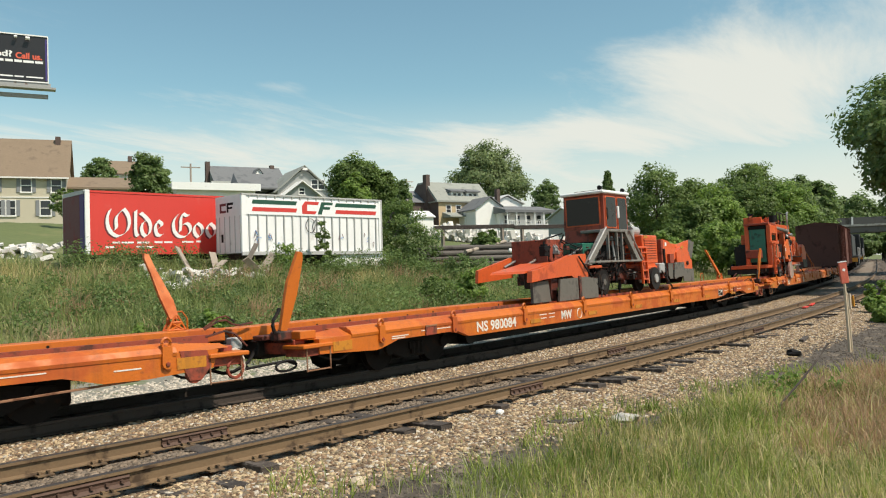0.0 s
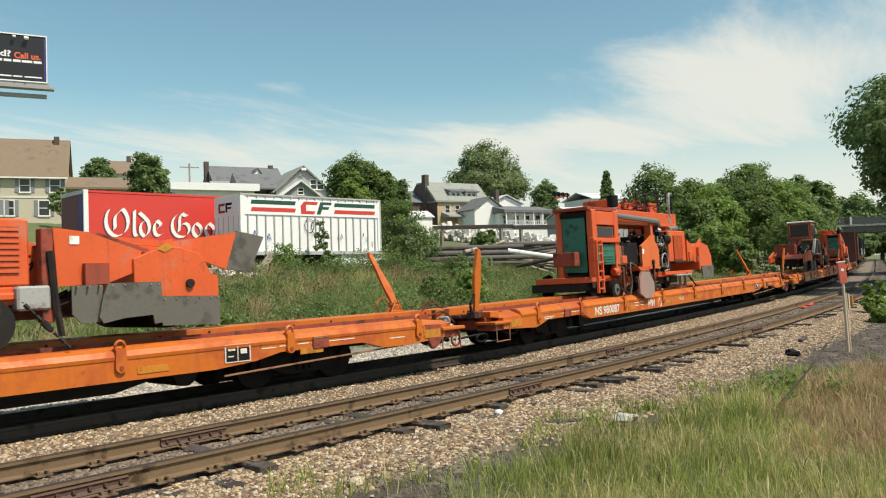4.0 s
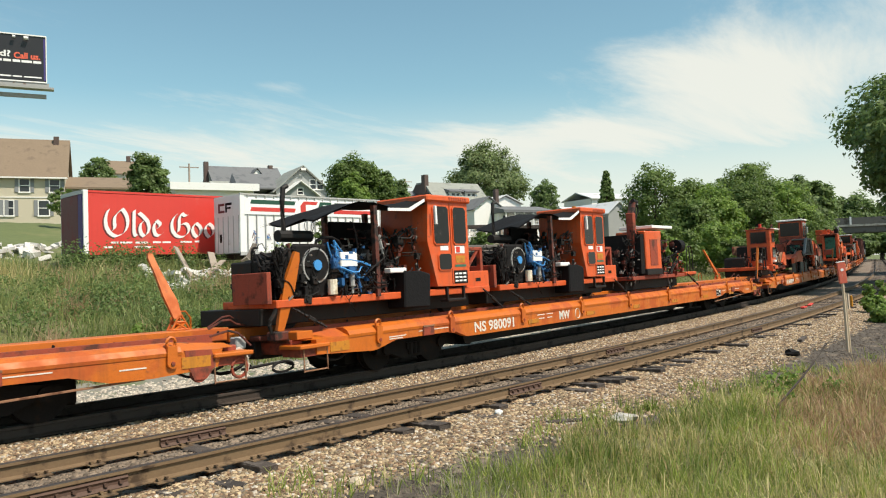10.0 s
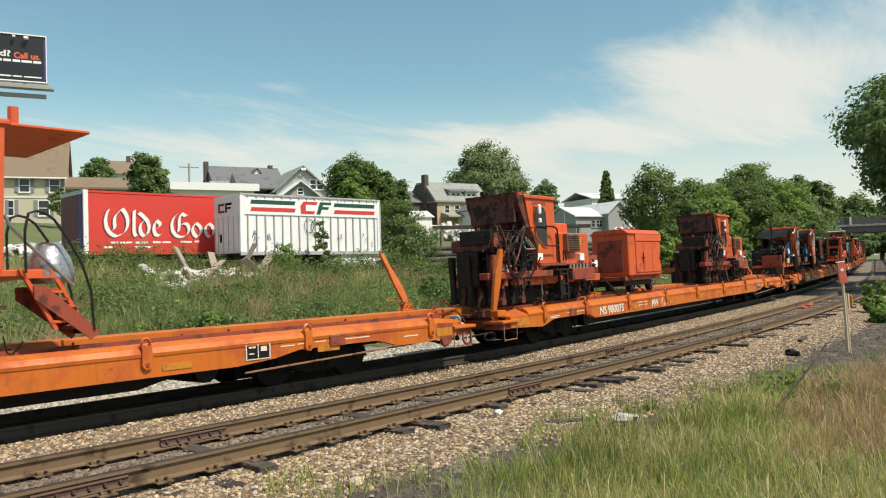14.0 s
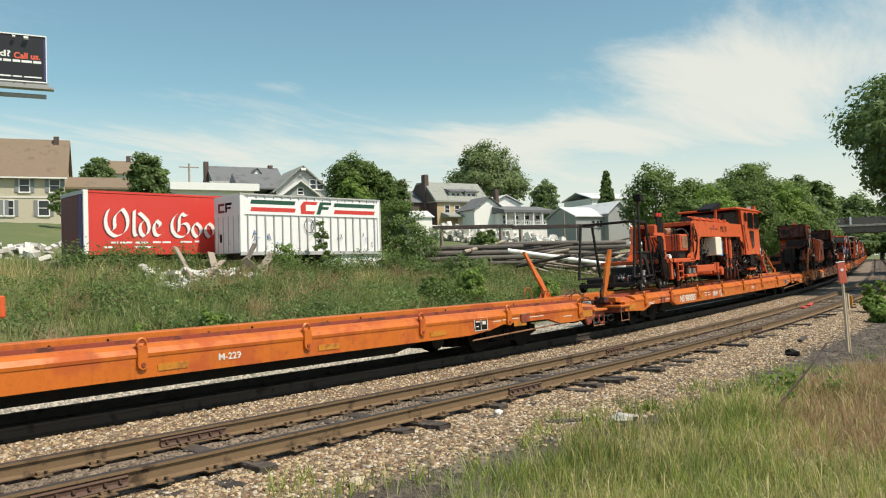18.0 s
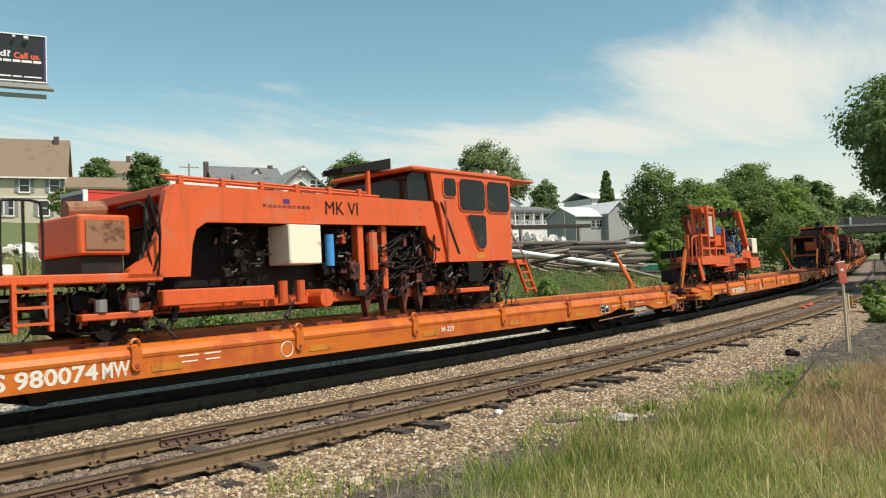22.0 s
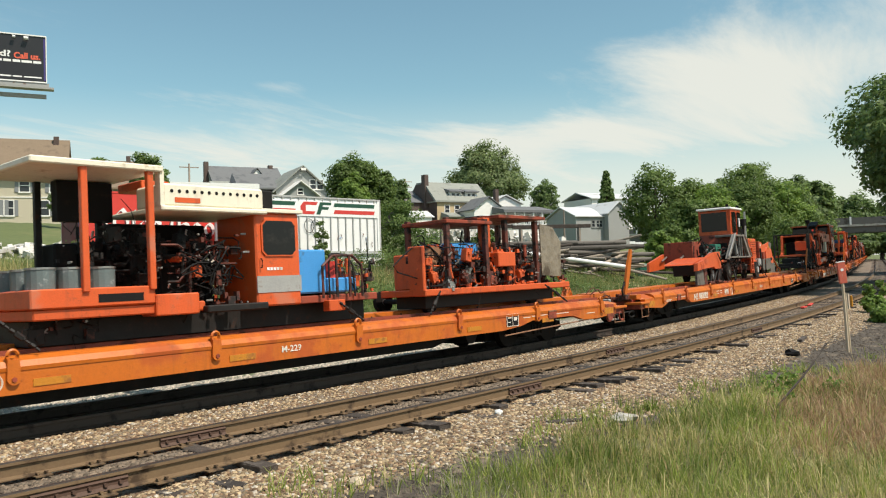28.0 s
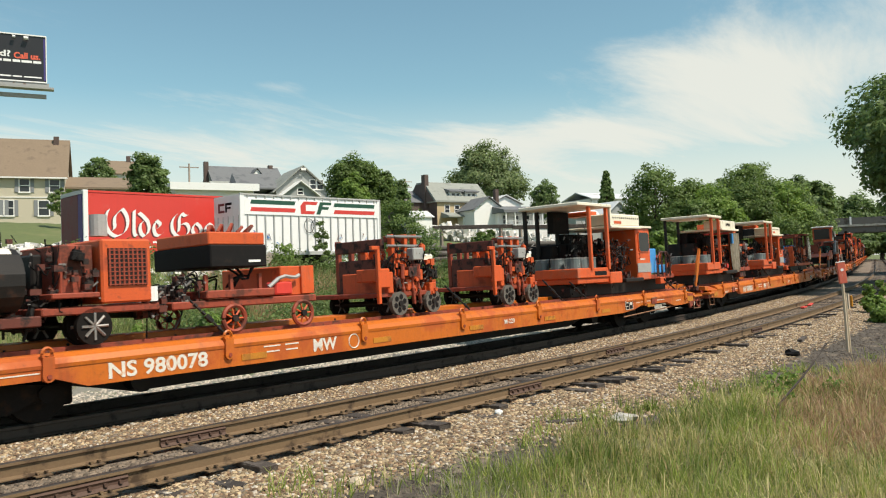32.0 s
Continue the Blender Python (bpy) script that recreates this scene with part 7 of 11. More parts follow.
def glazed_x(t, mat, y0, y1, z0, z1, x, glass="glassdark"):
    """A window in an end wall that faces -x."""
    f = pb(t, "window_frame", mat, x - 0.025, x, y0 - 0.04, y1 + 0.04, z0 - 0.04, z1 + 0.04, 0)
    part("pane", boxes((x - 0.031, x - 0.02, y0, y1, z0, z1)), M[glass], f)


def chain(t, x, z, x2, z2, y=-1.42, mat="grease"):
    """A tie-down chain with its ratchet, from a machine to the side of the car."""
    bm = bmesh.new()
    a, b = Vector((x, y + 0.15, z)), Vector((x2, y - 0.06, z2))
    n = 9
    for i in range(n):
        p, q = a.lerp(b, i / n), a.lerp(b, (i + 0.8) / n)
        rod(bm, p, q, 0.03 if i % 2 else 0.02, 5)
    c = a.lerp(b, 0.45)
    rod(bm, c, a.lerp(b, 0.62), 0.045, 6)
    part("tie_down_chain", bm, M[mat], t, "dark tie-down chain with ratchet")


def railing(t, pts, posts, z0, mat="grease", r=0.022):
    part("handrail", hose(bmesh.new(), pts, r, 6), M[mat], t)
    for x, y, z1 in posts:
        pipe(t, "rail_post", mat, (x, y, z0), (x, y, z1), r, 6)


def lamps(t, xs, y, z, mat="grease"):
    for x in xs:
        bm = rod(bmesh.new(), (x - 0.05, y, z), (x + 0.06, y, z), 0.07, 10, 0.05)
        rod(bm, (x, y, z - 0.12), (x, y, z), 0.02, 5)
        part("work_lamp", bm, M[mat], t)


def machine(name, label, n, x, cat="track machine"):
    t = thing(name, label, cat, "machines on the work train")
    ride(t, n, x)
    return t


# -- ballast regulator with ploughs, cab and broom --
def regulator():
    t = thing("ballast_regulator", "orange ballast regulator with folded ploughs, tall cab and broom box", "track machine", "machines on the work train")
    pb(t, "main_frame", "dirty", -3.2, 4.4, -0.9, 0.9, 1.45, 1.72)
    rail_wheels(t, (-2.0, 1.7), 0.36, "wheel")
    # cab with sloped nose
    part("cab", prism(bmesh.new(), [(-1.62, 3.05), (0.06, 2.85), (0.08, 4.12), (-1.55, 4.12)], -1.05, 0.32), M["machine"], t)
    pb(t, "roof", "white", -1.7, 0.18, -1.12, 0.38, 4.12, 4.22, 0.03, "white cab roof with lamps")
    pb(t, "roof_vent", "black", -1.3, -0.3, -0.8, 0.1, 4.22, 4.28, 0.03)
    lamps(t, (-1.55, 0.05), -0.95, 4.3, "black")
    glazed_x(t, "machine", -0.9, 0.2, 3.2, 4.02, -1.59)
    glazed(t, "window_frame", "machine", rounded(-1.46, -0.8, 3.1, 4.02, 0.05), -1.05)
    glazed(t, "cab_door", "machine", rounded(-0.66, -0.05, 3.0, 4.02, 0.05), -1.05)
    pb(t, "mirror", "white", -1.1, -1.02, -1.3, -1.24, 3.35, 3.72)
    plate(t, "cab_base", "dull", [(-1.75, 2.55), (0.0, 2.55), (0.06, 2.85), (-1.62, 3.05)], -1.0, 0.28)
    # stand under the cab
    plate(t, "walkway_leg", "walkgrey", [(-2.95, 1.98), (-2.72, 1.94), (-1.5, 2.9), (-1.62, 3.02), (-1.8, 2.98)], -1.34, -1.22, "grey folded walkway plate")
    plate(t, "walkway_leg", "walkgrey", [(-0.42, 2.94), (-0.15, 2.94), (0.72, 2.02), (0.5, 1.98)], -1.34, -1.22, "grey folded walkway plate")
    for a, b in (((-2.92, 2.08), (-1.72, 3.04)), ((-0.12, 2.98), (0.78, 2.06))):
        pipe(t, "guard_rail", "steel", (a[0], -1.36, a[1]), (b[0], -1.36, b[1]), 0.028)
    pb(t, "walkway", "walkgrey", -1.7, -0.1, -1.34, -0.5, 2.92, 3.0, 0.01)
    pb(t, "walkway_bar", "walkgrey", -2.9, 0.75, -1.36, -1.28, 2.0, 2.06, 0.01)
    pb(t, "platform_edge", "grease", -1.25, 0.5, -1.2, 0.4, 2.66, 2.74)
    for x in (-1.45, -0.85, -0.5):
        pb(t, "walkway_post", "walkgrey", x - 0.03, x + 0.03, -1.3, -1.22, 2.04, 2.92, 0)
    # a plain black box gives the shadow under the cab
    pb(t, "cab_shadow_box", "black", -1.6, 0.5, -0.9, 0.6, 1.75, 2.66, 0.02, "black box for the shadow under the cab")
    for x in (-0.9, -0.35, 0.35):
        pipe(t, "prop", "greysteel", (x, -1.2, 2.05), (x + 0.05, -1.1, 2.8), 0.035)
    engine(t, -2.4, 0.6, -1.15, 0.9, 1.3, 2.6, 34, 5)
    hoses(t, -1.8, 0.6, -1.25, -0.8, 1.2, 2.5, 15, 6)
    # tool frame and near plough
    pb(t, "tank", "green", -3.25, -2.5, -0.95, -0.1, 1.98, 2.6)
    pb(t, "guard_panel", "dull", -4.2, -3.1, -0.3, 0.9, 1.9, 2.75)
    plate(t, "plough_wing", "machine", [(-6.6, 1.56), (-6.55, 1.85), (-5.9, 1.93), (-4.5, 2.24), (-3.6, 2.28), (-3.5, 1.6), (-4.3, 1.6), (-4.5, 1.68), (-5.9, 1.62)], -1.2, -1.05, "orange plough wing, folded")
    plate(t, "plough_wing", "machine", [(-6.0, 1.6), (-5.95, 1.95), (-4.2, 2.3), (-4.2, 1.7)], 0.9, 1.0)
    plate(t, "plough_top", "bright", [(-6.6, 1.80), (-5.2, 1.93), (-5.0, 2.08), (-6.5, 1.86)], -1.0, 0.1)
    plate(t, "plough_blade", "flap", [(-6.4, 1.02), (-6.4, 1.55), (-5.6, 1.58), (-5.5, 1.02)], -1.1, -1.02)
    for x0, x1 in ((-4.75, -4.5), (-4.45, -4.7), (-4.3, -3.7), (-3.75, -3.55)):
        pipe(t, "blade_strut", "grease", (x0, -1.1, 1.08), (x1, -1.1, 1.62), 0.035)
    for x in (-4.6, -3.5):
        pb(t, "skid", "dirty", x - 0.3, x + 0.3, -1.15, -0.95, 1.02, 1.12)
    w = pipe(t, "guide_wheel", "wheel", (-2.62, -1.25, 1.43), (-2.62, -1.1, 1.43), 0.37, 22, "worn black guide wheel")
    part("tyre_face", rod(bmesh.new(), (-2.62, -1.262, 1.43), (-2.62, -1.25, 1.43), 0.25, 18), M["grease"], w)
    part("hub", rod(bmesh.new(), (-2.62, -1.28, 1.43), (-2.62, -1.26, 1.43), 0.09, 12), M["flap"], w)
    pb(t, "rack_bar", "machine", -3.3, -2.5, -1.15, -1.05, 1.84, 1.93, 0.01)
    tube(t, "hanging_chain", "grease", [(-4.1, -1.25, 2.2), (-3.6, -1.3, 1.7), (-2.9, -1.4, 1.05)], 0.025)
    pb(t, "blade_bracket", "dirty", -5.45, -5.1, -1.1, -0.9, 1.02, 1.62)
    pb(t, "blade_bracket", "dirty", -3.55, -3.4, -1.1, -0.9, 1.02, 1.8)
    for y in (-0.9, 0.1, 0.8):
        pipe(t, "hydraulic_ram", "steel", (-4.8, y, 2.0), (-3.1, y, 2.5), 0.04)
    pb(t, "cross_beam", "dirty", -3.6, -3.2, -1.1, 1.1, 1.7, 2.0)
    engine(t, -4.2, -2.6, -1.1, 0.8, 1.3, 2.5, 18, 8)
    hoses(t, -4.6, -2.2, -1.2, 0.6, 1.6, 2.9, 12, 9)
    # engine hood, ladder and broom
    pb(t, "engine_hood", "bright", 1.32, 2.5, -1.15, 0.5, 1.92, 2.86, 0.03, "orange engine hood")
    g = pb(t, "grille", "dull", 1.42, 2.36, -1.165, -1.15, 2.1, 2.74, 0, "pierced engine grille")
    for i in range(8):
        part("grille_bar", boxes((1.42, 2.36, -1.18, -1.165, 2.11 + i * 0.082, 2.155 + i * 0.082)), M["bright"], g)
    pb(t, "warning_plate", "yellow", 1.42, 1.72, -1.16, -1.15, 2.76, 2.85, 0)
    pb(t, "lower_panel", "bright", 1.4, 2.3, -1.14, -0.9, 1.66, 1.92, 0.02)
    pipe(t, "silencer", "greysteel", (1.35, -0.7, 3.02), (1.85, -0.7, 3.02), 0.16, 14, "grey silencer")
    pipe(t, "air_cleaner", "greysteel", (0.95, -0.9, 2.6), (0.95, -0.9, 3.05), 0.13)
    pipe(t, "exhaust", "steel", (1.55, -0.3, 2.9), (1.55, -0.3, 3.6), 0.05)
    pb(t, "ladder_top", "bright", 0.55, 1.3, -1.3, -0.8, 2.42, 2.48, 0.01)
    ladder(t, 0.85, 1.25, -1.25, 1.28, 2.42, 4, "bright", 0.08)
    for i in range(4):
        pb(t, "ladder_tread", "dull", 0.9, 1.28, -1.22, -1.0, 1.42 + i * 0.27, 1.6 + i * 0.27, 0)
    w = part("side_wheel", rod(bmesh.new(), (1.88, -1.3, 1.42), (1.88, -1.15, 1.42), 0.37, 22), M["grease"], t, "worn guide wheel")
    part("hub", rod(bmesh.new(), (1.88, -1.34, 1.42), (1.88, -1.3, 1.42), 0.14, 12), M["greysteel"], w)
    pb(t, "wheel_arch", "bright", 1.42, 2.36, -1.2, -1.0, 1.72, 1.84, 0.03)
    pb(t, "control_box", "greysteel", 2.28, 2.72, -1.3, -1.05, 1.58, 1.92, 0.03, "grey control box")
    pb(t, "arm_post", "dull", 2.62, 2.78, -1.25, -1.05, 1.4, 2.72, 0.01)
    tube(t, "ram", "grease", [(2.72, -1.28, 2.4), (2.78, -1.28, 1.7), (2.85, -1.3, 1.2)], 0.05)
    pb(t, "sticker", "white", 3.02, 3.16, -1.212, -1.2, 2.5, 2.62, 0)
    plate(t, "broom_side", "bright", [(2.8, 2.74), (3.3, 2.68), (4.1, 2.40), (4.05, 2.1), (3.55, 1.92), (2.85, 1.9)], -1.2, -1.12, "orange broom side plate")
    # the same plate on the far side, in the darker orange
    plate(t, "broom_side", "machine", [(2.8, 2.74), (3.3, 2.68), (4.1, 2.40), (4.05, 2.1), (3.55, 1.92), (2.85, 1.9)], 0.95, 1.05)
    part("broom_hood", prism(bmesh.new(), [(3.95, 1.66), (3.95, 2.28), (4.25, 2.4), (4.7, 2.46), (5.05, 2.36), (5.2, 2.14), (5.24, 2.02), (5.38, 2.0), (5.38, 1.64), (4.3, 1.66)], -1.25, 1.1, 0.01), M["bright"], t, "orange broom hood")
    part("hood_top", prism(bmesh.new(), [(3.3, 2.62), (4.1, 2.38), (4.3, 2.42), (3.5, 2.68)], -1.1, 1.0), M["dull"], t)
    plate(t, "side_box", "dull", [(3.2, 2.22), (3.55, 2.22), (3.55, 1.92), (3.2, 1.9)], -1.3, -1.2)
    plate(t, "rubber_flap", "flap", [(3.0, 1.9), (3.45, 1.9), (3.4, 1.36), (3.12, 1.36), (3.0, 1.5)], -1.3, -1.27, "grey rubber flap")
    plate(t, "rubber_flap", "flap", [(3.5, 1.92), (4.32, 1.92), (4.36, 1.30), (4.2, 1.28), (4.18, 1.42), (3.75, 1.40), (3.42, 1.34), (3.36, 1.44), (3.42, 1.72)], -1.36, -1.33, "grey rubber flap")
    bm = bmesh.new()
    for x in (3.06, 3.22, 3.38, 3.56, 3.75, 3.95, 4.15, 4.28):
        rod(bm, (x, -1.375, 1.885), (x, -1.34 if x > 3.45 else -1.28, 1.885), 0.014, 5)
    for x in (4.4, 4.6, 4.8, 5.0, 5.2, 5.32):
        rod(bm, (x, -1.315, 1.645), (x, -1.28, 1.645), 0.014, 5)
    part("bolt_row", bm, M["steel"], t)
    plate(t, "rubber_flap", "flap", [(4.32, 1.7), (5.36, 1.66), (5.36, 1.2), (4.36, 1.24)], -1.3, -1.27, "grey rubber flap")
    pipe(t, "flap_bolt", "grease", (4.86, -1.3, 1.88), (4.86, -1.24, 1.88), 0.07)
    plate(t, "broom_wing", "bright", [(3.3, 2.66), (4.8, 2.58), (5.95, 2.74), (5.72, 2.1), (5.2, 2.28), (4.7, 2.48), (3.4, 2.56)], -0.95, -0.9, "orange broom wing")
    plate(t, "broom_wing", "bright", [(4.4, 2.5), (5.6, 2.74), (5.72, 2.1), (5.2, 2.28)], 0.6, 0.65)
    plate(t, "wing_end", "flap", [(5.95, 2.76), (6.2, 2.72), (6.5, 2.66), (6.2, 2.06), (5.72, 2.1)], -0.95, -0.9, "grey rubber wing end")
    plate(t, "worn_patch", "yellow", [(4.3, 2.44), (4.5, 2.52), (4.62, 2.46), (4.45, 2.38)], -1.262, -1.25)
    part("broom", rod(bmesh.new(), (4.6, -1.05, 1.55), (4.6, 1.05, 1.55), 0.36, 16), M["black"], t)
    pb(t, "rear_frame", "dirty", 2.3, 4.2, -0.8, 0.8, 1.5, 1.8)
    hoses(t, 2.2, 3.2, -1.15, -0.8, 1.3, 2.5, 9, 12)
    chain(t, 2.3, 1.75, 2.9, 1.02)
    chain(t, -1.9, 1.5, -2.5, 1.02)
    for ob in t.children:
        if ob.name.split(".")[0] in ("cab", "roof", "roof_vent", "work_lamp", "window_frame", "cab_door", "mirror", "cab_base"):
            ob.matrix_basis = pose(0.42, 0, 0) @ ob.matrix_basis
    return t


M["walkgrey"] = paint("grey_walkway_steel", (0.21, 0.195, 0.175), 0.6, 0.2, spots=(0.09, 0.06, 0.045), amount=0.45, scale=3, grain=0.25, streak=0.5)
reg_a = regulator()
ride(reg_a, 2, 1.80)
reg_b = copy_thing(reg_a, Matrix())
ride(tagged(reg_b, "orange ballast regulator with ploughs and white-roofed cab on a flatcar"), 0, 0.0)
reg_c = copy_thing(reg_a, Matrix())
for reg in (reg_a, reg_b):
    for ob in reg.children:
        x = [v.co.x for v in ob.data.vertices]
        if max(x) < -2.2:
            ob.matrix_basis = pose(0.8, 0, 0)
        if ob.name.split(".")[0] in ("cab", "cab_base"):
            ob.material_slots[0].link = "OBJECT"
            ob.material_slots[0].material = M["dull"]
    part("plough_blade", prism(bmesh.new(), [(-4.7, 1.02), (-4.6, 1.6), (-3.1, 1.62), (-2.45, 1.55), (-2.45, 1.02)], -1.36, -1.3), M["flap"], reg, "wide grey plough blade")
    part("blade_rib", prism(bmesh.new(), [(-3.62, 1.02), (-3.62, 1.66), (-3.5, 1.66), (-3.5, 1.02)], -1.40, -1.36), M["dirty"], reg)
for nm, ob in (("air_cleaner", rod(rod(bmesh.new(), (1.24, -0.95, 2.9), (1.24, -0.95, 3.5), 0.05), (1.24, -0.95, 3.46), (1.24, -0.95, 3.76), 0.15, 16)), ("exhaust_pipe", rod(bmesh.new(), (1.6, -0.95, 2.85), (1.62, -0.95, 4.12), 0.05, 10)), ("black_post", rod(bmesh.new(), (0.72, -0.95, 2.4), (0.72, -0.95, 3.3), 0.10, 10))):
    part(nm, ob, M["steel"] if nm == "exhaust_pipe" else M["black"], reg_c)
ride(tagged(reg_c, "orange ballast regulator with a dark glazed cab and folded walkway"), 8, 0.0)


# -- long orange ballast machine with a silver exhaust pipe --
M["steelred"] = paint("faded_pink_plate", (0.30, 0.215, 0.18), 0.6, spots=(0.35, 0.185, 0.15), amount=0.45, scale=1.1, grain=0.16, streak=0.4, soil=(0.22, 0.15, 0.12))
M["fadedorange"] = paint("sun_faded_orange", (0.64, 0.13, 0.025), 0.5, spots=(0.50, 0.18, 0.075), amount=0.36, scale=0.9, grain=0.16, streak=0.3, soil=(0.2, 0.09, 0.05))


def long_regulator(name="ballast_machine"):
    t = thing(name, "long orange ballast machine with silver exhaust pipe and green cab panels", "track machine", "machines on the work train")
    pb(t, "main_frame", "machine", -8.3, 0.2, -1.05, 0.6, 1.45, 1.62)
    pb(t, "under_frame", "grease", -8.2, -0.3, -0.8, 0.8, 1.2, 1.45)
    rail_wheels(t, (-7.3, -1.6), 0.34, "wheel")
    # cab end
    for x, y in ((-8.0, -1.2), (-6.5, -1.2), (-8.0, -0.2), (-6.5, -0.2)):
        pb(t, "cab_post", "bright", x - 0.16, x + 0.12, y - 0.1, y + 0.1, 1.6, 3.56, 0.02)
    pb(t, "side_panel", "bright", -7.85, -6.4, -1.28, -1.2, 3.12, 3.52)
    glazed(t, "window_frame", "machine", rounded(-7.8, -6.75, 2.78, 3.06, 0.04), -1.24)
    pb(t, "ledge", "bright", -8.25, -6.42, -1.36, -1.2, 2.6, 2.74)
    pb(t, "green_panel", "green", -7.78, -6.66, -1.26, -1.2, 1.95, 2.55, 0.01, "green side panel")
    for z in (2.02, 2.10, 2.18):
        pb(t, "louvre", "green", -7.7, -6.74, -1.285, -1.26, z, z + 0.035, 0.005)
    pb(t, "panel_rail", "green", -7.78, -6.66, -1.275, -1.26, 2.36, 2.40, 0.005)
    pb(t, "end_panel", "green", -8.16, -8.1, -1.05, -0.32, 1.75, 3.35, 0.01, "green end door")
    pb(t, "end_rim", "black", -8.2, -8.15, -1.1, -0.28, 3.35, 3.5, 0)
    pb(t, "roof", "dull", -8.3, -6.35, -1.25, -0.1, 3.54, 3.64)
    # solid black block stands for the unlit inside of the cab
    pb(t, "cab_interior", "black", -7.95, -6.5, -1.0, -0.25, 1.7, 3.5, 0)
    ladder(t, -8.25, -7.92, -1.4, 1.15, 2.65, 6, "bright")
    pb(t, "end_box", "dull", -8.6, -8.3, -0.9, -0.2, 1.95, 2.35)
    part("lamp_bar", hose(bmesh.new(), [(-8.9, -0.5, 3.9), (-8.0, -0.5, 4.05)], 0.03), M["dull"], t)
    lamps(t, (-8.8, -8.55, -8.3, -8.05), -0.5, 4.05)
    # spine, pipe and silencer
    pb(t, "spine_beam", "machine", -6.85, -0.75, -0.95, 0.1, 3.28, 3.68, 0.02)
    pb(t, "spine_flange", "bright", -6.85, -0.75, -1.02, 0.15, 3.2, 3.3, 0.01)
    tube(t, "exhaust_pipe", "steel", [(-6.25, -1.12, 3.7), (-6.25, -1.12, 3.5), (-6.05, -1.12, 3.44), (-2.9, -1.12, 3.36), (-2.66, -1.12, 3.3), (-2.66, -1.12, 3.0)], 0.09, 12, "silver exhaust pipe")
    pipe(t, "silencer", "black", (-6.25, -1.1, 3.72), (-6.25, -1.1, 4.06), 0.17, 16, "black round air cleaner")
    # conveyor trough, side plate and hanging hexagon
    plate(t, "trough", "black", [(-6.08, 1.92), (-6.08, 2.45), (-4.87, 2.62), (-4.87, 1.9)], -1.22, 0.9, "dark conveyor trough")
    plate(t, "side_plate", "fadedorange", [(-5.09, 1.75), (-5.09, 2.5), (-4.79, 2.6), (-4.13, 2.86), (-3.95, 2.86), (-3.95, 2.62), (-3.84, 2.6), (-3.65, 2.37), (-3.65, 1.75)], -1.36, -1.28, "faded orange stepped side plate")
    pb(t, "warning_label", "white", -5.06, -4.94, -1.37, -1.36, 2.24, 2.40, 0)
    part("star_knob", rod(rod(bmesh.new(), (-4.25, -1.42, 1.97), (-4.25, -1.36, 1.97), 0.08, 8), (-4.25, -1.40, 1.95), (-4.25, -1.38, 1.72), 0.03, 6), M["grease"], t, "greasy black clamp knob")
    plate(t, "hanging_plate", "steelred", [(-5.72, 1.69), (-5.11, 1.67), (-4.92, 1.47), (-4.76, 1.32), (-4.76, 1.03), (-4.97, 0.91), (-5.17, 0.85), (-5.5, 0.85), (-5.91, 1.03), (-5.9, 1.26), (-5.87, 1.45)], -1.68, -1.62, "faded pink-grey hanging plate")
    plate(t, "plate_flange", "machine", [(-5.95, 1.84), (-5.08, 1.82), (-5.06, 1.70), (-5.72, 1.71)], -1.66, -1.30, "bent orange flange")
    tube(t, "slack_hose", "flap", [(-6.25, -1.5, 1.0), (-6.1, -1.52, 1.35), (-6.15, -1.5, 1.75), (-6.0, -1.45, 1.98), (-5.75, -1.42, 1.95), (-5.5, -1.42, 1.86)], 0.022)
    for x in (-6.3, -6.12):
        pb(t, "rust_post", "rustplate" if x < -6.2 else "dirty", x - 0.07, x + 0.05, -1.3, -1.15, 1.05, 2.5, 0.015)
    pb(t, "rust_bracket", "machine", -6.3, -5.95, -1.34, -1.2, 1.95, 2.2, 0.02)
    w = pipe(t, "guide_wheel", "black", (-7.05, -1.42, 1.2), (-7.05, -1.30, 1.2), 0.28, 20, "black rubber guide wheel")
    part("wheel_disc", rod(bmesh.new(), (-7.05, -1.44, 1.2), (-7.05, -1.41, 1.2), 0.17, 14), M["flap"], w)
    pipe(t, "axle_cap", "grease", (-7.05, -1.48, 1.2), (-7.05, -1.40, 1.2), 0.05, 8)
    pipe(t, "orange_motor", "machine", (-6.95, -1.3, 1.72), (-6.7, -1.3, 1.75), 0.1, 10)
    pb(t, "hinge", "grease", -5.5, -5.35, -1.62, -1.3, 1.55, 1.75)
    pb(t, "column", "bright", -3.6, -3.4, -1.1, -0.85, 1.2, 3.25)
    # far column in the darker orange
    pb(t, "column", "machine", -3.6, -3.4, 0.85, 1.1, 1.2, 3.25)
    engine(t, -6.9, -3.8, -0.9, 0.9, 1.25, 3.1, 26, 21)
    engine(t, -6.6, -3.7, -1.3, -0.5, 1.05, 1.9, 26, 25, ("dirty", "grease", "dirty", "machine"))
    for x in (-6.3, -4.55, -4.1):
        pb(t, "frame_post", "dirty", x - 0.06, x + 0.06, -1.36, -1.24, 1.05, 1.85, 0.01)
    tube(t, "frame_brace", "dirty", [(-6.3, -1.3, 1.1), (-5.4, -1.3, 1.75), (-4.5, -1.3, 1.1)], 0.04)
    engine(t, -3.35, -2.35, -1.15, 0.8, 1.6, 3.1, 30, 22, ("black", "grease", "greysteel", "steel"))
    hoses(t, -3.3, -2.4, -1.22, -0.9, 1.6, 2.9, 18, 23, "fitting", 0.012)
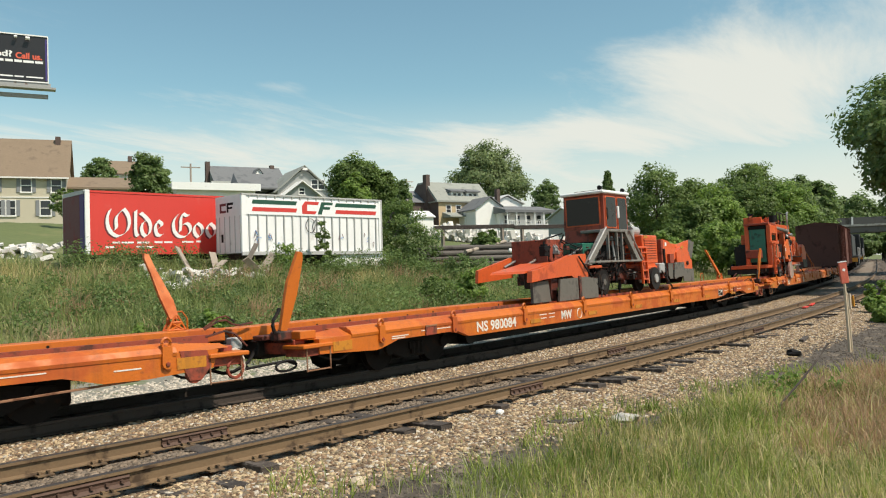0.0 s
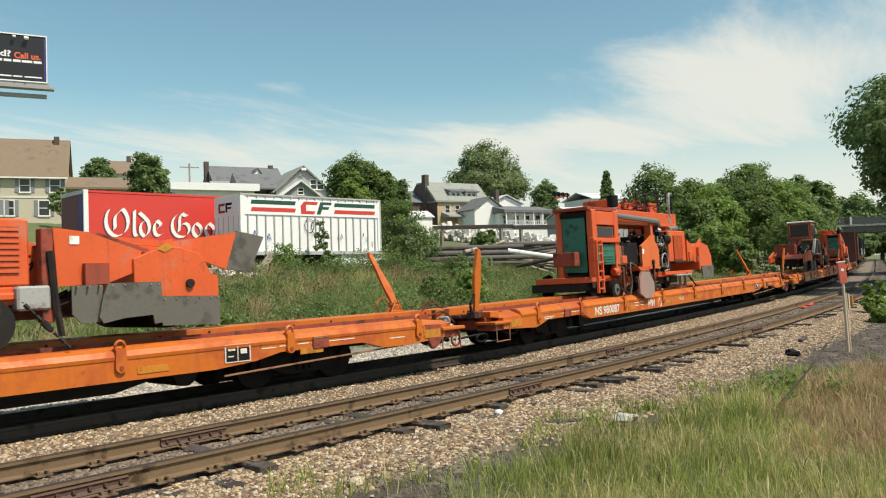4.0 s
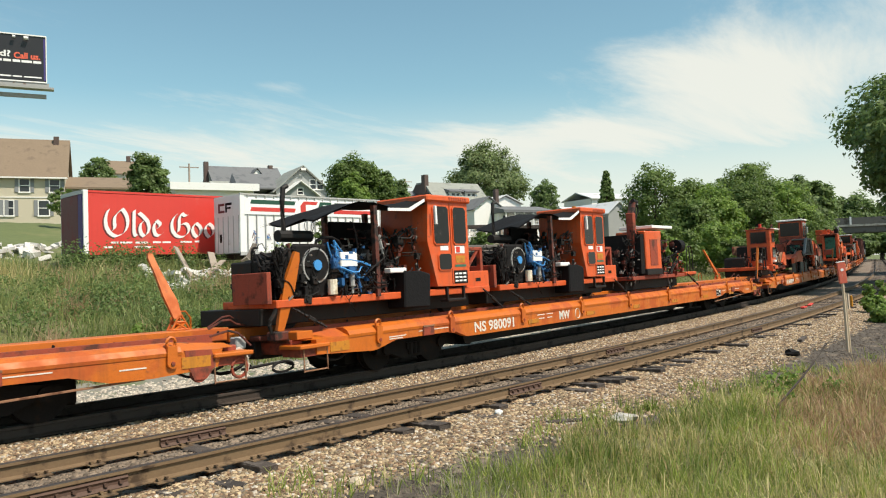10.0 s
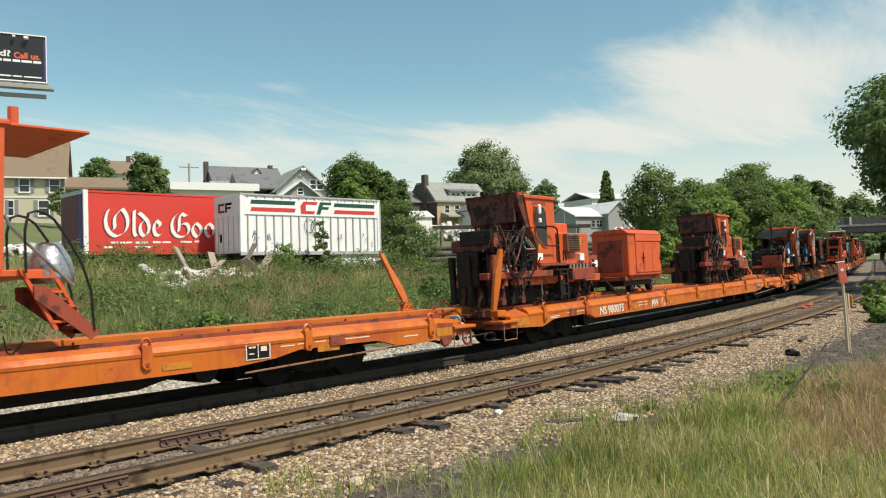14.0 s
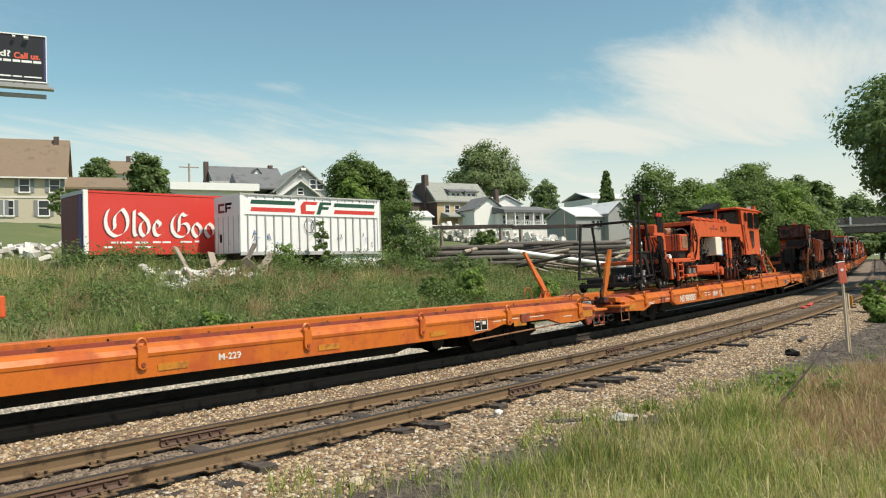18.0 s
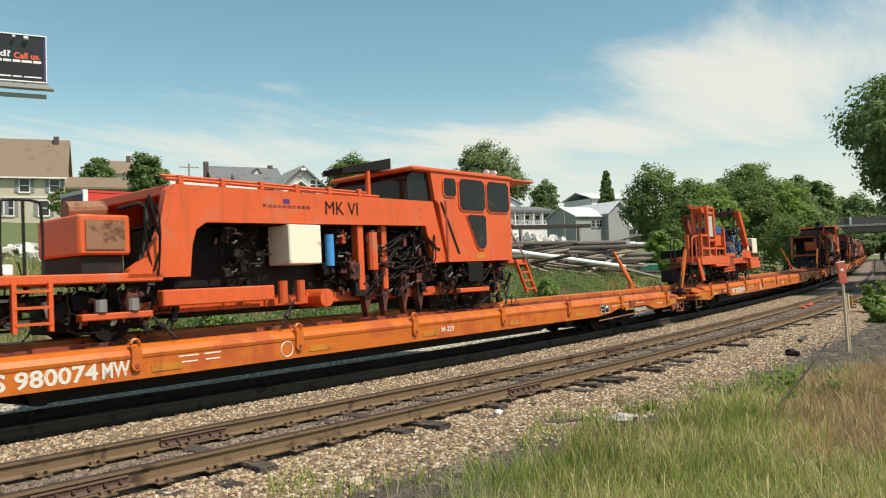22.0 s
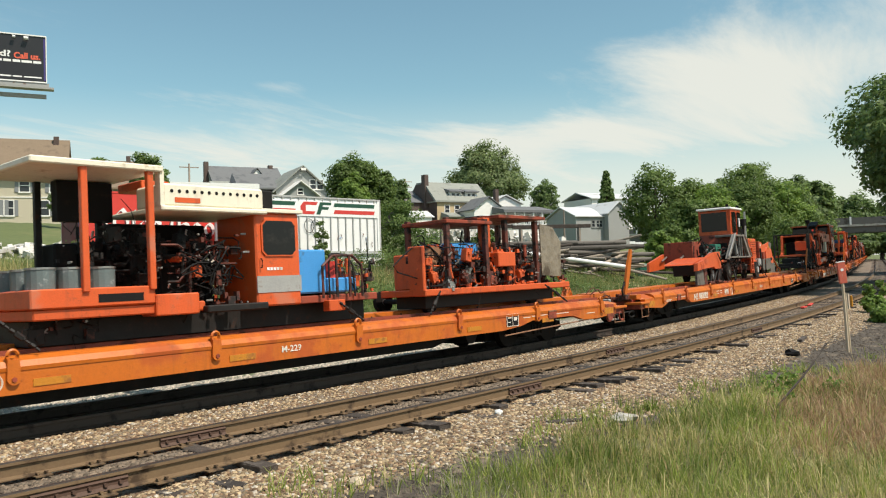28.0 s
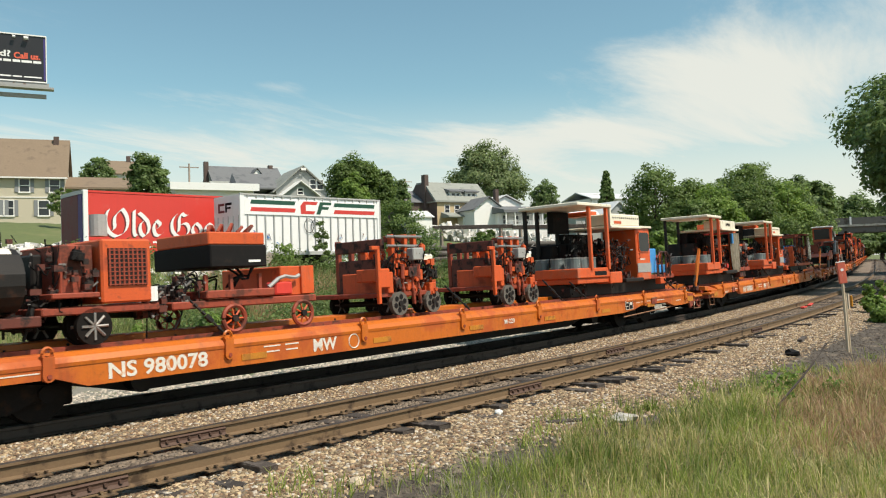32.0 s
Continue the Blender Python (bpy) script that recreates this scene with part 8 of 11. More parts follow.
    pipe(t, "air_filter", "black", (-2.75, -1.1, 2.75), (-2.2, -1.1, 2.72), 0.17, 14, "black air filter")
    pb(t, "header_tank", "white", -3.0, -2.7, -1.2, -1.0, 2.5, 2.6, 0.03)
    hoses(t, -7.3, -5.2, -1.2, -0.8, 1.3, 2.7, 15, 24)
    bm = bmesh.new()
    for k in range(16):
        a, b = k * math.pi / 8, (k + 1) * math.pi / 8
        hose(bm, [(-2.85 + 0.3 * math.cos(a), -1.25, 1.95 + 0.3 * math.sin(a)), (-2.85 + 0.3 * math.cos(b), -1.25, 1.95 + 0.3 * math.sin(b))], 0.025, 5)
    tagged(part("coiled_hose", bm, M["greysteel"], t), kind="stuff")
    # radiator end
    pb(t, "radiator_housing", "bright", -2.28, -0.62, -1.2, 0.3, 1.95, 3.05, 0.03)
    g = part("grille", boxes((-1.86, -0.98, -1.225, -1.2, 2.02, 2.88)), M["dull"], t, "wire grille")
    for i in range(12):
        part("grille_bar", boxes((-1.84 + i * 0.073, -1.80 + i * 0.073, -1.24, -1.22, 2.03, 2.87)), M["bright"], g)
    pb(t, "maker_plate", "yellow", -2.2, -1.98, -1.215, -1.2, 2.85, 2.98, 0)
    pb(t, "step_tread", "grease", -2.3, -0.55, -1.42, -1.15, 1.9, 1.95)
    pb(t, "lower_beam", "bright", -3.0, -0.3, -1.3, -1.15, 1.5, 1.62)
    pb(t, "serrated_step", "greysteel", -2.2, -0.65, -1.4, -1.2, 1.44, 1.5)
    for x in (-1.8, -1.3):
        pb(t, "step_hanger", "steel", x, x + 0.05, -1.4, -1.3, 1.08, 1.45, 0)
    tube(t, "exhaust_riser", "steel", [(-1.4, -0.95, 3.15), (-1.4, -0.95, 4.25), (-1.35, -0.95, 4.4), (-1.1, -0.95, 4.42)], 0.055, 10, "tall steel exhaust stack")
    pipe(t, "exhaust_elbow", "steel", (-2.0, -1.1, 3.1), (-1.25, -1.1, 3.16), 0.09)
    for i, (x0, x1, z1) in enumerate(((-5.1, -4.95, 4.1), (-4.9, -3.6, 3.86), (-3.5, -2.9, 3.9), (-2.5, -1.8, 3.84), (-1.5, -0.7, 4.14))):
        pb(t, "roof_unit", "dull" if i % 2 else "machine", x0, x1, -0.3, 0.6, 3.68, z1)
    pb(t, "roof_unit", "machine", -5.1, -1.6, 0.3, 0.4, 3.68, 4.12)
    for x0, x1 in ((-4.2, -3.4), (-3.35, -2.3), (-2.25, -1.0)):
        railing(t, [(x0, -0.9, 3.68), (x0, -0.9, 4.25), (x0 + 0.1, -0.9, 4.33), (x1 - 0.1, -0.9, 4.3), (x1, -0.9, 4.2), (x1, -0.9, 3.68)], [], 3.68, "grease", 0.025)
    pb(t, "end_post", "bright", -0.85, -0.6, -0.9, 0.9, 3.0, 3.7)
    pb(t, "lamp_head", "black", -0.6, -0.15, -0.6, 0.5, 2.9, 3.5)
    lamps(t, (-0.5, -0.2), -0.6, 3.95)
    # wing at the leading end
    plate(t, "wing", "bright", [(-0.6, 2.75), (0.0, 2.5), (0.6, 2.62), (1.1, 2.6), (1.35, 2.3), (1.3, 1.85), (0.55, 1.85), (0.0, 1.95), (-0.6, 1.95)], -1.25, -1.12, "orange plough wing")
    plate(t, "wing", "bright", [(-0.6, 2.7), (0.8, 2.62), (1.3, 2.3), (1.3, 1.85), (-0.6, 1.9)], 1.0, 1.1)
    plate(t, "wing_top", "dull", [(-0.5, 2.6), (1.2, 2.5), (1.2, 2.44), (-0.5, 2.5)], -1.12, 1.0)
    plate(t, "flap", "greysteel", [(0.3, 2.1), (0.95, 2.12), (1.15, 1.75), (0.4, 1.7)], -1.32, -1.28, "grey rubber flap")
    plate(t, "flap", "greysteel", [(1.3, 2.75), (1.75, 2.7), (1.9, 2.0), (1.4, 2.1)], 0.7, 0.75, "grey steel wing end")
    part("broom_hood", prism(bmesh.new(), [(0.35, 1.62), (0.35, 2.45), (0.8, 2.62), (1.4, 2.5), (1.75, 2.1), (1.8, 1.62)], -1.35, -0.1), M["bright"], t, "rounded orange broom hood")
    plate(t, "hood_flap", "flap", [(0.5, 1.75), (1.85, 1.75), (1.8, 1.3), (0.6, 1.3)], -1.38, -1.35, "grey rubber flap")
    plate(t, "broom_wing", "bright", [(1.2, 2.45), (1.7, 2.55), (2.3, 2.85), (2.2, 2.3), (1.8, 2.1)], -0.8, -0.75, "orange broom wing")
    pb(t, "wing_block", "machine", -0.5, -0.05, -1.3, -1.1, 1.95, 2.3)
    chain(t, -1.0, 1.6, -0.5, 1.02)
    chain(t, -7.0, 1.4, -6.3, 1.02)
    engine(t, -4.9, -1.7, -0.7, 0.5, 3.68, 4.0, 16, 26, ("machine", "dull", "grease", "machine"))
    for ob in t.children:
        if min(v.co.x for v in ob.data.vertices) + ob.matrix_basis.translation.x > -5.2:
            ob.matrix_basis = pose(0.26, 0, 0) @ ob.matrix_basis
    return t


ride(long_regulator(), 1, 0.0)


# -- ballast machine on the car behind the locomotives --
lead = copy_thing(movers[-1][0], Matrix())
ride(tagged(lead, "orange ballast machine ahead of the flatcars, far down the train"), -1, -3.2)


# -- small cab machine with hopper --
def hopper_machine():
    t = thing("rail_machine", "orange cab machine with large windows and a brown steel hopper", "track machine", "machines on the work train")
    pb(t, "frame", "machine", -12.2, -9.3, -1.25, 1.25, 1.38, 1.54)
    pb(t, "frame_end", "dirty", -9.3, -7.0, -1.2, 1.2, 1.38, 1.5)
    pb(t, "under_frame", "grease", -11.8, -7.4, -0.8, 0.8, 1.1, 1.38)
    rail_wheels(t, (-11.4, -8.3), 0.26, "wheel")
    pb(t, "cab", "machine", -11.24, -10.12, -1.3, -0.2, 1.54, 3.32, 0.03, "orange cab")
    pb(t, "cab_roof", "dull", -11.3, -10.06, -1.34, -0.16, 3.3, 3.36)
    glazed(t, "window_frame", "machine", rounded(-11.02, -10.26, 2.70, 3.16, 0.07), -1.3)
    glazed(t, "window_frame", "machine", rounded(-11.02, -10.26, 1.95, 2.44, 0.07), -1.3)
    for z0, z1 in ((2.68, 3.2), (1.85, 2.45)):
        glazed_x(t, "dull", -1.1, -0.4, z0, z1, -11.24)
    for i in range(9):
        pb(t, "worn_lettering", "dull", -10.98 + i * 0.07, -10.94 + i * 0.07, -1.306, -1.3, 3.2, 3.28, 0)
    for i in range(4):
        pb(t, "gauge", "white", -11.0 + i * 0.16, -10.92 + i * 0.16, -1.4, -1.3, 1.72, 1.82, 0.01)
        pb(t, "valve", "black", -11.0 + i * 0.16, -10.9 + i * 0.16, -1.42, -1.3, 1.58, 1.7, 0.01)
    pb(t, "step", "machine", -11.7, -11.1, -1.42, -1.2, 1.3, 1.62, 0.01)
    pb(t, "step_hole", "black", -11.62, -11.18, -1.43, -1.42, 1.38, 1.54, 0)
    pipe(t, "fire_drum", "signred", (-10.0, -1.15, 1.75), (-10.0, -1.15, 2.15), 0.12, 12, "red extinguisher")
    pb(t, "canopy", "white", -10.1, -8.6, -1.3, 0.1, 3.34, 3.4, 0.01, "white canopy roof")
    for x in (-9.5, -9.1, -8.75):
        pb(t, "canopy_post", "grease", x - 0.04, x + 0.04, -1.0, -0.92, 1.5, 3.34, 0)
        pb(t, "canopy_post", "grease", x - 0.04, x + 0.04, -0.05, 0.03, 1.5, 3.34, 0)
    plate(t, "clear_curtain", "plastic", [(-10.02, 2.0), (-9.72, 2.1), (-9.7, 3.3), (-10.0, 3.3)], -1.2, -1.18, "hazy plastic curtain")
    pb(t, "beacon_rack", "dull", -10.6, -9.9, -0.9, -0.5, 3.4, 3.46)
    lamps(t, (-10.5, -10.2, -9.95), -0.6, 3.58, "black")
    pipe(t, "beacon", "signred", (-10.35, -0.7, 3.46), (-10.35, -0.7, 3.65), 0.07)
    # hopper and chute
    part("hopper", prism(bmesh.new(), [(-9.2, 2.2), (-9.0, 2.62), (-8.35, 2.6), (-7.75, 2.35), (-7.9, 2.1), (-8.3, 2.12), (-8.6, 2.1)], -0.9, 0.9), M["rustplate"], t, "brown steel hopper")
    plate(t, "chute", "rustplate", [(-9.0, 1.7), (-8.95, 2.05), (-8.2, 2.06), (-7.55, 2.22), (-7.4, 2.12), (-8.2, 1.66)], -1.2, -1.12, "brown folded chute")
    plate(t, "chute_side", "machine", [(-8.3, 1.68), (-7.5, 2.2), (-7.35, 2.1), (-7.2, 1.5), (-7.5, 1.5), (-8.0, 1.6)], -1.3, -1.22)
    plate(t, "hopper_side", "dull", [(-9.1, 2.2), (-8.95, 2.62), (-8.6, 2.62), (-8.2, 2.62), (-7.7, 2.35)], 0.9, 1.0)
    part("chute_floor", prism(bmesh.new(), [(-9.0, 1.75), (-8.2, 1.72), (-7.5, 2.12), (-7.5, 2.18), (-8.2, 1.78), (-9.0, 1.81)], -1.12, 0.8), M["rustplate"], t)
    tube(t, "boom", "dirty", [(-8.4, -0.9, 2.4), (-8.4, -0.9, 3.65)], 0.06)
    tube(t, "boom_hose", "black", [(-8.4, -0.9, 3.6), (-8.65, -0.95, 3.3), (-8.7, -0.95, 2.9), (-8.45, -0.9, 2.65)], 0.03)
    engine(t, -9.9, -8.9, -1.2, 0.8, 1.5, 2.7, 22, 31)
    hoses(t, -9.9, -8.8, -1.25, -0.8, 1.5, 2.6, 12, 32)
    engine(t, -8.6, -7.2, -1.0, 0.8, 1.15, 1.6, 10, 33)
    # front rack
    for z in (1.5, 1.98, 2.4):
        pipe(t, "rack_bar", "grease", (-12.85, -1.2, z), (-12.25, -1.2, z), 0.03)
    for x in (-12.85, -12.25):
        pipe(t, "rack_post", "grease", (x, -1.2, 1.4), (x, -1.2, 2.4), 0.03)
    engine(t, -12.2, -11.5, -0.9, 0.9, 1.4, 2.2, 14, 34)
    pb(t, "rear_deck", "dull", -7.7, -7.0, -1.2, 1.2, 1.3, 1.46)
    chain(t, -12.0, 1.4, -12.3, 1.02)
    return t


M["plastic"] = paint("hazy_plastic_sheet", (0.27, 0.22, 0.165), 0.16, spots=(0.10, 0.07, 0.045), amount=0.5, scale=1.6, grain=0.3, fine=7, bump=0.7, spec=0.6, streak=0.3, metal=0.35)
ride(hopper_machine(), 2, 0.0)


# -- spike puller with black engine, tarpaulin and tall cab --
def tarp_machine():
    t = thing("spike_machine", "orange cab machine with black engine and sagging black tarpaulin", "track machine", "machines on the work train")
    pb(t, "frame", "machine", -7.5, -1.0, -1.2, 0.3, 1.42, 1.56)
    pb(t, "under_frame", "grease", -7.6, -1.4, -0.85, 0.85, 1.12, 1.42)
    rail_wheels(t, (-6.9, -2.2), 0.26, "wheel")
    # engine
    pb(t, "engine_cover", "tarp", -7.1, -6.4, -0.8, 0.0, 1.7, 2.42, 0.08)
    engine(t, -7.4, -6.4, -1.15, 0.4, 1.5, 2.5, 26, 45, ("grease", "black", "black", "dirty"))
    # black sheet added for the darkness under the tarpaulin
    pb(t, "rear_panel", "tarp", -4.85, -3.4, 0.1, 0.25, 1.5, 3.1, 0.01)
    bm = rod(bmesh.new(), (-6.45, -1.11, 2.15), (-6.45, -1.0, 2.15), 0.33, 18)
    part("fan_shroud", bm, M["greysteel"], t, "round fan ring")
    part("fan_hollow", rod(bmesh.new(), (-6.45, -1.125, 2.15), (-6.45, -1.09, 2.15), 0.29, 18), M["black"], t)
    part("fan_hub", rod(bmesh.new(), (-6.45, -1.16, 2.15), (-6.45, -1.12, 2.15), 0.1, 10), M["skyblue"], t)
    hoses(t, -7.6, -6.7, -1.2, -0.6, 1.4, 2.5, 36, 41)
    hoses(t, -7.45, -7.15, -1.1, 0.1, 1.5, 2.4, 18, 46, "grease", 0.022)
    hoses(t, -6.5, -4.9, -1.3, -1.15, 1.8, 2.6, 12, 47, "skyblue", 0.014)
    pb(t, "fan_panel", "black", -6.95, -6.12, -1.08, -0.95, 1.55, 2.55, 0.05, "black fan cowl")
    hoses(t, -7.5, -7.0, -1.22, -1.1, 1.5, 2.5, 15, 48, "black", 0.016)
    hoses(t, -5.6, -4.4, -1.3, -1.15, 1.7, 2.8, 9, 49, "black", 0.014)
    pb(t, "front_rail", "dull", -7.65, -7.55, -1.15, -0.2, 1.5, 2.05, 0.01)
    pipe(t, "silencer", "grease", (-6.9, -0.6, 2.72), (-6.1, -0.6, 2.72), 0.11)
    tube(t, "exhaust", "grease", [(-6.75, -0.6, 2.7), (-6.75, -0.6, 3.6), (-6.62, -0.6, 3.66)], 0.05)
    engine(t, -6.1, -4.9, -1.2, 0.8, 1.5, 2.5, 40, 42, ("grease", "blue", "black", "greysteel"))
    pb(t, "tool_box", "white", -5.95, -5.5, -1.25, -1.1, 2.1, 2.38)
    pipe(t, "filter_can", "cream", (-6.15, -1.2, 1.6), (-6.15, -1.2, 1.88), 0.09)
    tube(t, "guard_hoop", "black", [(-6.3, -0.9, 2.4), (-6.2, -0.9, 2.68), (-5.7, -0.9, 2.68), (-5.5, -0.9, 2.4)], 0.03)
    # tarpaulin on posts
    for x, y in ((-4.93, -1.2), (-4.93, 0.2), (-3.7, 0.2)):
        pb(t, "post", "dirty", x - 0.05, x + 0.05, y - 0.05, y + 0.05, 1.5, 3.3, 0)
    V, F, nx, ny = [], [], 14, 6
    for i in range(nx + 1):
        for j in range(ny + 1):
            u, v = i / nx, j / ny
            x = -6.6 + 3.3 * u
            z = 2.96 + 0.52 * min(1, u * 1.9) + 0.05 * math.sin(v * 9 + u * 5) - 0.16 * math.sin(math.pi * min(1, max(0, (u - 0.35) / 0.65))) * (1.2 - v)
            V.append((x, -1.25 + 1.5 * v, z))
    for i in range(nx):
        for j in range(ny):
            a = i * (ny + 1) + j
            F.append((a, a + ny + 1, a + ny + 2, a + 1))
    V += [(x, y, z - 0.03) for x, y, z in V]
    k = (nx + 1) * (ny + 1)
    F += [tuple(q + k for q in f[::-1]) for f in F[:nx * ny]]
    part("tarpaulin", sheet_mesh("tarpaulin", V, F, M["tarp"], True), None, t, "sagging black tarpaulin roof")
    plate(t, "tarpaulin_edge", "white", [(-4.6, 3.2), (-3.9, 3.22), (-3.42, 3.44), (-3.42, 3.5), (-3.95, 3.28), (-4.6, 3.26)], -1.3, -1.28, "pale edge of the tarpaulin")
    engine(t, -4.8, -3.4, -1.1, 0.9, 1.5, 2.9, 34, 43)
    hoses(t, -4.8, -3.3, -1.2, -0.4, 1.5, 3.0, 24, 44)
    part("fuel_tank", prism(bmesh.new(), [(-4.25, 1.22), (-3.42, 1.2), (-3.36, 1.9), (-3.7, 1.98), (-4.0, 1.94), (-4.2, 2.0)], -1.32, -0.7, 0.03), M["tarp"], t, "box wrapped in black sheeting")
    pb(t, "console", "white", -4.6, -4.1, -1.28, -1.1, 1.95, 2.05)
    # cab
    part("cab", prism(bmesh.new(), [(-3.05, 1.62), (-1.86, 1.6), (-1.84, 3.5), (-3.26, 3.5), (-3.34, 2.6)], -1.25, 0.1), M["bright"], t, "tall orange cab")
    pb(t, "cab_roof", "bright", -3.36, -1.78, -1.32, 0.15, 3.46, 3.6, 0.03)
    glazed(t, "window_frame", "bright", rounded(-3.12, -2.6, 2.55, 3.36, 0.06), -1.25)
    glazed(t, "cab_door", "bright", rounded(-2.42, -1.96, 2.55, 3.36, 0.06), -1.25)
    glazed(t, "window_frame", "bright", rounded(-2.98, -2.55, 1.98, 2.32, 0.05), -1.25)
    pb(t, "door_seam", "dull", -2.52, -2.50, -1.262, -1.25, 1.65, 3.44, 0)
    pb(t, "mirror", "white", -3.22, -3.16, -1.42, -1.36, 2.95, 3.35, 0.01)
    for i in range(8):
        pb(t, "worn_lettering", "dull", -2.6 + i * 0.085, -2.55 + i * 0.085, -1.326, -1.32, 3.5, 3.57, 0)
    for m, x0, x1, z0, z1 in (("white", -2.38, -2.02, 2.33, 2.5), ("signred", -2.34, -2.2, 2.35, 2.48), ("yellow", -2.36, -2.02, 2.12, 2.28), ("green", -2.4, -1.98, 2.03, 2.08), ("black", -2.45, -1.95, 1.66, 1.95), ("white", -2.9, -2.62, 2.4, 2.5), ("yellow", -2.95, -2.75, 2.58, 2.68)):
        pb(t, "sticker", m, x0, x1, -1.262 if m == "signred" else -1.257, -1.25, z0, z1, 0)
    for i in range(3):
        for j in range(3):
            pb(t, "sticker_line", "white", -2.42 + j * 0.15, -2.31 + j * 0.15, -1.262, -1.257, 1.70 + i * 0.08, 1.74 + i * 0.08, 0)
    pipe(t, "beacon", "yellow", (-2.4, -0.6, 3.6), (-2.4, -0.6, 3.72), 0.06)
    pb(t, "step", "grease", -2.95, -2.3, -1.45, -1.2, 1.28, 1.34)
    for x in (-2.95, -2.35):
        pb(t, "step_hanger", "grease", x, x + 0.05, -1.42, -1.36, 1.28, 1.6, 0)
    # front frame
    pb(t, "nose", "bright", -1.86, -0.95, -1.15, 0.4, 1.5, 1.92)
    for x in (-1.75, -1.15):
        for y in (-1.05, 0.3):
            pb(t, "nose_post", "dull", x - 0.05, x + 0.05, y - 0.05, y + 0.05, 1.9, 2.45, 0)
    pb(t, "nose_bar", "dull", -1.8, -1.1, -1.1, -1.0, 2.4, 2.48)
    plate(t, "nose_brace", "dull", [(-1.75, 1.95), (-1.68, 1.95), (-1.2, 2.42), (-1.28, 2.42)], -1.08, -1.03)
    pb(t, "nose_slot", "black", -1.5, -1.3, -1.156, -1.15, 1.68, 1.76, 0)
    pipe(t, "tow_bar", "grease", (-0.95, 0, 1.62), (-0.5, 0, 1.62), 0.07)
    chain(t, -1.4, 1.5, -0.9, 1.02)
    chain(t, -7.2, 1.4, -6.6, 1.02)
    return t


tarp = tarp_machine()
ride(tarp, 3, 0.18)
tarp2 = copy_thing(tarp, Matrix())
ride(tagged(tarp2, "orange cab machine with black engine, loose hoses and black tarpaulin"), 3, -6.75)


# -- low machine with orange cabinet and crane --
def cabinet_machine():
    t = thing("rail_lifter", "greasy machine with bright orange cabinet and small crane", "track machine", "machines on the work train")
    pb(t, "frame", "dull", 0.45, 5.9, -1.15, 1.15, 1.4, 1.52)
    pb(t, "under_frame", "grease", 0.6, 5.0, -0.8, 0.8, 1.08, 1.4)
    rail_wheels(t, (1.0, 4.4), 0.24, "wheel")
    pb(t, "cabinet", "bright", 1.34, 2.6, -1.25, -0.2, 1.72, 3.0, 0.03, "bright orange cabinet")
    pb(t, "cabinet_base", "grease", 1.34, 2.6, -1.27, -0.1, 1.54, 1.74)
    pb(t, "cabinet_panel", "dull", 1.66, 2.28, -1.262, -1.25, 1.85, 2.72, 0.01, "recessed faded panel")
    pb(t, "roof_sheet", "white", 2.3, 4.1, -1.1, 0.1, 3.12, 3.22, 0.01, "pale roof sheet")
    pb(t, "side_box", "bright", 3.6, 4.5, -0.5, 0.5, 2.6, 3.1)
    plate(t, "shade_panel", "black", [(1.0, 1.6), (1.3, 1.6), (1.32, 2.9), (1.05, 2.9)], -1.2, 0.4, "black side of the cabinet")
    pb(t, "crane_post", "dull", 1.02, 1.24, -1.0, -0.75, 1.5, 3.6)
    plate(t, "crane_jib", "dirty", [(1.05, 3.5), (1.2, 3.5), (1.5, 3.95), (1.4, 4.05), (1.28, 3.95)], -0.95, -0.78)
    pipe(t, "crane_ram", "grease", (1.3, -0.9, 3.2), (1.5, -0.9, 3.8), 0.035)
    pipe(t, "crane_head", "grease", (1.28, -0.9, 4.02), (1.62, -0.9, 3.98), 0.07)
    tube(t, "crane_hose", "black", [(1.5, -0.9, 3.95), (1.62, -0.95, 3.75), (1.45, -0.95, 3.5), (1.2, -0.95, 3.3)], 0.025)
    pipe(t, "front_coupler", "grease", (0.1, 0.0, 1.5), (0.5, 0.0, 1.5), 0.1)
    engine(t, 0.4, 1.1, -1.1, 0.8, 1.3, 2.4, 30, 51)
    engine(t, 2.65, 4.4, -1.15, 0.8, 1.5, 2.7, 32, 52, ("dirty", "dull", "grease", "steel"))
    hoses(t, 0.6, 1.3, -1.2, -0.6, 1.5, 3.2, 21, 53)
    hoses(t, 2.6, 4.6, -1.25, -0.8, 1.4, 2.6, 18, 54)
    bm = rod(bmesh.new(), (4.4, -1.05, 2.5), (4.8, -1.05, 2.5), 0.24, 18)
    part("drum", bm, M["black"], t, "black round filter drum")
    engine(t, 4.2, 5.1, -1.0, 0.8, 1.5, 2.2, 18, 55, ("machine", "dull", "grease", "greysteel"))
    railing(t, [(5.3, -1.1, 1.5), (5.3, -1.1, 2.5), (5.9, -1.1, 2.5), (5.9, -1.1, 1.5)], [(5.6, -1.1, 2.5)], 1.5)
    pb(t, "rear_bar", "machine", 4.9, 5.95, -1.2, 1.2, 1.45, 1.56)
    chain(t, 4.8, 1.5, 5.4, 1.02)
    chain(t, 3.0, 1.4, 2.6, 1.02)
    return t


ride(cabinet_machine(), 3, 0.0)


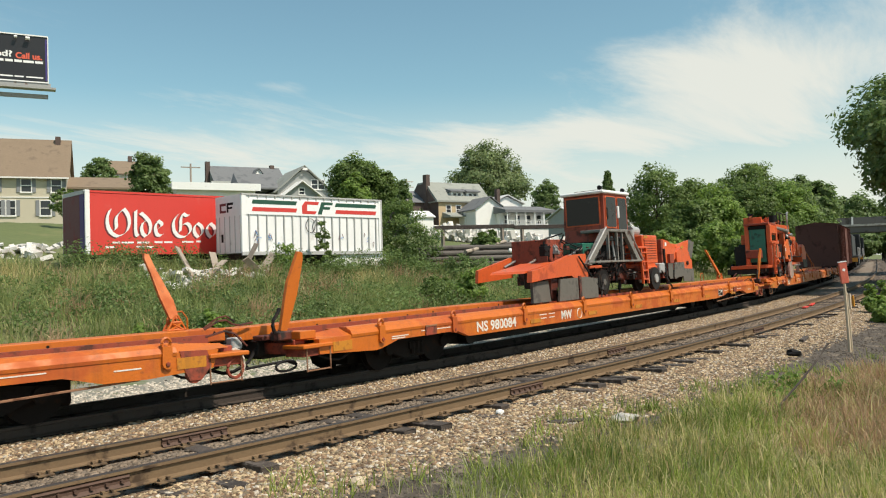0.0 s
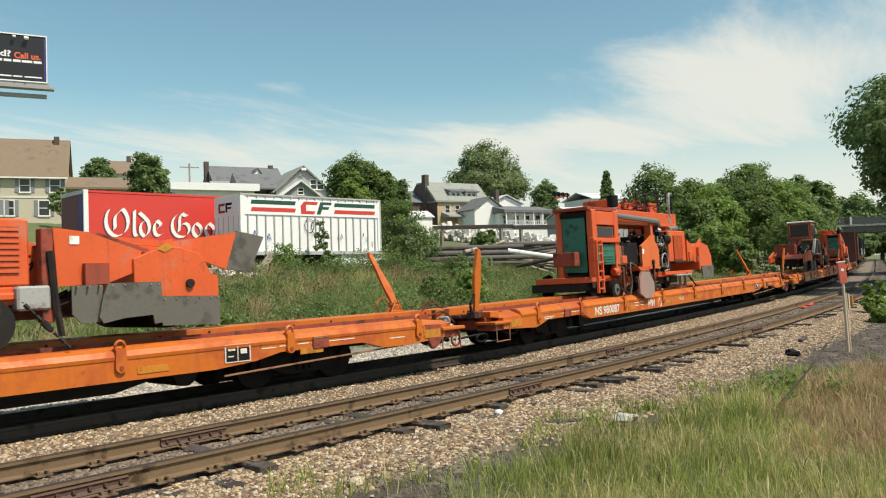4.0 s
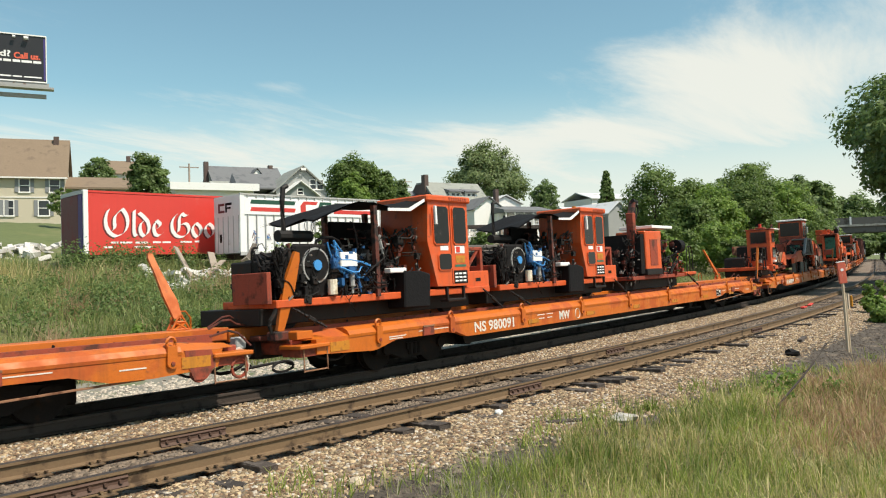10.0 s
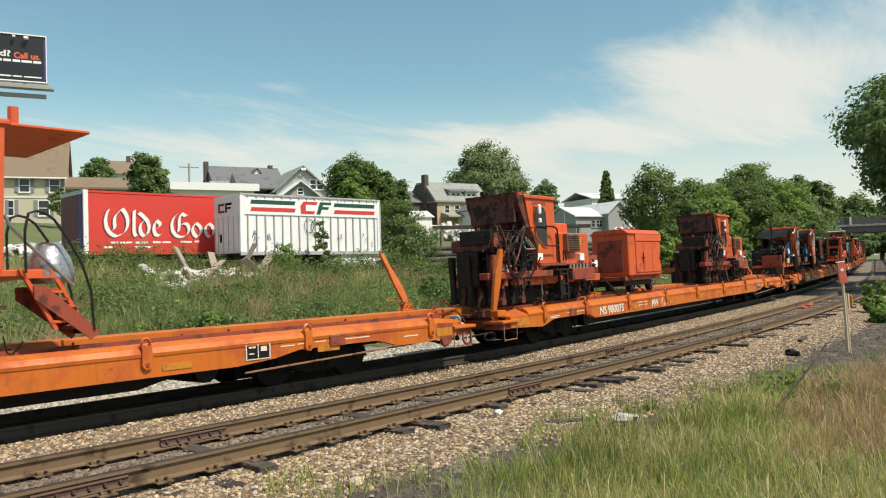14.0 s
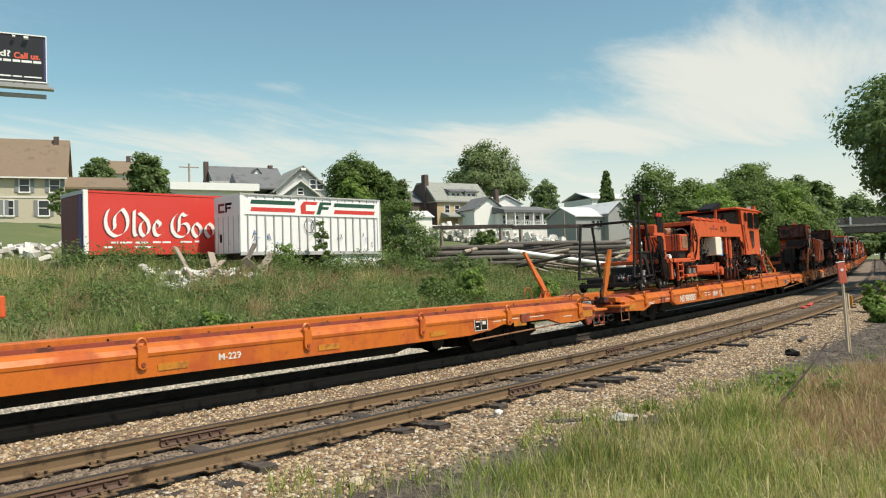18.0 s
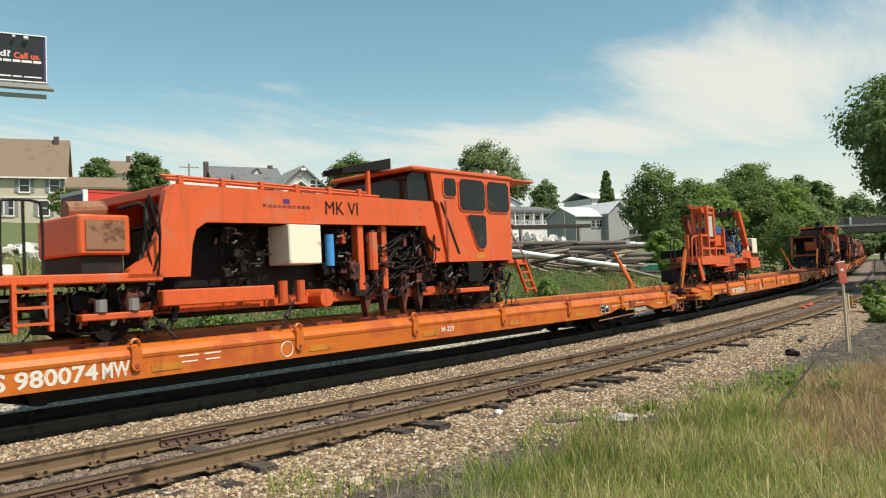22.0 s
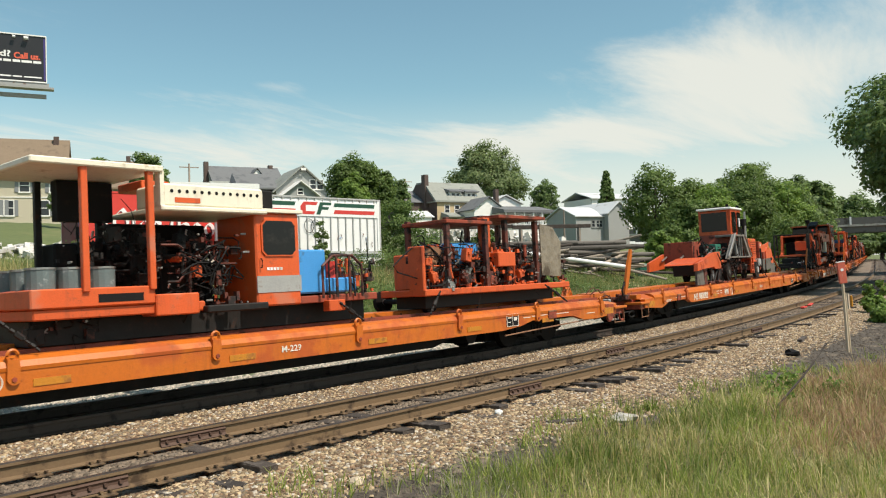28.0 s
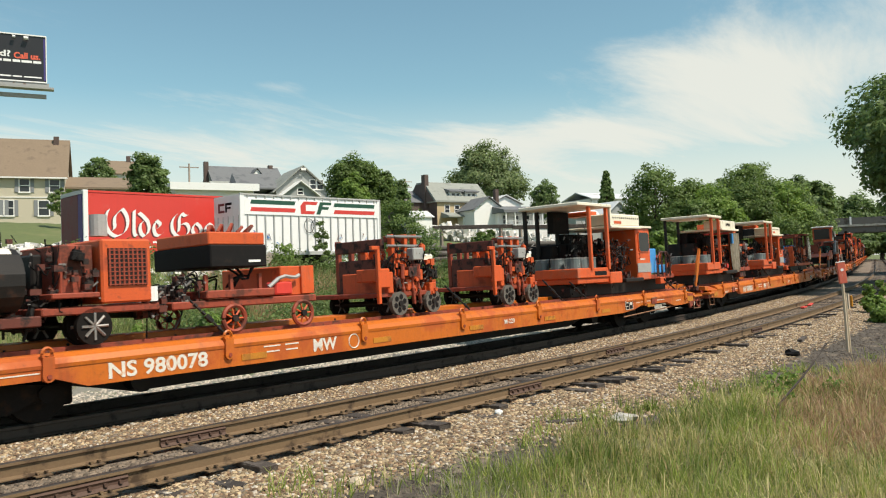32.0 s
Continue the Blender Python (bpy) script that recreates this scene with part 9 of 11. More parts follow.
# -- tamper with overhanging dark visor --
def visor_tamper():
    t = thing("tamping_machine", "orange tamping machine with forward-leaning cab and greasy workheads", "track machine", "machines on the work train")
    pb(t, "front_beam", "dull", 0.8, 3.9, -1.3, -1.05, 1.72, 1.88)
    pb(t, "front_beam", "dull", 1.4, 3.9, 0.0, 0.2, 1.72, 1.88)
    pb(t, "frame", "machine", 2.6, 7.1, -1.1, 1.1, 1.52, 1.72)
    rail_wheels(t, (3.2, 6.0), 0.34, "wheel")
    part("cab", prism(bmesh.new(), [(3.15, 1.85), (4.2, 2.08), (4.22, 3.68), (2.72, 3.76), (2.95, 2.9), (3.2, 2.45)], -1.25, 0.3), M["machine"], t, "orange operator cab")
    # shade along the lower door edge, laid on as a thin dark plate
    part("door_shade", prism(bmesh.new(), [(3.12, 1.9), (3.3, 2.6), (3.2, 2.75), (2.95, 2.9), (3.2, 2.45)], -1.262, -1.25), M["dirty"], t, "dark shading along the lower door edge")
    part("visor", prism(bmesh.new(), [(2.74, 3.0), (2.9, 2.95), (2.62, 3.76), (2.36, 3.84), (2.44, 3.55)], -1.24, 0.3), M["dirty"], t, "dark overhanging windscreen hood")
    pb(t, "visor_glass", "dirty", 2.40, 2.48, -1.12, 0.2, 3.1, 3.72)
    lamps(t, (2.45, 2.62), -0.2, 3.9, "grease")
    pb(t, "cab_roof", "machine", 2.65, 4.26, -1.3, 0.2, 3.7, 3.8, 0.02)
    pipe(t, "beacon", "signred", (3.7, -0.5, 3.8), (3.7, -0.5, 3.98), 0.08, 10, "red beacon")
    glazed(t, "cab_door", "machine", [(3.2, 2.75), (3.55, 2.5), (3.72, 2.5), (3.72, 3.38), (3.6, 3.5), (3.15, 3.5)], -1.25)
    pb(t, "mirror", "white", 3.1, 3.2, -1.45, -1.38, 3.3, 3.55, 0.02)
    pb(t, "mirror", "white", 3.1, 3.2, -1.45, -1.38, 3.08, 3.2, 0.02)
    for i in range(9):
        pb(t, "worn_lettering", "dull", 3.1 + i * 0.075, 3.15 + i * 0.075, -1.256, -1.25, 3.56, 3.64, 0)
    pb(t, "sticker", "yellow", 3.2, 3.4, -1.256, -1.25, 2.4, 2.55, 0)
    pb(t, "sticker", "white", 3.22, 3.48, -1.256, -1.25, 2.15, 2.32, 0)
    tube(t, "handrail", "grease", [(3.45, -1.42, 3.0), (3.9, -1.42, 3.0), (4.05, -1.42, 2.9), (4.05, -1.42, 2.05)], 0.025)
    tube(t, "handrail", "grease", [(3.5, -1.42, 2.5), (4.05, -1.42, 2.5)], 0.02)
    pb(t, "cab_floor", "dull", 3.2, 4.6, -1.35, 1.2, 1.98, 2.08)
    ladder(t, 4.1, 4.5, -1.35, 1.1, 1.9, 3, "grease")
    pb(t, "step_plate", "grease", 3.9, 4.6, -1.4, -1.2, 1.85, 1.9)
    # workheads
    pb(t, "workhead_beam", "dirty", 1.2, 2.7, -1.15, 0.0, 2.4, 2.7, 0.03)
    pb(t, "workhead_beam", "grease", 1.15, 1.35, -1.2, -0.3, 2.55, 2.9, 0.02)
    for i, x in enumerate((1.2, 1.65, 2.1, 2.55)):
        for y in (-1.1, -0.5, 0.0):
            part("tamping_tine", prism(bmesh.new(), [(x - 0.07, 2.3), (x + 0.09, 2.3), (x + 0.07, 1.6), (x + 0.05, 1.3), (x + 0.10, 1.22), (x + 0.10, 1.10), (x - 0.08, 1.10), (x - 0.08, 1.22), (x - 0.02, 1.3), (x - 0.02, 1.6)], y - 0.06, y + 0.06), M["dirty" if i % 2 else "grease"], t)
        pipe(t, "squeeze_ram", "dull", (x, -1.2, 1.55), (x, -1.2, 2.3), 0.08)
    engine(t, 1.1, 3.0, -1.2, 0.0, 1.5, 2.8, 48, 61, ("grease", "dirty", "dull", "greysteel"))
    hoses(t, 1.1, 2.9, -1.35, -0.9, 1.6, 3.0, 48, 62)
    hoses(t, 1.2, 2.9, -1.4, -1.2, 1.6, 3.0, 9, 67, "dirty", 0.018)
    hoses(t, 1.2, 2.9, -1.4, -1.2, 1.6, 3.0, 3, 68, "greysteel", 0.012)
    hoses(t, 1.6, 3.0, -1.4, -1.1, 1.3, 2.9, 15, 63)
    # two dark filler boxes, added to close the see-through gap below the cab
    pb(t, "under_frame", "grease", 1.9, 6.9, -0.85, 0.5, 1.08, 1.55)
    pb(t, "cab_base", "black", 2.9, 4.7, -1.05, 0.9, 1.5, 2.0, 0.02)
    engine(t, 3.0, 6.6, -1.15, 0.6, 1.12, 1.7, 26, 66, ("grease", "dirty", "black", "dull"))
    bm = bmesh.new()
    for j in range(3):
        for k in range(14):
            a, b = k * math.pi / 7, (k + 1) * math.pi / 7
            r = 0.33 + 0.05 * j
            hose(bm, [(1.95 + r * math.cos(a), -1.35 - 0.02 * j, 2.15 + r * math.sin(a)), (1.95 + r * math.cos(b), -1.35 - 0.02 * j, 2.15 + r * math.sin(b))], 0.02, 5)
    tagged(part("coiled_hose", bm, M["black"], t), kind="stuff")
    # engine deck
    pb(t, "engine_housing", "machine", 4.6, 6.35, -1.15, 0.3, 2.0, 2.88, 0.03, "orange engine housing")
    pb(t, "housing_top", "bright", 4.7, 5.8, -0.8, 0.2, 2.88, 3.18, 0.03)
    r = pb(t, "radiator", "rustplate", 4.82, 5.5, -1.3, -1.15, 2.35, 2.85, 0.02, "brown ribbed radiator")
    for i in range(7):
        part("fin", boxes((4.84, 5.48, -1.32, -1.3, 2.4 + i * 0.06, 2.42 + i * 0.06)), M["black"], r)
    pb(t, "control_box", "white", 5.6, 5.85, -1.25, -1.15, 2.1, 2.3, 0.01)
    pb(t, "sticker", "yellow", 5.7, 5.9, -1.156, -1.15, 2.55, 2.75, 0)
    pipe(t, "exhaust", "grease", (5.2, 0.2, 3.1), (5.2, 0.2, 3.5), 0.09)
    pb(t, "tray", "dull", 4.8, 6.15, -1.4, -1.05, 1.58, 1.9)
    for i in range(6):
        pipe(t, "jack", "steel", (4.95 + i * 0.2, -1.25, 1.85), (4.95 + i * 0.2, -1.25, 2.02), 0.04, 8)
    engine(t, 5.6, 7.0, -1.1, 0.9, 1.3, 2.1, 22, 64)
    tube(t, "handrail", "grease", [(4.5, -1.3, 2.1), (4.5, -1.3, 2.4), (4.62, -1.3, 2.4), (4.65, -1.3, 2.1)], 0.02)
    pb(t, "rear_frame", "dull", 6.35, 7.2, -1.0, 1.0, 1.75, 2.25)
    pb(t, "rear_lamp", "white", 6.75, 7.1, -1.05, -1.0, 1.9, 2.1, 0.01)
    chain(t, 3.3, 1.6, 2.9, 1.02)
    chain(t, 6.9, 1.6, 7.5, 1.02)
    return t


vt = visor_tamper()
ride(vt, 4, 0.38)
vt2 = copy_thing(vt, Matrix())
ride(tagged(vt2, "orange tamping machine whose greasy workheads overhang the car's end"), 4, -14.85)


# -- generator cart --
def generator_cart():
    t = thing("generator_cart", "orange sheet-steel generator cart on spoked rail wheels", "cart", "machines on the work train")
    pb(t, "frame", "dull", -6.75, -3.8, -1.15, 1.15, 1.42, 1.56)
    rail_wheels(t, (-5.45, -3.85), 0.25, "wheel", True)
    pb(t, "body", "machine", -6.6, -3.95, -1.25, 0.0, 1.56, 2.92, 0.03)
    part("roof", prism_x(bmesh.new(), [(-1.3, 2.9), (-1.1, 3.04), (-0.15, 3.04), (0.05, 2.9)], -6.66, -3.9), M["machine"], t)
    pb(t, "top_band", "bright", -6.1, -3.93, -1.29, -1.25, 2.66, 2.9, 0.01)
    for x0, x1 in ((-6.08, -5.5), (-5.47, -4.75), (-4.72, -4.02)):
        d = pb(t, "door", "machine", x0, x1, -1.28, -1.25, 1.66, 2.63, 0.01)
        if x0 != -5.47:
            part("handle", boxes((x1 - 0.06, x1 - 0.03, -1.31, -1.28, 1.95, 2.3), (x1 - 0.14, x1 + 0.05, -1.315, -1.285, 2.1, 2.14)), M["grease"], d)
    r = random.Random(9)
    for i in range(12):
        x = -6.35 + 0.11 * i
        part("loose_scrap", lump(r.uniform(0.05, 0.1), 0.7, 40 + i, 0.3), M[r.choice(("white", "greysteel", "machine", "dull"))], t, at=pose(x, r.uniform(-1.0, -0.5), 3.09, 0, 0, 40 * i))
    pb(t, "end_vent", "dull", -6.63, -6.6, -1.05, -0.2, 1.7, 2.7)
    pipe(t, "tow_bar", "grease", (-7.9, 0, 1.6), (-6.7, 0, 1.5), 0.06)
    pb(t, "spring_box", "grease", -6.3, -4.0, -0.9, 0.9, 1.25, 1.42)
    chain(t, -6.7, 1.5, -6.0, 1.02)
    return t


ride(generator_cart(), 4, 0.68)


# -- long arched tamper with rear tower trolley --
def arch_tamper():
    t = thing("arched_tamper", "long bright orange arched tamping machine with big side windows", "track machine", "machines on the work train")
    # arched main girder
    arch = [(-6.55, 1.98), (-6.5, 2.12), (-6.22, 2.3), (-6.0, 2.7), (-5.86, 3.36), (-5.7, 3.46), (0.6, 3.46), (0.98, 2.14), (0.55, 2.1), (0.32, 2.92), (-5.15, 2.86), (-5.34, 2.74), (-5.42, 2.5), (-5.48, 1.98)]
    for y in (-1.25, 1.1):
        plate(t, "arch_girder", "bright", arch, y, y + 0.14, "bright orange arched girder")
    pb(t, "girder_web", "bright", -5.8, 0.5, -1.1, 1.1, 3.3, 3.45)
    pb(t, "girder_floor", "grease", -5.4, 0.3, -1.1, 1.1, 2.88, 2.94)
    words("lettering", "MK VI", 0.36, t, pose(-2.55, -1.256, 3.08), M["black"], "black lettering", 0.002, 0.85)
    for i in range(10):
        pb(t, "worn_lettering", "dull", -4.0 + i * 0.11, -3.92 + i * 0.11, -1.256, -1.25, 3.16, 3.21, 0)
    pb(t, "badge", "purple", -3.55, -3.4, -1.256, -1.25, 3.24, 3.32, 0)
    # cab at the leading end
    part("cab", prism(bmesh.new(), [(1.0, 2.12), (3.46, 2.14), (3.52, 4.12), (0.5, 4.12), (0.62, 3.5), (0.75, 3.4)], -1.3, 1.25), M["bright"], t, "bright orange cab")
    part("cab_rear", prism(bmesh.new(), [(-0.15, 3.46), (0.6, 3.46), (0.55, 4.12), (0.05, 4.12), (-0.15, 3.95)], -1.2, 1.15), M["glassdark"], t, "dark glazed rear of the cab")
    pb(t, "cab_roof", "bright", -0.1, 3.6, -1.34, 1.3, 4.1, 4.2, 0.03)
    pb(t, "sun_hood", "bright", 3.5, 4.7, -1.25, 1.2, 4.12, 4.17)
    glazed(t, "window_frame", "bright", rounded(0.92, 1.34, 3.6, 4.0, 0.06), -1.3)
    glazed(t, "window_frame", "bright", rounded(1.47, 2.42, 3.3, 4.02, 0.09), -1.3)
    glazed(t, "window_frame", "bright", rounded(2.52, 3.4, 3.3, 4.02, 0.09), -1.3)
    glazed(t, "window_frame", "bright", [(1.72, 3.16), (1.8, 3.2), (2.36, 3.2), (2.42, 3.14), (2.4, 2.52), (2.3, 2.42), (2.12, 2.42), (2.04, 2.5)], -1.3)
    pb(t, "door_seam", "dull", 0.95, 1.0, -1.312, -1.3, 2.2, 3.5, 0)
    pb(t, "sticker", "yellow", 2.0, 2.35, -1.306, -1.3, 2.2, 2.3, 0)
    plate(t, "black_stripe", "black", [(0.78, 3.45), (0.86, 3.45), (1.42, 2.3), (1.34, 2.3)], -1.308, -1.3, "dark door seam")
    engine(t, 0.9, 3.5, -1.2, 0.8, 1.12, 2.1, 44, 78, ("grease", "dirty", "black", "grease"))
    hoses(t, 0.9, 3.4, -1.3, -0.9, 1.1, 2.1, 18, 79)
    lamps(t, (3.0, 3.3), -1.0, 4.32, "white")
    pipe(t, "beacon", "signred", (2.9, 0, 4.2), (2.9, 0, 4.38), 0.08)
    plate(t, "solar_panel", "black", [(-1.45, 4.02), (-1.45, 4.14), (0.0, 4.46), (0.0, 4.22)], -0.6, 0.0, "dark tilted roof panel")
    pb(t, "roof_box", "bright", -0.72, -0.64, -0.6, -0.5, 3.5, 4.15)
    # dark filler blocks, added for the darkness under girder and cab
    pb(t, "under_fill", "grease", -5.3, 0.6, -0.5, 0.9, 1.3, 2.88, 0.02, "plain dark filler block behind the rams")
    pb(t, "axle_fill", "grease", 1.0, 3.3, -0.7, 0.9, 1.1, 2.1, 0.02, "plain dark filler block under the cab")
    # catwalk rails on the girder
    for k in range(6):
        pb(t, "roof_post", "machine", -5.6 + k * 0.8, -5.5 + k * 0.8, -1.2, -1.1, 3.46, 3.62)
    tube(t, "roof_pipe", "machine", [(-5.8, -1.15, 3.55), (-3.0, -1.15, 3.52), (-1.0, -1.15, 3.5)], 0.03)
    tube(t, "roof_pipe", "machine", [(-5.8, -1.0, 3.62), (-1.2, -1.0, 3.58)], 0.03)
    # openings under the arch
    # solid black block stands for the dark inside of the opening
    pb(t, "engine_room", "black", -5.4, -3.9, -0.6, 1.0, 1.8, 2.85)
    pb(t, "cabinet", "cream", -3.5, -2.74, -1.32, -0.7, 2.14, 2.86, 0.02, "white equipment cabinet")
    engine(t, -4.7, -3.6, -1.1, 0.9, 1.7, 2.8, 22, 71, ("grease", "black", "yellow", "greysteel"))
    pipe(t, "pressure_bottle", "skyblue", (-2.4, -1.15, 2.1), (-2.4, -1.15, 2.7), 0.09, 12, "light blue bottle")
    pb(t, "post", "bright", -1.68, -1.52, -1.2, -1.0, 1.6, 2.9)
    pb(t, "post", "machine", -0.95, -0.8, -1.15, -1.0, 1.6, 2.9)
    pipe(t, "lifting_ram", "bright", (-1.3, -1.2, 2.0), (-1.3, -1.2, 2.75), 0.11)
    engine(t, -2.3, 0.7, -1.15, 0.9, 1.5, 2.85, 60, 72, ("grease", "dirty", "machine", "black"))
    hoses(t, -1.6, 0.9, -1.3, -0.8, 1.4, 2.8, 39, 73)
    hoses(t, 0.1, 0.8, -1.35, -1.1, 2.0, 2.9, 12, 74, "black")
    pb(t, "lower_beam", "bright", -6.0, -3.85, -1.3, -1.1, 1.52, 1.78, 0.02)
    pb(t, "lower_frame", "machine", -6.2, 3.4, -0.9, 0.9, 1.4, 1.6)
    pipe(t, "air_tank", "bright", (-2.6, -1.25, 1.5), (-2.6, -0.5, 1.5), 0.17, 14)
    for x in (-3.6, -3.2):
        pipe(t, "ram", "machine", (x, -1.2, 1.45), (x, -1.2, 1.85), 0.09)
    for i, x in enumerate((-1.4, -0.9, -0.3, 0.2)):
        part("tamping_tine", prism(bmesh.new(), [(x - 0.08, 1.9), (x + 0.08, 1.9), (x + 0.1, 1.4), (x, 1.06), (x - 0.06, 1.4)], -1.1, -0.95), M["dirty"], t)
    pb(t, "bogie", "grease", 1.6, 3.0, -0.9, 0.9, 1.3, 1.65)
    rail_wheels(t, (2.3, -6.6), 0.33, "wheel")
    pb(t, "battery_box", "black", 1.7, 2.25, -1.3, -0.9, 1.65, 2.1)
    pb(t, "guard", "bright", 1.3, 2.4, -1.35, -1.2, 1.42, 1.52)
    ladder(t, 3.7, 4.1, -1.2, 1.3, 2.15, 4, "machine", 0.45)
    tube(t, "handrail", "steel", [(3.5, -1.25, 2.9), (3.6, -1.25, 2.7), (4.4, -1.25, 1.9)], 0.025)
    pb(t, "front_platform", "machine", 3.4, 4.2, -1.2, 1.2, 2.05, 2.15)
    # rear deck
    pb(t, "rear_deck", "bright", -9.0, -5.95, -1.25, 1.2, 1.92, 2.06, 0.02)
    r = pb(t, "cooler_housing", "bright", -7.22, -6.42, -1.15, 0.2, 2.34, 2.94, 0.03)
    part("cooler_grille", boxes((-7.12, -6.52, -1.17, -1.15, 2.42, 2.86)), M["rustplate"], r)
    pb(t, "cooler_stand", "grease", -7.15, -6.5, -1.05, 0.2, 2.06, 2.34)
    pipe(t, "silencer", "rustplate", (-7.1, -0.5, 3.06), (-6.5, -0.5, 3.1), 0.13, 14)
    tube(t, "exhaust_hose", "grease", [(-6.3, -0.6, 3.1), (-6.0, -0.9, 3.2), (-6.1, -1.1, 2.8), (-6.3, -1.15, 2.2)], 0.04)
    hoses(t, -6.5, -5.9, -1.3, -1.1, 2.0, 3.3, 9, 69)
    railing(t, [(-8.3, -1.2, 2.06), (-8.3, -1.2, 3.05), (-8.25, -1.2, 3.1), (-7.8, -1.2, 3.1), (-7.75, -1.2, 3.0), (-7.75, -1.2, 2.06)], [(-8.0, -1.2, 3.08)], 2.06)
    pb(t, "bucket", "white", -8.35, -8.1, -1.1, -0.85, 2.06, 2.22, 0.02)
    ladder(t, -8.2, -7.72, -1.3, 1.28, 1.95, 3, "bright")
    engine(t, -7.4, -5.6, -1.1, 0.6, 1.15, 1.92, 26, 70, ("grease", "dirty", "black", "machine"))
    for x in (-7.0, -6.5):
        pipe(t, "insulator", "fitting", (x, -1.3, 1.5), (x, -1.3, 1.68), 0.09)
    pb(t, "step_bar", "machine", -7.3, -6.2, -1.35, -1.15, 1.38, 1.48)
    engine(t, -9.2, -7.6, -1.0, 1.0, 1.3, 2.0, 24, 75)
    # gantry with hanging rams
    pb(t, "gantry_post", "bright", -9.08, -8.92, -1.2, -1.0, 1.5, 2.9)
    plate(t, "gantry_arm", "bright", [(-9.1, 2.7), (-8.95, 2.85), (-9.05, 2.95), (-10.0, 2.95), (-10.0, 2.85), (-9.25, 2.85)], -1.2, -1.05)
    pb(t, "gantry_box", "bright", -9.75, -9.5, -1.15, -0.9, 2.95, 3.2)
    pb(t, "ram_post", "bright", -8.78, -8.62, -1.3, -1.15, 1.35, 1.95)
    for i in range(5):
        x = -9.5 + i * 0.12
        tube(t, "long_hose", "grease", [(x, -1.15, 3.55 - 0.05 * i), (x + 0.02, -1.15, 2.4), (x + 0.18, -1.2, 1.75), (x + 0.3, -1.2, 1.4)], 0.035)
    for x in (-9.5, -9.3, -9.15):
        pipe(t, "hose_head", "signred", (x, -1.15, 3.5), (x, -1.15, 3.62), 0.05)
    hoses(t, -9.9, -8.7, -1.3, -0.9, 1.3, 2.9, 30, 76)
    # measuring tower on a trolley
    for y in (-1.0, 0.9):
        tube(t, "tower_leg", "grease", [(-11.45, y, 1.5), (-11.1, y, 3.3)], 0.05)
        tube(t, "tower_leg", "grease", [(-9.75, y, 1.45), (-10.2, y, 3.3)], 0.05)
        pb(t, "tower_bar", "grease", -11.1, -10.2, y - 0.05, y + 0.05, 3.26, 3.34)
        pb(t, "tower_bar", "grease", -11.3, -9.95, y - 0.04, y + 0.04, 2.28, 2.34)
        pb(t, "tower_bar", "grease", -11.5, -9.7, y - 0.04, y + 0.04, 1.5, 1.56)
    pb(t, "tower_top", "grease", -11.05, -10.95, -1.0, 0.9, 3.28, 3.36)
    pipe(t, "mast", "grease", (-10.95, -1.05, 1.3), (-10.88, -1.05, 4.0), 0.045)
    pb(t, "sensor", "black", -11.0, -10.72, -1.2, -0.95, 3.95, 4.18, 0.02, "black sensor box on the mast")
    plate(t, "tower_gusset", "grease", [(-10.9, 2.3), (-10.3, 2.3), (-10.1, 1.9), (-10.0, 1.5), (-10.1, 1.5), (-10.4, 2.05)], -1.0, -0.94)
    pb(t, "trolley_frame", "grease", -11.5, -8.6, -0.9, 0.9, 1.22, 1.36)
    engine(t, -11.4, -9.8, -1.0, 0.9, 1.2, 1.6, 26, 77)
    for x in (-11.06, -9.4, -9.05, -8.75):
        for y in (-1.05, 0.95):
            bm = rod(bmesh.new(), (x, y - 0.05, 1.24), (x, y + 0.05, 1.24), 0.17, 18)
            w = part("trolley_wheel", bm, M["wheel"], t)
            part("hub", rod(bmesh.new(), (x, y - 0.07, 1.24), (x, y + 0.07, 1.24), 0.06, 8), M["steel"], w)
    chain(t, -6.3, 1.5, -5.9, 1.02)
    chain(t, -3.4, 1.5, -3.9, 1.02)
    chain(t, 3.3, 1.6, 2.8, 1.02)
    return t


M["sack"] = paint("silver_plastic", (0.42, 0.42, 0.44), 0.3, 0.6, spots=(0.2, 0.2, 0.22), amount=0.4, scale=9, grain=0.25, fine=20, bump=0.6)
at1 = arch_tamper()
ride(at1, 7, 0.12)
at2 = copy_thing(at1, Matrix())
ride(tagged(at2, "long orange arched tamper with rear measuring tower and silver sack"), 5, 0.15)
part("sack", lump(0.31, 1.7, 5, 0.10), M["sack"], at2, "crumpled silver plastic sack", at=pose(4.2, -0.95, 2.05), smooth=True)
for i in range(5):
    part("stair_tread", boxes((3.95 + i * 0.12, 4.2 + i * 0.12, -1.25, -0.6, 1.84 - i * 0.14, 1.88 - i * 0.14)), M["dull"], at2)
    part("stair_riser", boxes((4.17 + i * 0.12, 4.19 + i * 0.12, -1.25, -0.6, 1.76 - i * 0.14, 1.84 - i * 0.14)), M["grease"], at2)
for y in (-1.29, -0.6):
    part("stair_side", prism(bmesh.new(), [(3.85, 1.74), (3.85, 1.92), (4.0, 1.92), (4.75, 1.22), (4.62, 1.12)], y, y + 0.035), M["dull"], at2)
    part("stair_rail", hose(bmesh.new(), [(3.75, y, 2.1), (3.75, y, 2.9), (3.95, y, 2.98), (4.2, y, 2.8), (4.62, y, 2.0), (4.66, y, 1.25)], 0.02, 6), M["grease"], at2)
for ob in at2.children:
    if ob.data.materials and ob.data.materials[0] == M["bright"]:
        ob.material_slots[0].link = "OBJECT"
        ob.material_slots[0].material = M["machine"]
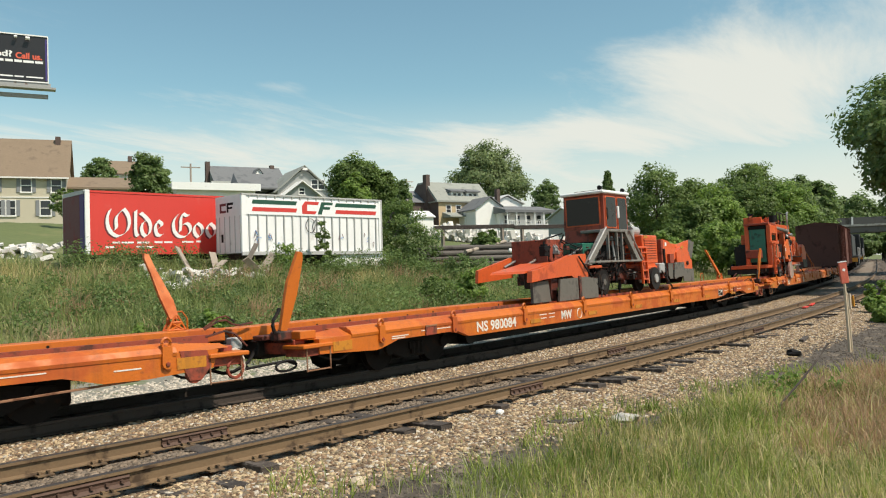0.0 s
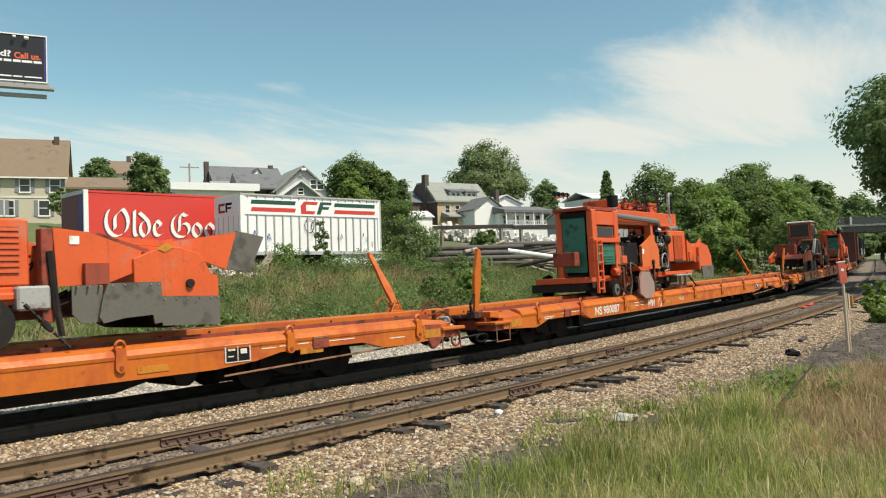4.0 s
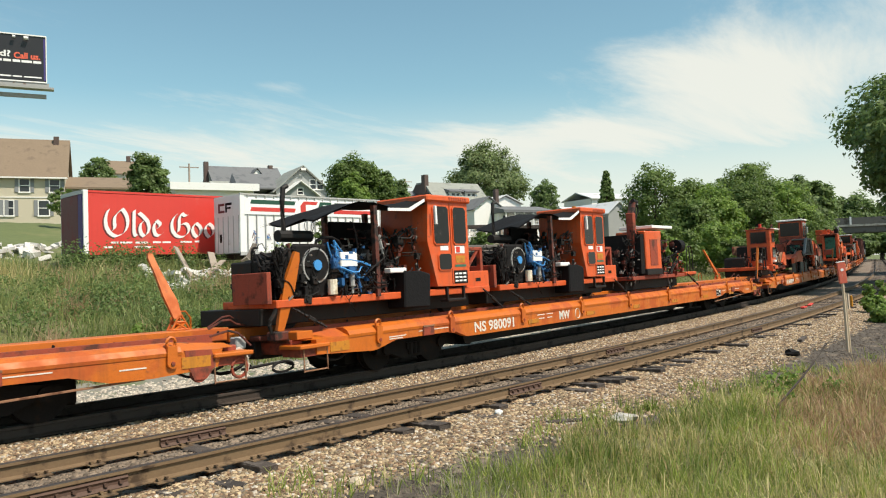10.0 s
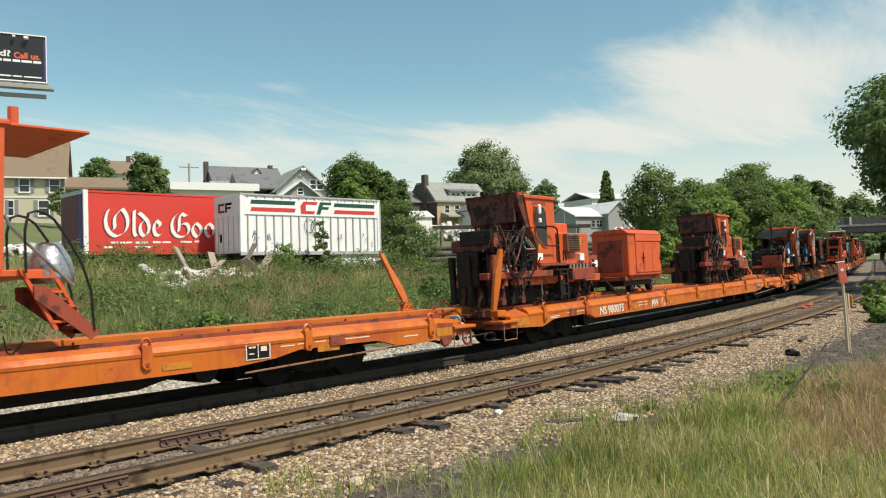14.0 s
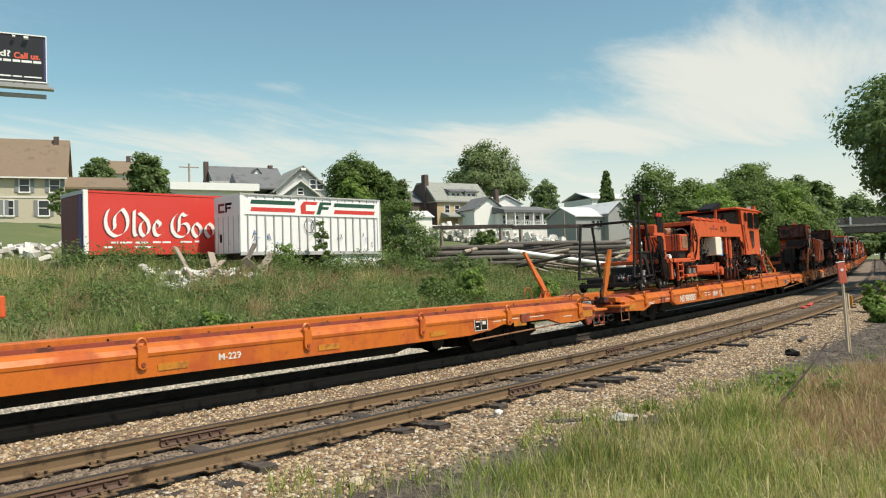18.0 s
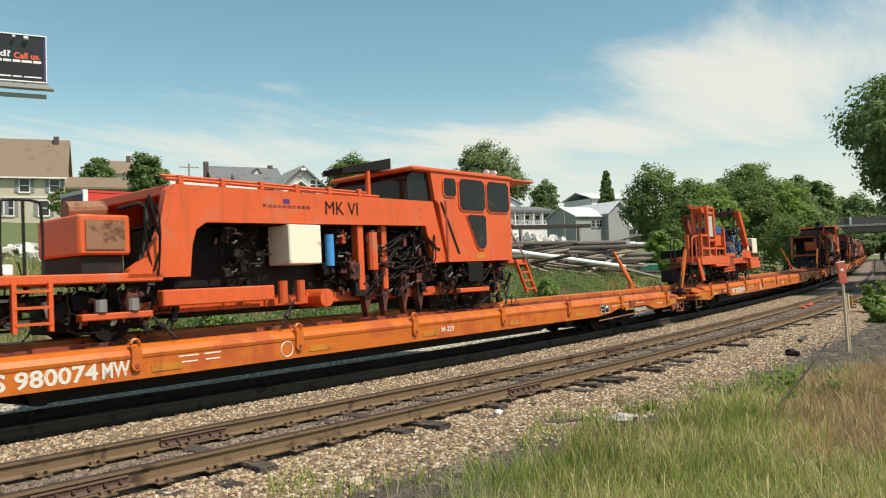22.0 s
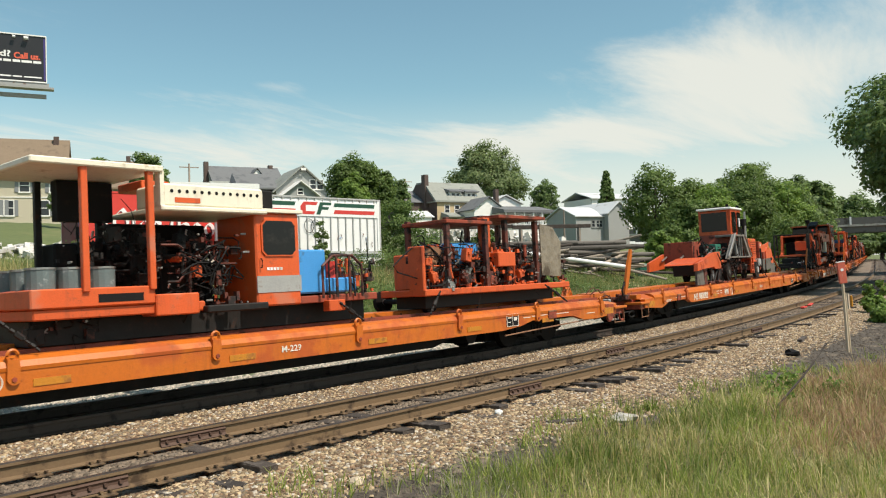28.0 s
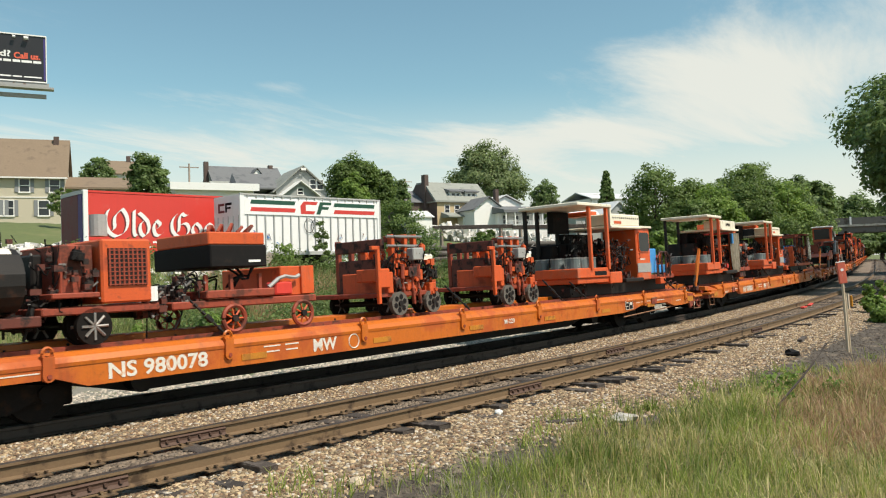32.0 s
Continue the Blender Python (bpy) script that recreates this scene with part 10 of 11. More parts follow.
part("lamp_stalk", rod(bmesh.new(), (3.7, -1.1, 4.17), (3.7, -1.1, 4.42), 0.07, 10), M["machine"], at2)


# -- frame machine with blue tanks and big leaning hoop --
def hoop_machine():
    t = thing("tie_machine", "bright orange frame machine with leaning hoop and blue tanks", "track machine", "machines on the work train")
    pb(t, "main_frame", "bright", -11.9, -7.9, -1.25, -0.3, 1.78, 2.12, 0.02)
    pb(t, "lower_bar", "machine", -10.2, -8.2, -1.3, -1.1, 1.68, 1.78)
    for x, z1 in ((-10.82, 4.0), (-9.95, 4.0), (-8.58, 3.2), (-11.8, 2.95)):
        for y in (-1.2, -0.7):
            pb(t, "post", "bright", x - 0.07, x + 0.07, y - 0.07, y + 0.07, 2.1, z1, 0.01)
    for z in (4.0, 3.78, 2.72):
        pb(t, "cross_bar", "bright", -10.85, -9.9, -1.25, -1.15, z - 0.05, z + 0.05, 0.01)
    pb(t, "cross_bar", "bright", -10.85, -9.9, -0.72, -0.64, 3.92, 4.04, 0.01)
    pb(t, "roof", "bright", -10.9, -9.88, -1.2, -0.65, 4.0, 4.05, 0.01)
    pipe(t, "beacon", "machine", (-10.2, -0.4, 4.05), (-10.2, -0.4, 4.2), 0.08)
    plate(t, "visor", "machine", [(-10.85, 4.0), (-11.3, 3.95), (-11.2, 3.8), (-10.85, 3.75)], -1.15, -0.75)
    pb(t, "screen", "screenpale", -10.72, -9.98, -1.2, -1.16, 2.86, 3.7, 0.01, "pale clouded windscreen")
    pb(t, "cross_bar", "bright", -11.85, -8.5, -1.25, -1.15, 2.36, 2.44, 0.01)
    pb(t, "locker", "bright", -10.7, -10.0, -0.95, -0.45, 2.4, 2.85)
    pb(t, "tank", "bright", -9.85, -8.68, -1.15, -0.3, 2.5, 2.98, 0.03)
    pb(t, "blue_tank", "blue", -9.88, -8.66, -1.18, -0.3, 2.98, 3.28, 0.03, "blue tank top")
    engine(t, -10.7, -8.6, -1.1, 0.9, 2.1, 2.5, 26, 81, ("black", "grease", "signred", "yellow"))
    engine(t, -11.0, -8.0, -0.9, 0.9, 1.15, 1.8, 24, 82, ("grease", "dirty", "green", "black"))
    pb(t, "green_tank", "green", -10.9, -10.2, -0.9, -0.5, 1.35, 1.75, 0.05)
    pb(t, "cross_bar", "bright", -11.85, -10.8, -1.25, -1.15, 2.86, 2.94, 0.01)
    pb(t, "dark_screen", "black", -11.7, -10.95, -0.75, -0.7, 2.3, 2.95, 0.01, "dark mesh guard")
    engine(t, -11.8, -10.9, -1.0, -0.4, 2.1, 2.6, 12, 88, ("black", "grease", "dirty", "black"))
    plate(t, "stair_side", "bright", [(-11.95, 2.05), (-12.3, 2.05), (-11.75, 1.2), (-11.4, 1.2)], -1.2, -1.14, "orange stair side")
    plate(t, "stair_side", "bright", [(-11.95, 2.05), (-12.3, 2.05), (-11.75, 1.2), (-11.4, 1.2)], -0.66, -0.6, "orange stair side")
    for i in range(4):
        pb(t, "stair_tread", "dull", -12.1 + i * 0.14, -11.8 + i * 0.14, -1.14, -0.66, 1.86 - i * 0.2, 1.9 - i * 0.2, 0)
    pb(t, "end_platform", "dirty", -12.9, -11.9, -1.15, -0.3, 1.8, 1.9, 0.01)
    engine(t, -12.8, -11.9, -1.0, -0.3, 1.15, 1.8, 14, 89, ("grease", "black", "dirty", "machine"))
    railing(t, [(-12.85, -0.4, 1.9), (-12.85, -0.4, 2.75), (-12.6, -0.4, 2.85), (-11.9, -0.4, 2.85)], [(-12.4, -0.4, 2.8)], 1.9, "grease", 0.028)
    railing(t, [(-12.75, -1.15, 1.9), (-12.7, -1.15, 2.7), (-12.5, -1.15, 2.85), (-11.8, -1.15, 2.9)], [(-12.2, -1.15, 2.86)], 1.9, "bright", 0.03)
    rail_wheels(t, (-9.6, -5.6, -6.6), 0.32, "wheel")
    # middle tray
    pb(t, "tray", "dull", -8.5, -7.1, -1.2, 1.1, 1.62, 2.12, 0.02)
    pb(t, "tray_rim", "machine", -8.55, -7.05, -1.25, 1.15, 2.05, 2.2, 0.02)
    part("scrap_load", lump(0.6, 0.35, 12, 0.25), M["rustplate"], t, "heap of rusty scrap", at=pose(-7.8, -0.2, 2.2))
    hoses(t, -8.5, -7.3, -0.9, 0.5, 2.1, 2.9, 9, 83)
    for z in (1.45, 1.55):
        tube(t, "tow_pipe", "machine", [(-8.8, -1.2, z), (-7.1, -1.2, z + 0.05)], 0.04)
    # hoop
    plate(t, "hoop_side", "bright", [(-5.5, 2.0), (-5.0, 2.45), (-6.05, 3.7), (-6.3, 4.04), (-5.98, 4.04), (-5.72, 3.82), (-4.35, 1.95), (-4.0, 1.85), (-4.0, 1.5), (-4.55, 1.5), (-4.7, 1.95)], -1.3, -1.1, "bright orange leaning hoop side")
    # far side repeats the hoop in dark red, its shade put into colour
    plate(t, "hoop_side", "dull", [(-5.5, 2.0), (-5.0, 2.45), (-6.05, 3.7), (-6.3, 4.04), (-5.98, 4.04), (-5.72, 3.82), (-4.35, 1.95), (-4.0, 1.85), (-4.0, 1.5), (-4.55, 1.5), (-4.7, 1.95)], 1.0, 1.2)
    pb(t, "hoop_top", "dirty", -6.28, -5.95, -1.1, 1.0, 3.84, 4.04)
    lamps(t, (-6.25, -6.2, -6.15), -0.9, 4.12)
    for i in range(6):
        pipe(t, "lamp", "black", (-6.15, -0.9 + i * 0.34, 4.04), (-6.15, -0.9 + i * 0.34, 4.18), 0.06, 8)
    pb(t, "lower_frame", "machine", -7.1, -2.6, -1.2, 1.1, 1.75, 2.0, 0.02)
    pb(t, "rear_beam", "bright", -4.1, -2.55, -1.25, 1.15, 1.5, 1.8, 0.02)
    pb(t, "blue_unit", "blue", -7.0, -5.6, -1.0, 0.7, 2.05, 2.95, 0.04, "blue hydraulic tank")
    engine(t, -7.2, -5.5, -1.15, -0.2, 2.0, 3.3, 28, 84, ("blue", "greysteel", "black", "steel"))
    hoses(t, -7.3, -5.8, -1.2, -0.7, 2.1, 3.7, 24, 85)
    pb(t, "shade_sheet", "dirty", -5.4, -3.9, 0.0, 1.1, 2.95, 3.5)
    engine(t, -4.7, -3.3, -1.1, 0.9, 1.9, 2.95, 34, 86, ("grease", "black", "dirty", "greysteel"))
    pb(t, "control_cabinet", "cream", -3.6, -2.75, -1.2, -0.6, 2.18, 2.88, 0.03, "pale grey control cabinet")
    pb(t, "cabinet_post", "dull", -3.3, -3.1, -1.1, -0.9, 1.7, 2.2)
    pb(t, "sticker", "white", -5.12, -4.88, -1.312, -1.3, 2.3, 2.48, 0)
    engine(t, -6.9, -4.4, -1.0, 0.9, 1.1, 1.75, 22, 87)
    chain(t, -9.6, 1.5, -8.4, 1.02)
    chain(t, -5.2, 1.7, -6.0, 1.02)
    return t


M["screenpale"] = paint("clouded_screen", (0.50, 0.52, 0.47), 0.35, spots=(0.4, 0.42, 0.38), amount=0.3, scale=1.5, grain=0.1)
ride(hoop_machine(), 6, 0.36)


# -- tie inserter with cream canopy, open front and small cab --
def canopy_machine(cab=True):
    t = thing("canopy_machine", "orange machine with cream canopy, keg row and small cab", "track machine", "machines on the work train")
    pb(t, "front_frame", "machine", -3.1, -0.4, -1.25, 0.4, 1.42, 1.58, 0.02)
    pb(t, "keg_deck", "bright", -3.15, -1.3, -1.3, 0.3, 1.58, 1.86, 0.02)
    pb(t, "deck_slot", "black", -2.2, -1.5, -1.306, -1.3, 1.64, 1.76, 0)
    pb(t, "step_frame", "bright", -1.3, -0.55, -1.32, -0.6, 1.38, 1.72, 0.02)
    rail_wheels(t, (-2.4, 1.2), 0.28, "wheel")
    engine(t, -3.0, -1.5, -0.9, 0.9, 1.12, 1.5, 20, 91)
    for i in range(7):
        x, y = -2.9 + (i % 3) * 0.44, -1.02 + 0.52 * (i // 3)
        bm = rod(bmesh.new(), (x, y, 1.86), (x, y, 2.14), 0.2, 16)
        k = part("keg", bm, M["kegblue"], t, "grey-blue spike keg")
        part("keg_rim", rod(bmesh.new(), (x, y, 2.14), (x, y, 2.17), 0.21, 16), M["steel"], k)
    # canopies
    pb(t, "canopy", "cream", -3.15, -1.15, -1.4, 0.6, 3.62, 3.72, 0.02, "cream canopy roof")
    for x, y in ((-2.95, 0.5), (-2.3, 0.5), (-2.38, -1.3), (-1.35, -1.3), (-1.35, 0.4)):
        # far posts are coloured near-black for the shade under the canopy
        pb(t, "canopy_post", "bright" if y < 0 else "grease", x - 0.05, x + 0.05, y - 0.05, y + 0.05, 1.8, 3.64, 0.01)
    c = pb(t, "upper_canopy", "cream", -1.15, 0.75, -1.35, -0.5, 3.1, 3.46, 0.03, "cream air housing with round holes")
    for i in range(13):
        part("vent_hole", rod(bmesh.new(), (-1.0 + i * 0.135, -1.356, 3.34), (-1.0 + i * 0.135, -1.349, 3.34), 0.03, 8), M["black"], c)
    pb(t, "canopy_step", "cream", -1.2, -1.13, -1.36, -1.2, 3.1, 3.64, 0)
    pb(t, "brand_bar", "bright", -0.95, -0.5, -1.358, -1.35, 3.16, 3.24, 0)
    pb(t, "canopy_front", "cream", -1.2, 0.8, -1.4, 0.3, 3.02, 3.1, 0.02)
    pb(t, "roof_unit", "black", 0.78, 1.3, -0.9, 0.6, 3.12, 3.52, 0.03, "black ribbed roof unit")
    pb(t, "roof_light", "machine", -1.1, -0.6, -0.6, 0.2, 3.46, 3.6)
    # two black sheets put in the shade under canopy and housing
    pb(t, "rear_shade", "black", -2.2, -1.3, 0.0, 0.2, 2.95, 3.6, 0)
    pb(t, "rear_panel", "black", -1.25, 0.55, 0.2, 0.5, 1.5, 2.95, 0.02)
    # machinery between deck and cab
    engine(t, -1.3, 0.5, -1.1, 1.0, 1.5, 2.7, 46, 92, ("grease", "dirty", "machine", "black"))
    engine(t, -2.3, -1.0, -0.6, 1.0, 1.9, 2.8, 16, 93, ("black", "grease", "black", "dirty"))
    hoses(t, -1.3, 0.5, -1.2, -0.8, 1.4, 2.7, 18, 94, "black", 0.013)
    # dark filler box, added to darken the gap under the deck
    pb(t, "under_frame", "grease", -3.0, 3.5, -0.85, 0.85, 1.04, 1.42)
    pb(t, "side_step", "grease", -0.45, 0.75, -1.4, -1.15, 1.38, 1.5, 0.02)
    pb(t, "cab", "bright", 0.6, 1.56, -1.28, -0.1, 1.42, 3.06, 0.03, "bright orange cab door panel")
    pb(t, "cab_roof", "cream", 0.5, 1.62, -1.34, 0.0, 3.06, 3.13, 0.01)
    glazed(t, "window_frame", "bright", rounded(0.74, 1.44, 2.32, 2.92, 0.08), -1.28)
    railing(t, [(2.1, -1.25, 1.5), (2.1, -1.25, 2.3), (3.1, -1.25, 2.3), (3.1, -1.25, 1.5)], [(2.45, -1.25, 2.3), (2.78, -1.25, 2.3)], 1.5, "dirty", 0.028)
    pb(t, "cab_band", "greysteel", 0.6, 1.56, -1.292, -1.28, 1.66, 1.95, 0, "grey painted band")
    for i in range(5):
        pb(t, "worn_lettering", "white", 0.82 + i * 0.07, 0.87 + i * 0.07, -1.286, -1.28, 2.05, 2.1, 0)
    tube(t, "door_pull", "black", [(0.68, -1.3, 2.1), (0.68, -1.34, 2.1), (0.68, -1.34, 2.25), (0.68, -1.3, 2.25)], 0.012)
    pb(t, "blue_hood", "skyblue", 1.58, 2.28, -1.15, 0.8, 1.6, 2.42, 0.03, "light blue engine hood")
    pb(t, "blue_hood", "skyblue", 2.28, 3.05, -1.15, 0.8, 1.6, 1.88, 0.03, "light blue engine hood")
    pb(t, "orange_cooler", "bright", 1.6, 2.1, -0.4, 0.6, 2.42, 2.64)
    pipe(t, "red_can", "signred", (2.6, -0.9, 1.88), (2.6, -0.9, 2.2), 0.14, 12)
    pipe(t, "exhaust", "grease", (2.0, 0.4, 2.4), (2.0, 0.4, 2.75), 0.06)
    engine(t, 2.9, 3.6, -1.1, 0.8, 1.5, 2.2, 24, 95, ("grease", "machine", "dirty", "steel"))
    pb(t, "rear_frame", "dull", 1.6, 3.6, -1.15, 1.1, 1.42, 1.56)
    pb(t, "rear_step", "machine", 2.2, 2.6, -1.3, -1.1, 1.25, 1.46)
    railing(t, [(2.3, -1.2, 1.5), (2.3, -1.2, 2.3), (2.4, -1.2, 2.35), (2.9, -1.2, 2.3), (2.95, -1.2, 1.5)], [], 1.5, "grease", 0.02)
    chain(t, 2.4, 1.45, 2.9, 1.02)
    chain(t, -3.6, 1.5, -3.1, 1.02)
    return t


M["kegblue"] = paint("grey_blue_keg", (0.12, 0.15, 0.15), 0.5, spots=(0.4, 0.42, 0.42), amount=0.3, scale=5, grain=0.15)
cm = canopy_machine()
ride(cm, 9, 0.22)
cm2 = copy_thing(cm, Matrix())
ride(tagged(cm2, "orange machine with perforated cream canopy, kegs and blue engine hood"), 10, 8.68)


# -- second canopy machine, with a plastic curtain and open engine --
def curtain_machine():
    t = thing("canopy_machine", "orange machine with long cream canopy, plastic curtain and open engine", "track machine", "machines on the work train")
    pb(t, "front_frame", "machine", -12.4, -9.4, -1.25, 0.4, 1.42, 1.58, 0.02)
    pb(t, "keg_deck", "bright", -12.4, -10.6, -1.3, 0.3, 1.58, 1.86, 0.02)
    rail_wheels(t, (-11.9, -7.0), 0.28, "wheel")
    for i in range(6):
        x, y = -12.15 + (i % 2) * 0.44, -1.02 + 0.52 * (i // 2)
        k = part("keg", rod(bmesh.new(), (x, y, 1.86), (x, y, 2.14), 0.2, 16), M["kegblue"], t, "grey-blue spike keg")
        part("keg_rim", rod(bmesh.new(), (x, y, 2.14), (x, y, 2.17), 0.21, 16), M["steel"], k)
    pb(t, "canopy", "cream", -12.4, -10.4, -1.4, 0.4, 3.58, 3.68, 0.02, "cream canopy roof")
    c = pb(t, "canopy_board", "cream", -10.5, -8.3, -1.38, -0.7, 3.2, 3.52, 0.02, "cream canopy board")
    words("lettering", "NS99030", 0.17, c, pose(-9.75, -1.386, 3.30), M["black"], "", 0.002, 0.62)
    pb(t, "canopy_edge", "cream", -10.5, -7.85, -1.42, 0.3, 3.12, 3.2, 0.01)
    pb(t, "orange_box", "bright", -8.55, -8.15, -0.8, 0.2, 3.2, 3.5, 0.02)
    for x, y in ((-12.2, 0.3), (-11.6, -1.3), (-10.6, -1.3), (-10.6, 0.3)):
        # near posts orange, far ones near-black with the canopy's shade as colour
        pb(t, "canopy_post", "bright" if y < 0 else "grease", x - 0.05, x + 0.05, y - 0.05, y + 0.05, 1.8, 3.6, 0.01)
    V, F, nx, nz = [], [], 20, 6
    for i in range(nx + 1):
        for j in range(nz + 1):
            u, v = i / nx, j / nz
            V.append((-9.0 + 1.12 * u, -1.3 + 0.05 * math.sin(u * 22 + v * 2) - 0.06 * (1 - v) * math.sin(u * 3), 1.45 + 1.6 * v + 0.06 * math.sin(u * 9) * (1 - v)))
    for i in range(nx):
        for j in range(nz):
            a = i * (nz + 1) + j
            F.append((a, a + nz + 1, a + nz + 2, a + 1))
    V += [(x, y + 0.012, z) for x, y, z in V]
    k = (nx + 1) * (nz + 1)
    F += [tuple(q + k for q in f[::-1]) for f in F[:nx * nz]]
    part("plastic_curtain", sheet_mesh("curtain", V, F, M["plastic"], True), None, t, "creased hazy plastic curtain")
    pipe(t, "blue_bottle", "skyblue", (-8.95, -1.32, 2.6), (-8.95, -1.32, 3.0), 0.06)
    engine(t, -10.6, -9.0, -1.1, 1.0, 1.5, 2.9, 50, 101, ("grease", "dirty", "machine", "black"))
    hoses(t, -10.6, -9.0, -1.2, -0.8, 1.4, 2.8, 18, 102, "black", 0.014)
    # black sheet behind the machinery puts in the canopy's shade
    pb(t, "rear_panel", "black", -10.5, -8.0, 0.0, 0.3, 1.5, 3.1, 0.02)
    pb(t, "screen_box", "greysteel", -10.2, -9.95, -1.15, -1.0, 2.55, 2.8)
    # dark filler box, added here too so the ground under the deck stays dark
    pb(t, "under_frame", "grease", -12.2, -6.0, -0.85, 0.85, 1.04, 1.42)
    pb(t, "side_step", "grease", -10.2, -8.5, -1.42, -1.15, 1.36, 1.5, 0.03)
    pb(t, "red_case", "signred", -9.2, -9.0, -1.2, -1.0, 1.6, 1.78)
    # open engine at the leading end
    pb(t, "engine_post", "bright", -7.9, -7.55, -1.15, -0.9, 1.5, 3.25, 0.02)
    pb(t, "engine_top", "signred", -7.6, -7.0, -0.9, 0.4, 3.05, 3.25)
    pb(t, "radiator", "black", -7.5, -6.8, -1.0, 0.6, 2.65, 3.02, 0.03)
    pb(t, "cross_bar", "bright", -7.55, -6.4, -1.15, -1.0, 2.5, 2.6)
    pb(t, "orange_block", "bright", -6.8, -6.35, -0.9, 0.5, 2.05, 2.6, 0.03)
    pipe(t, "silencer", "black", (-6.7, -0.8, 2.48), (-5.95, -0.8, 2.42), 0.12, 14)
    pipe(t, "rain_cap", "black", (-6.3, -0.8, 2.5), (-6.3, -0.8, 2.68), 0.06)
    engine(t, -7.6, -6.0, -1.2, 0.9, 1.55, 2.5, 46, 103, ("grease", "dirty", "machine", "steel"))
    hoses(t, -7.6, -6.1, -1.3, -0.9, 1.6, 2.6, 27, 104)
    pb(t, "engine_tray", "dull", -7.8, -5.85, -1.25, 1.1, 1.42, 1.58, 0.02)
    pb(t, "lower_tank", "dirty", -7.4, -6.5, -1.2, 0.8, 1.15, 1.42, 0.03)
    plate(t, "end_bracket", "dull", [(-6.15, 1.56), (-5.95, 1.56), (-5.95, 2.1), (-6.1, 2.2)], -1.2, -1.05)
    tube(t, "roof_rail", "black", [(-9.2, -0.6, 3.5), (-9.1, -0.6, 3.75), (-8.3, -0.6, 3.78), (-8.2, -0.6, 3.5)], 0.025)
    chain(t, -9.0, 1.4, -9.6, 1.02)
    for ob in t.children:
        x = [v.co.x for v in ob.data.vertices]
        if min(x) > -9.03 and ob.matrix_basis.translation.x == 0:
            ob.matrix_basis = pose(0.25, 0, 0)
    return t


ride(curtain_machine(), 9, 0.0)


# -- two-seat machine with open canopy and plastic sheet --
def open_machine():
    t = thing("spike_driver", "small greasy orange machine with open dark canopy and blue tank", "track machine", "machines on the work train")
    pb(t, "frame", "machine", 5.0, 10.8, -1.2, 0.2, 1.4, 1.55, 0.02)
    pb(t, "under_frame", "grease", 5.3, 10.4, -0.9, 0.0, 1.12, 1.4)
    rail_wheels(t, (5.6, 9.6), 0.26, "wheel")
    for x in (5.9, 7.3, 8.1, 9.4):
        for y in (-1.1, 0.1):
            pb(t, "canopy_post", "dirty", x - 0.06, x + 0.06, y - 0.06, y + 0.06, 1.5, 3.15, 0.01)
    pb(t, "canopy", "dull", 5.8, 7.5, -1.2, 0.2, 3.02, 3.1, 0.01)
    pb(t, "canopy", "dull", 7.7, 9.7, -1.25, 0.3, 3.18, 3.26, 0.01, "dark canopy roof")
    pb(t, "beacon_bar", "black", 8.2, 9.0, -0.3, 0.3, 3.26, 3.34)
    pb(t, "red_post", "machine", 7.4, 7.65, -1.0, -0.8, 1.5, 3.2)
    plate(t, "plastic_sheet", "plastic", [(9.5, 1.75), (10.4, 1.7), (10.45, 2.6), (10.1, 3.0), (9.5, 3.08)], -1.2, -1.17, "hanging grey plastic sheet")
    pb(t, "blue_tank", "skyblue", 6.3, 7.3, -0.9, 0.2, 2.1, 2.6, 0.05, "light blue tank")
    bm = rod(bmesh.new(), (5.6, -1.0, 2.2), (5.6, -0.8, 2.2), 0.3, 18)
    part("reel", bm, M["rustplate"], t, "hose reel")
    pb(t, "front_panel", "machine", 5.0, 5.1, -1.15, -0.7, 1.5, 2.5, 0.02)
    engine(t, 5.1, 7.2, -1.15, 0.1, 1.5, 2.5, 50, 111, ("machine", "dirty", "dull", "steel"))
    engine(t, 7.4, 9.6, -1.15, 0.2, 1.5, 2.5, 36, 112, ("dirty", "machine", "grease", "dull"))
    hoses(t, 5.0, 9.5, -1.2, -0.7, 1.5, 2.8, 27, 113)
    pb(t, "orange_box", "bright", 7.6, 8.3, -1.25, -0.9, 2.0, 2.35, 0.02)
    engine(t, 10.0, 11.0, -1.0, 0.8, 1.4, 2.2, 14, 114)
    chain(t, 9.5, 1.5, 10.2, 1.02)
    chain(t, 5.4, 1.5, 4.8, 1.02)
    return t


ride(open_machine(), 9, 0.22)


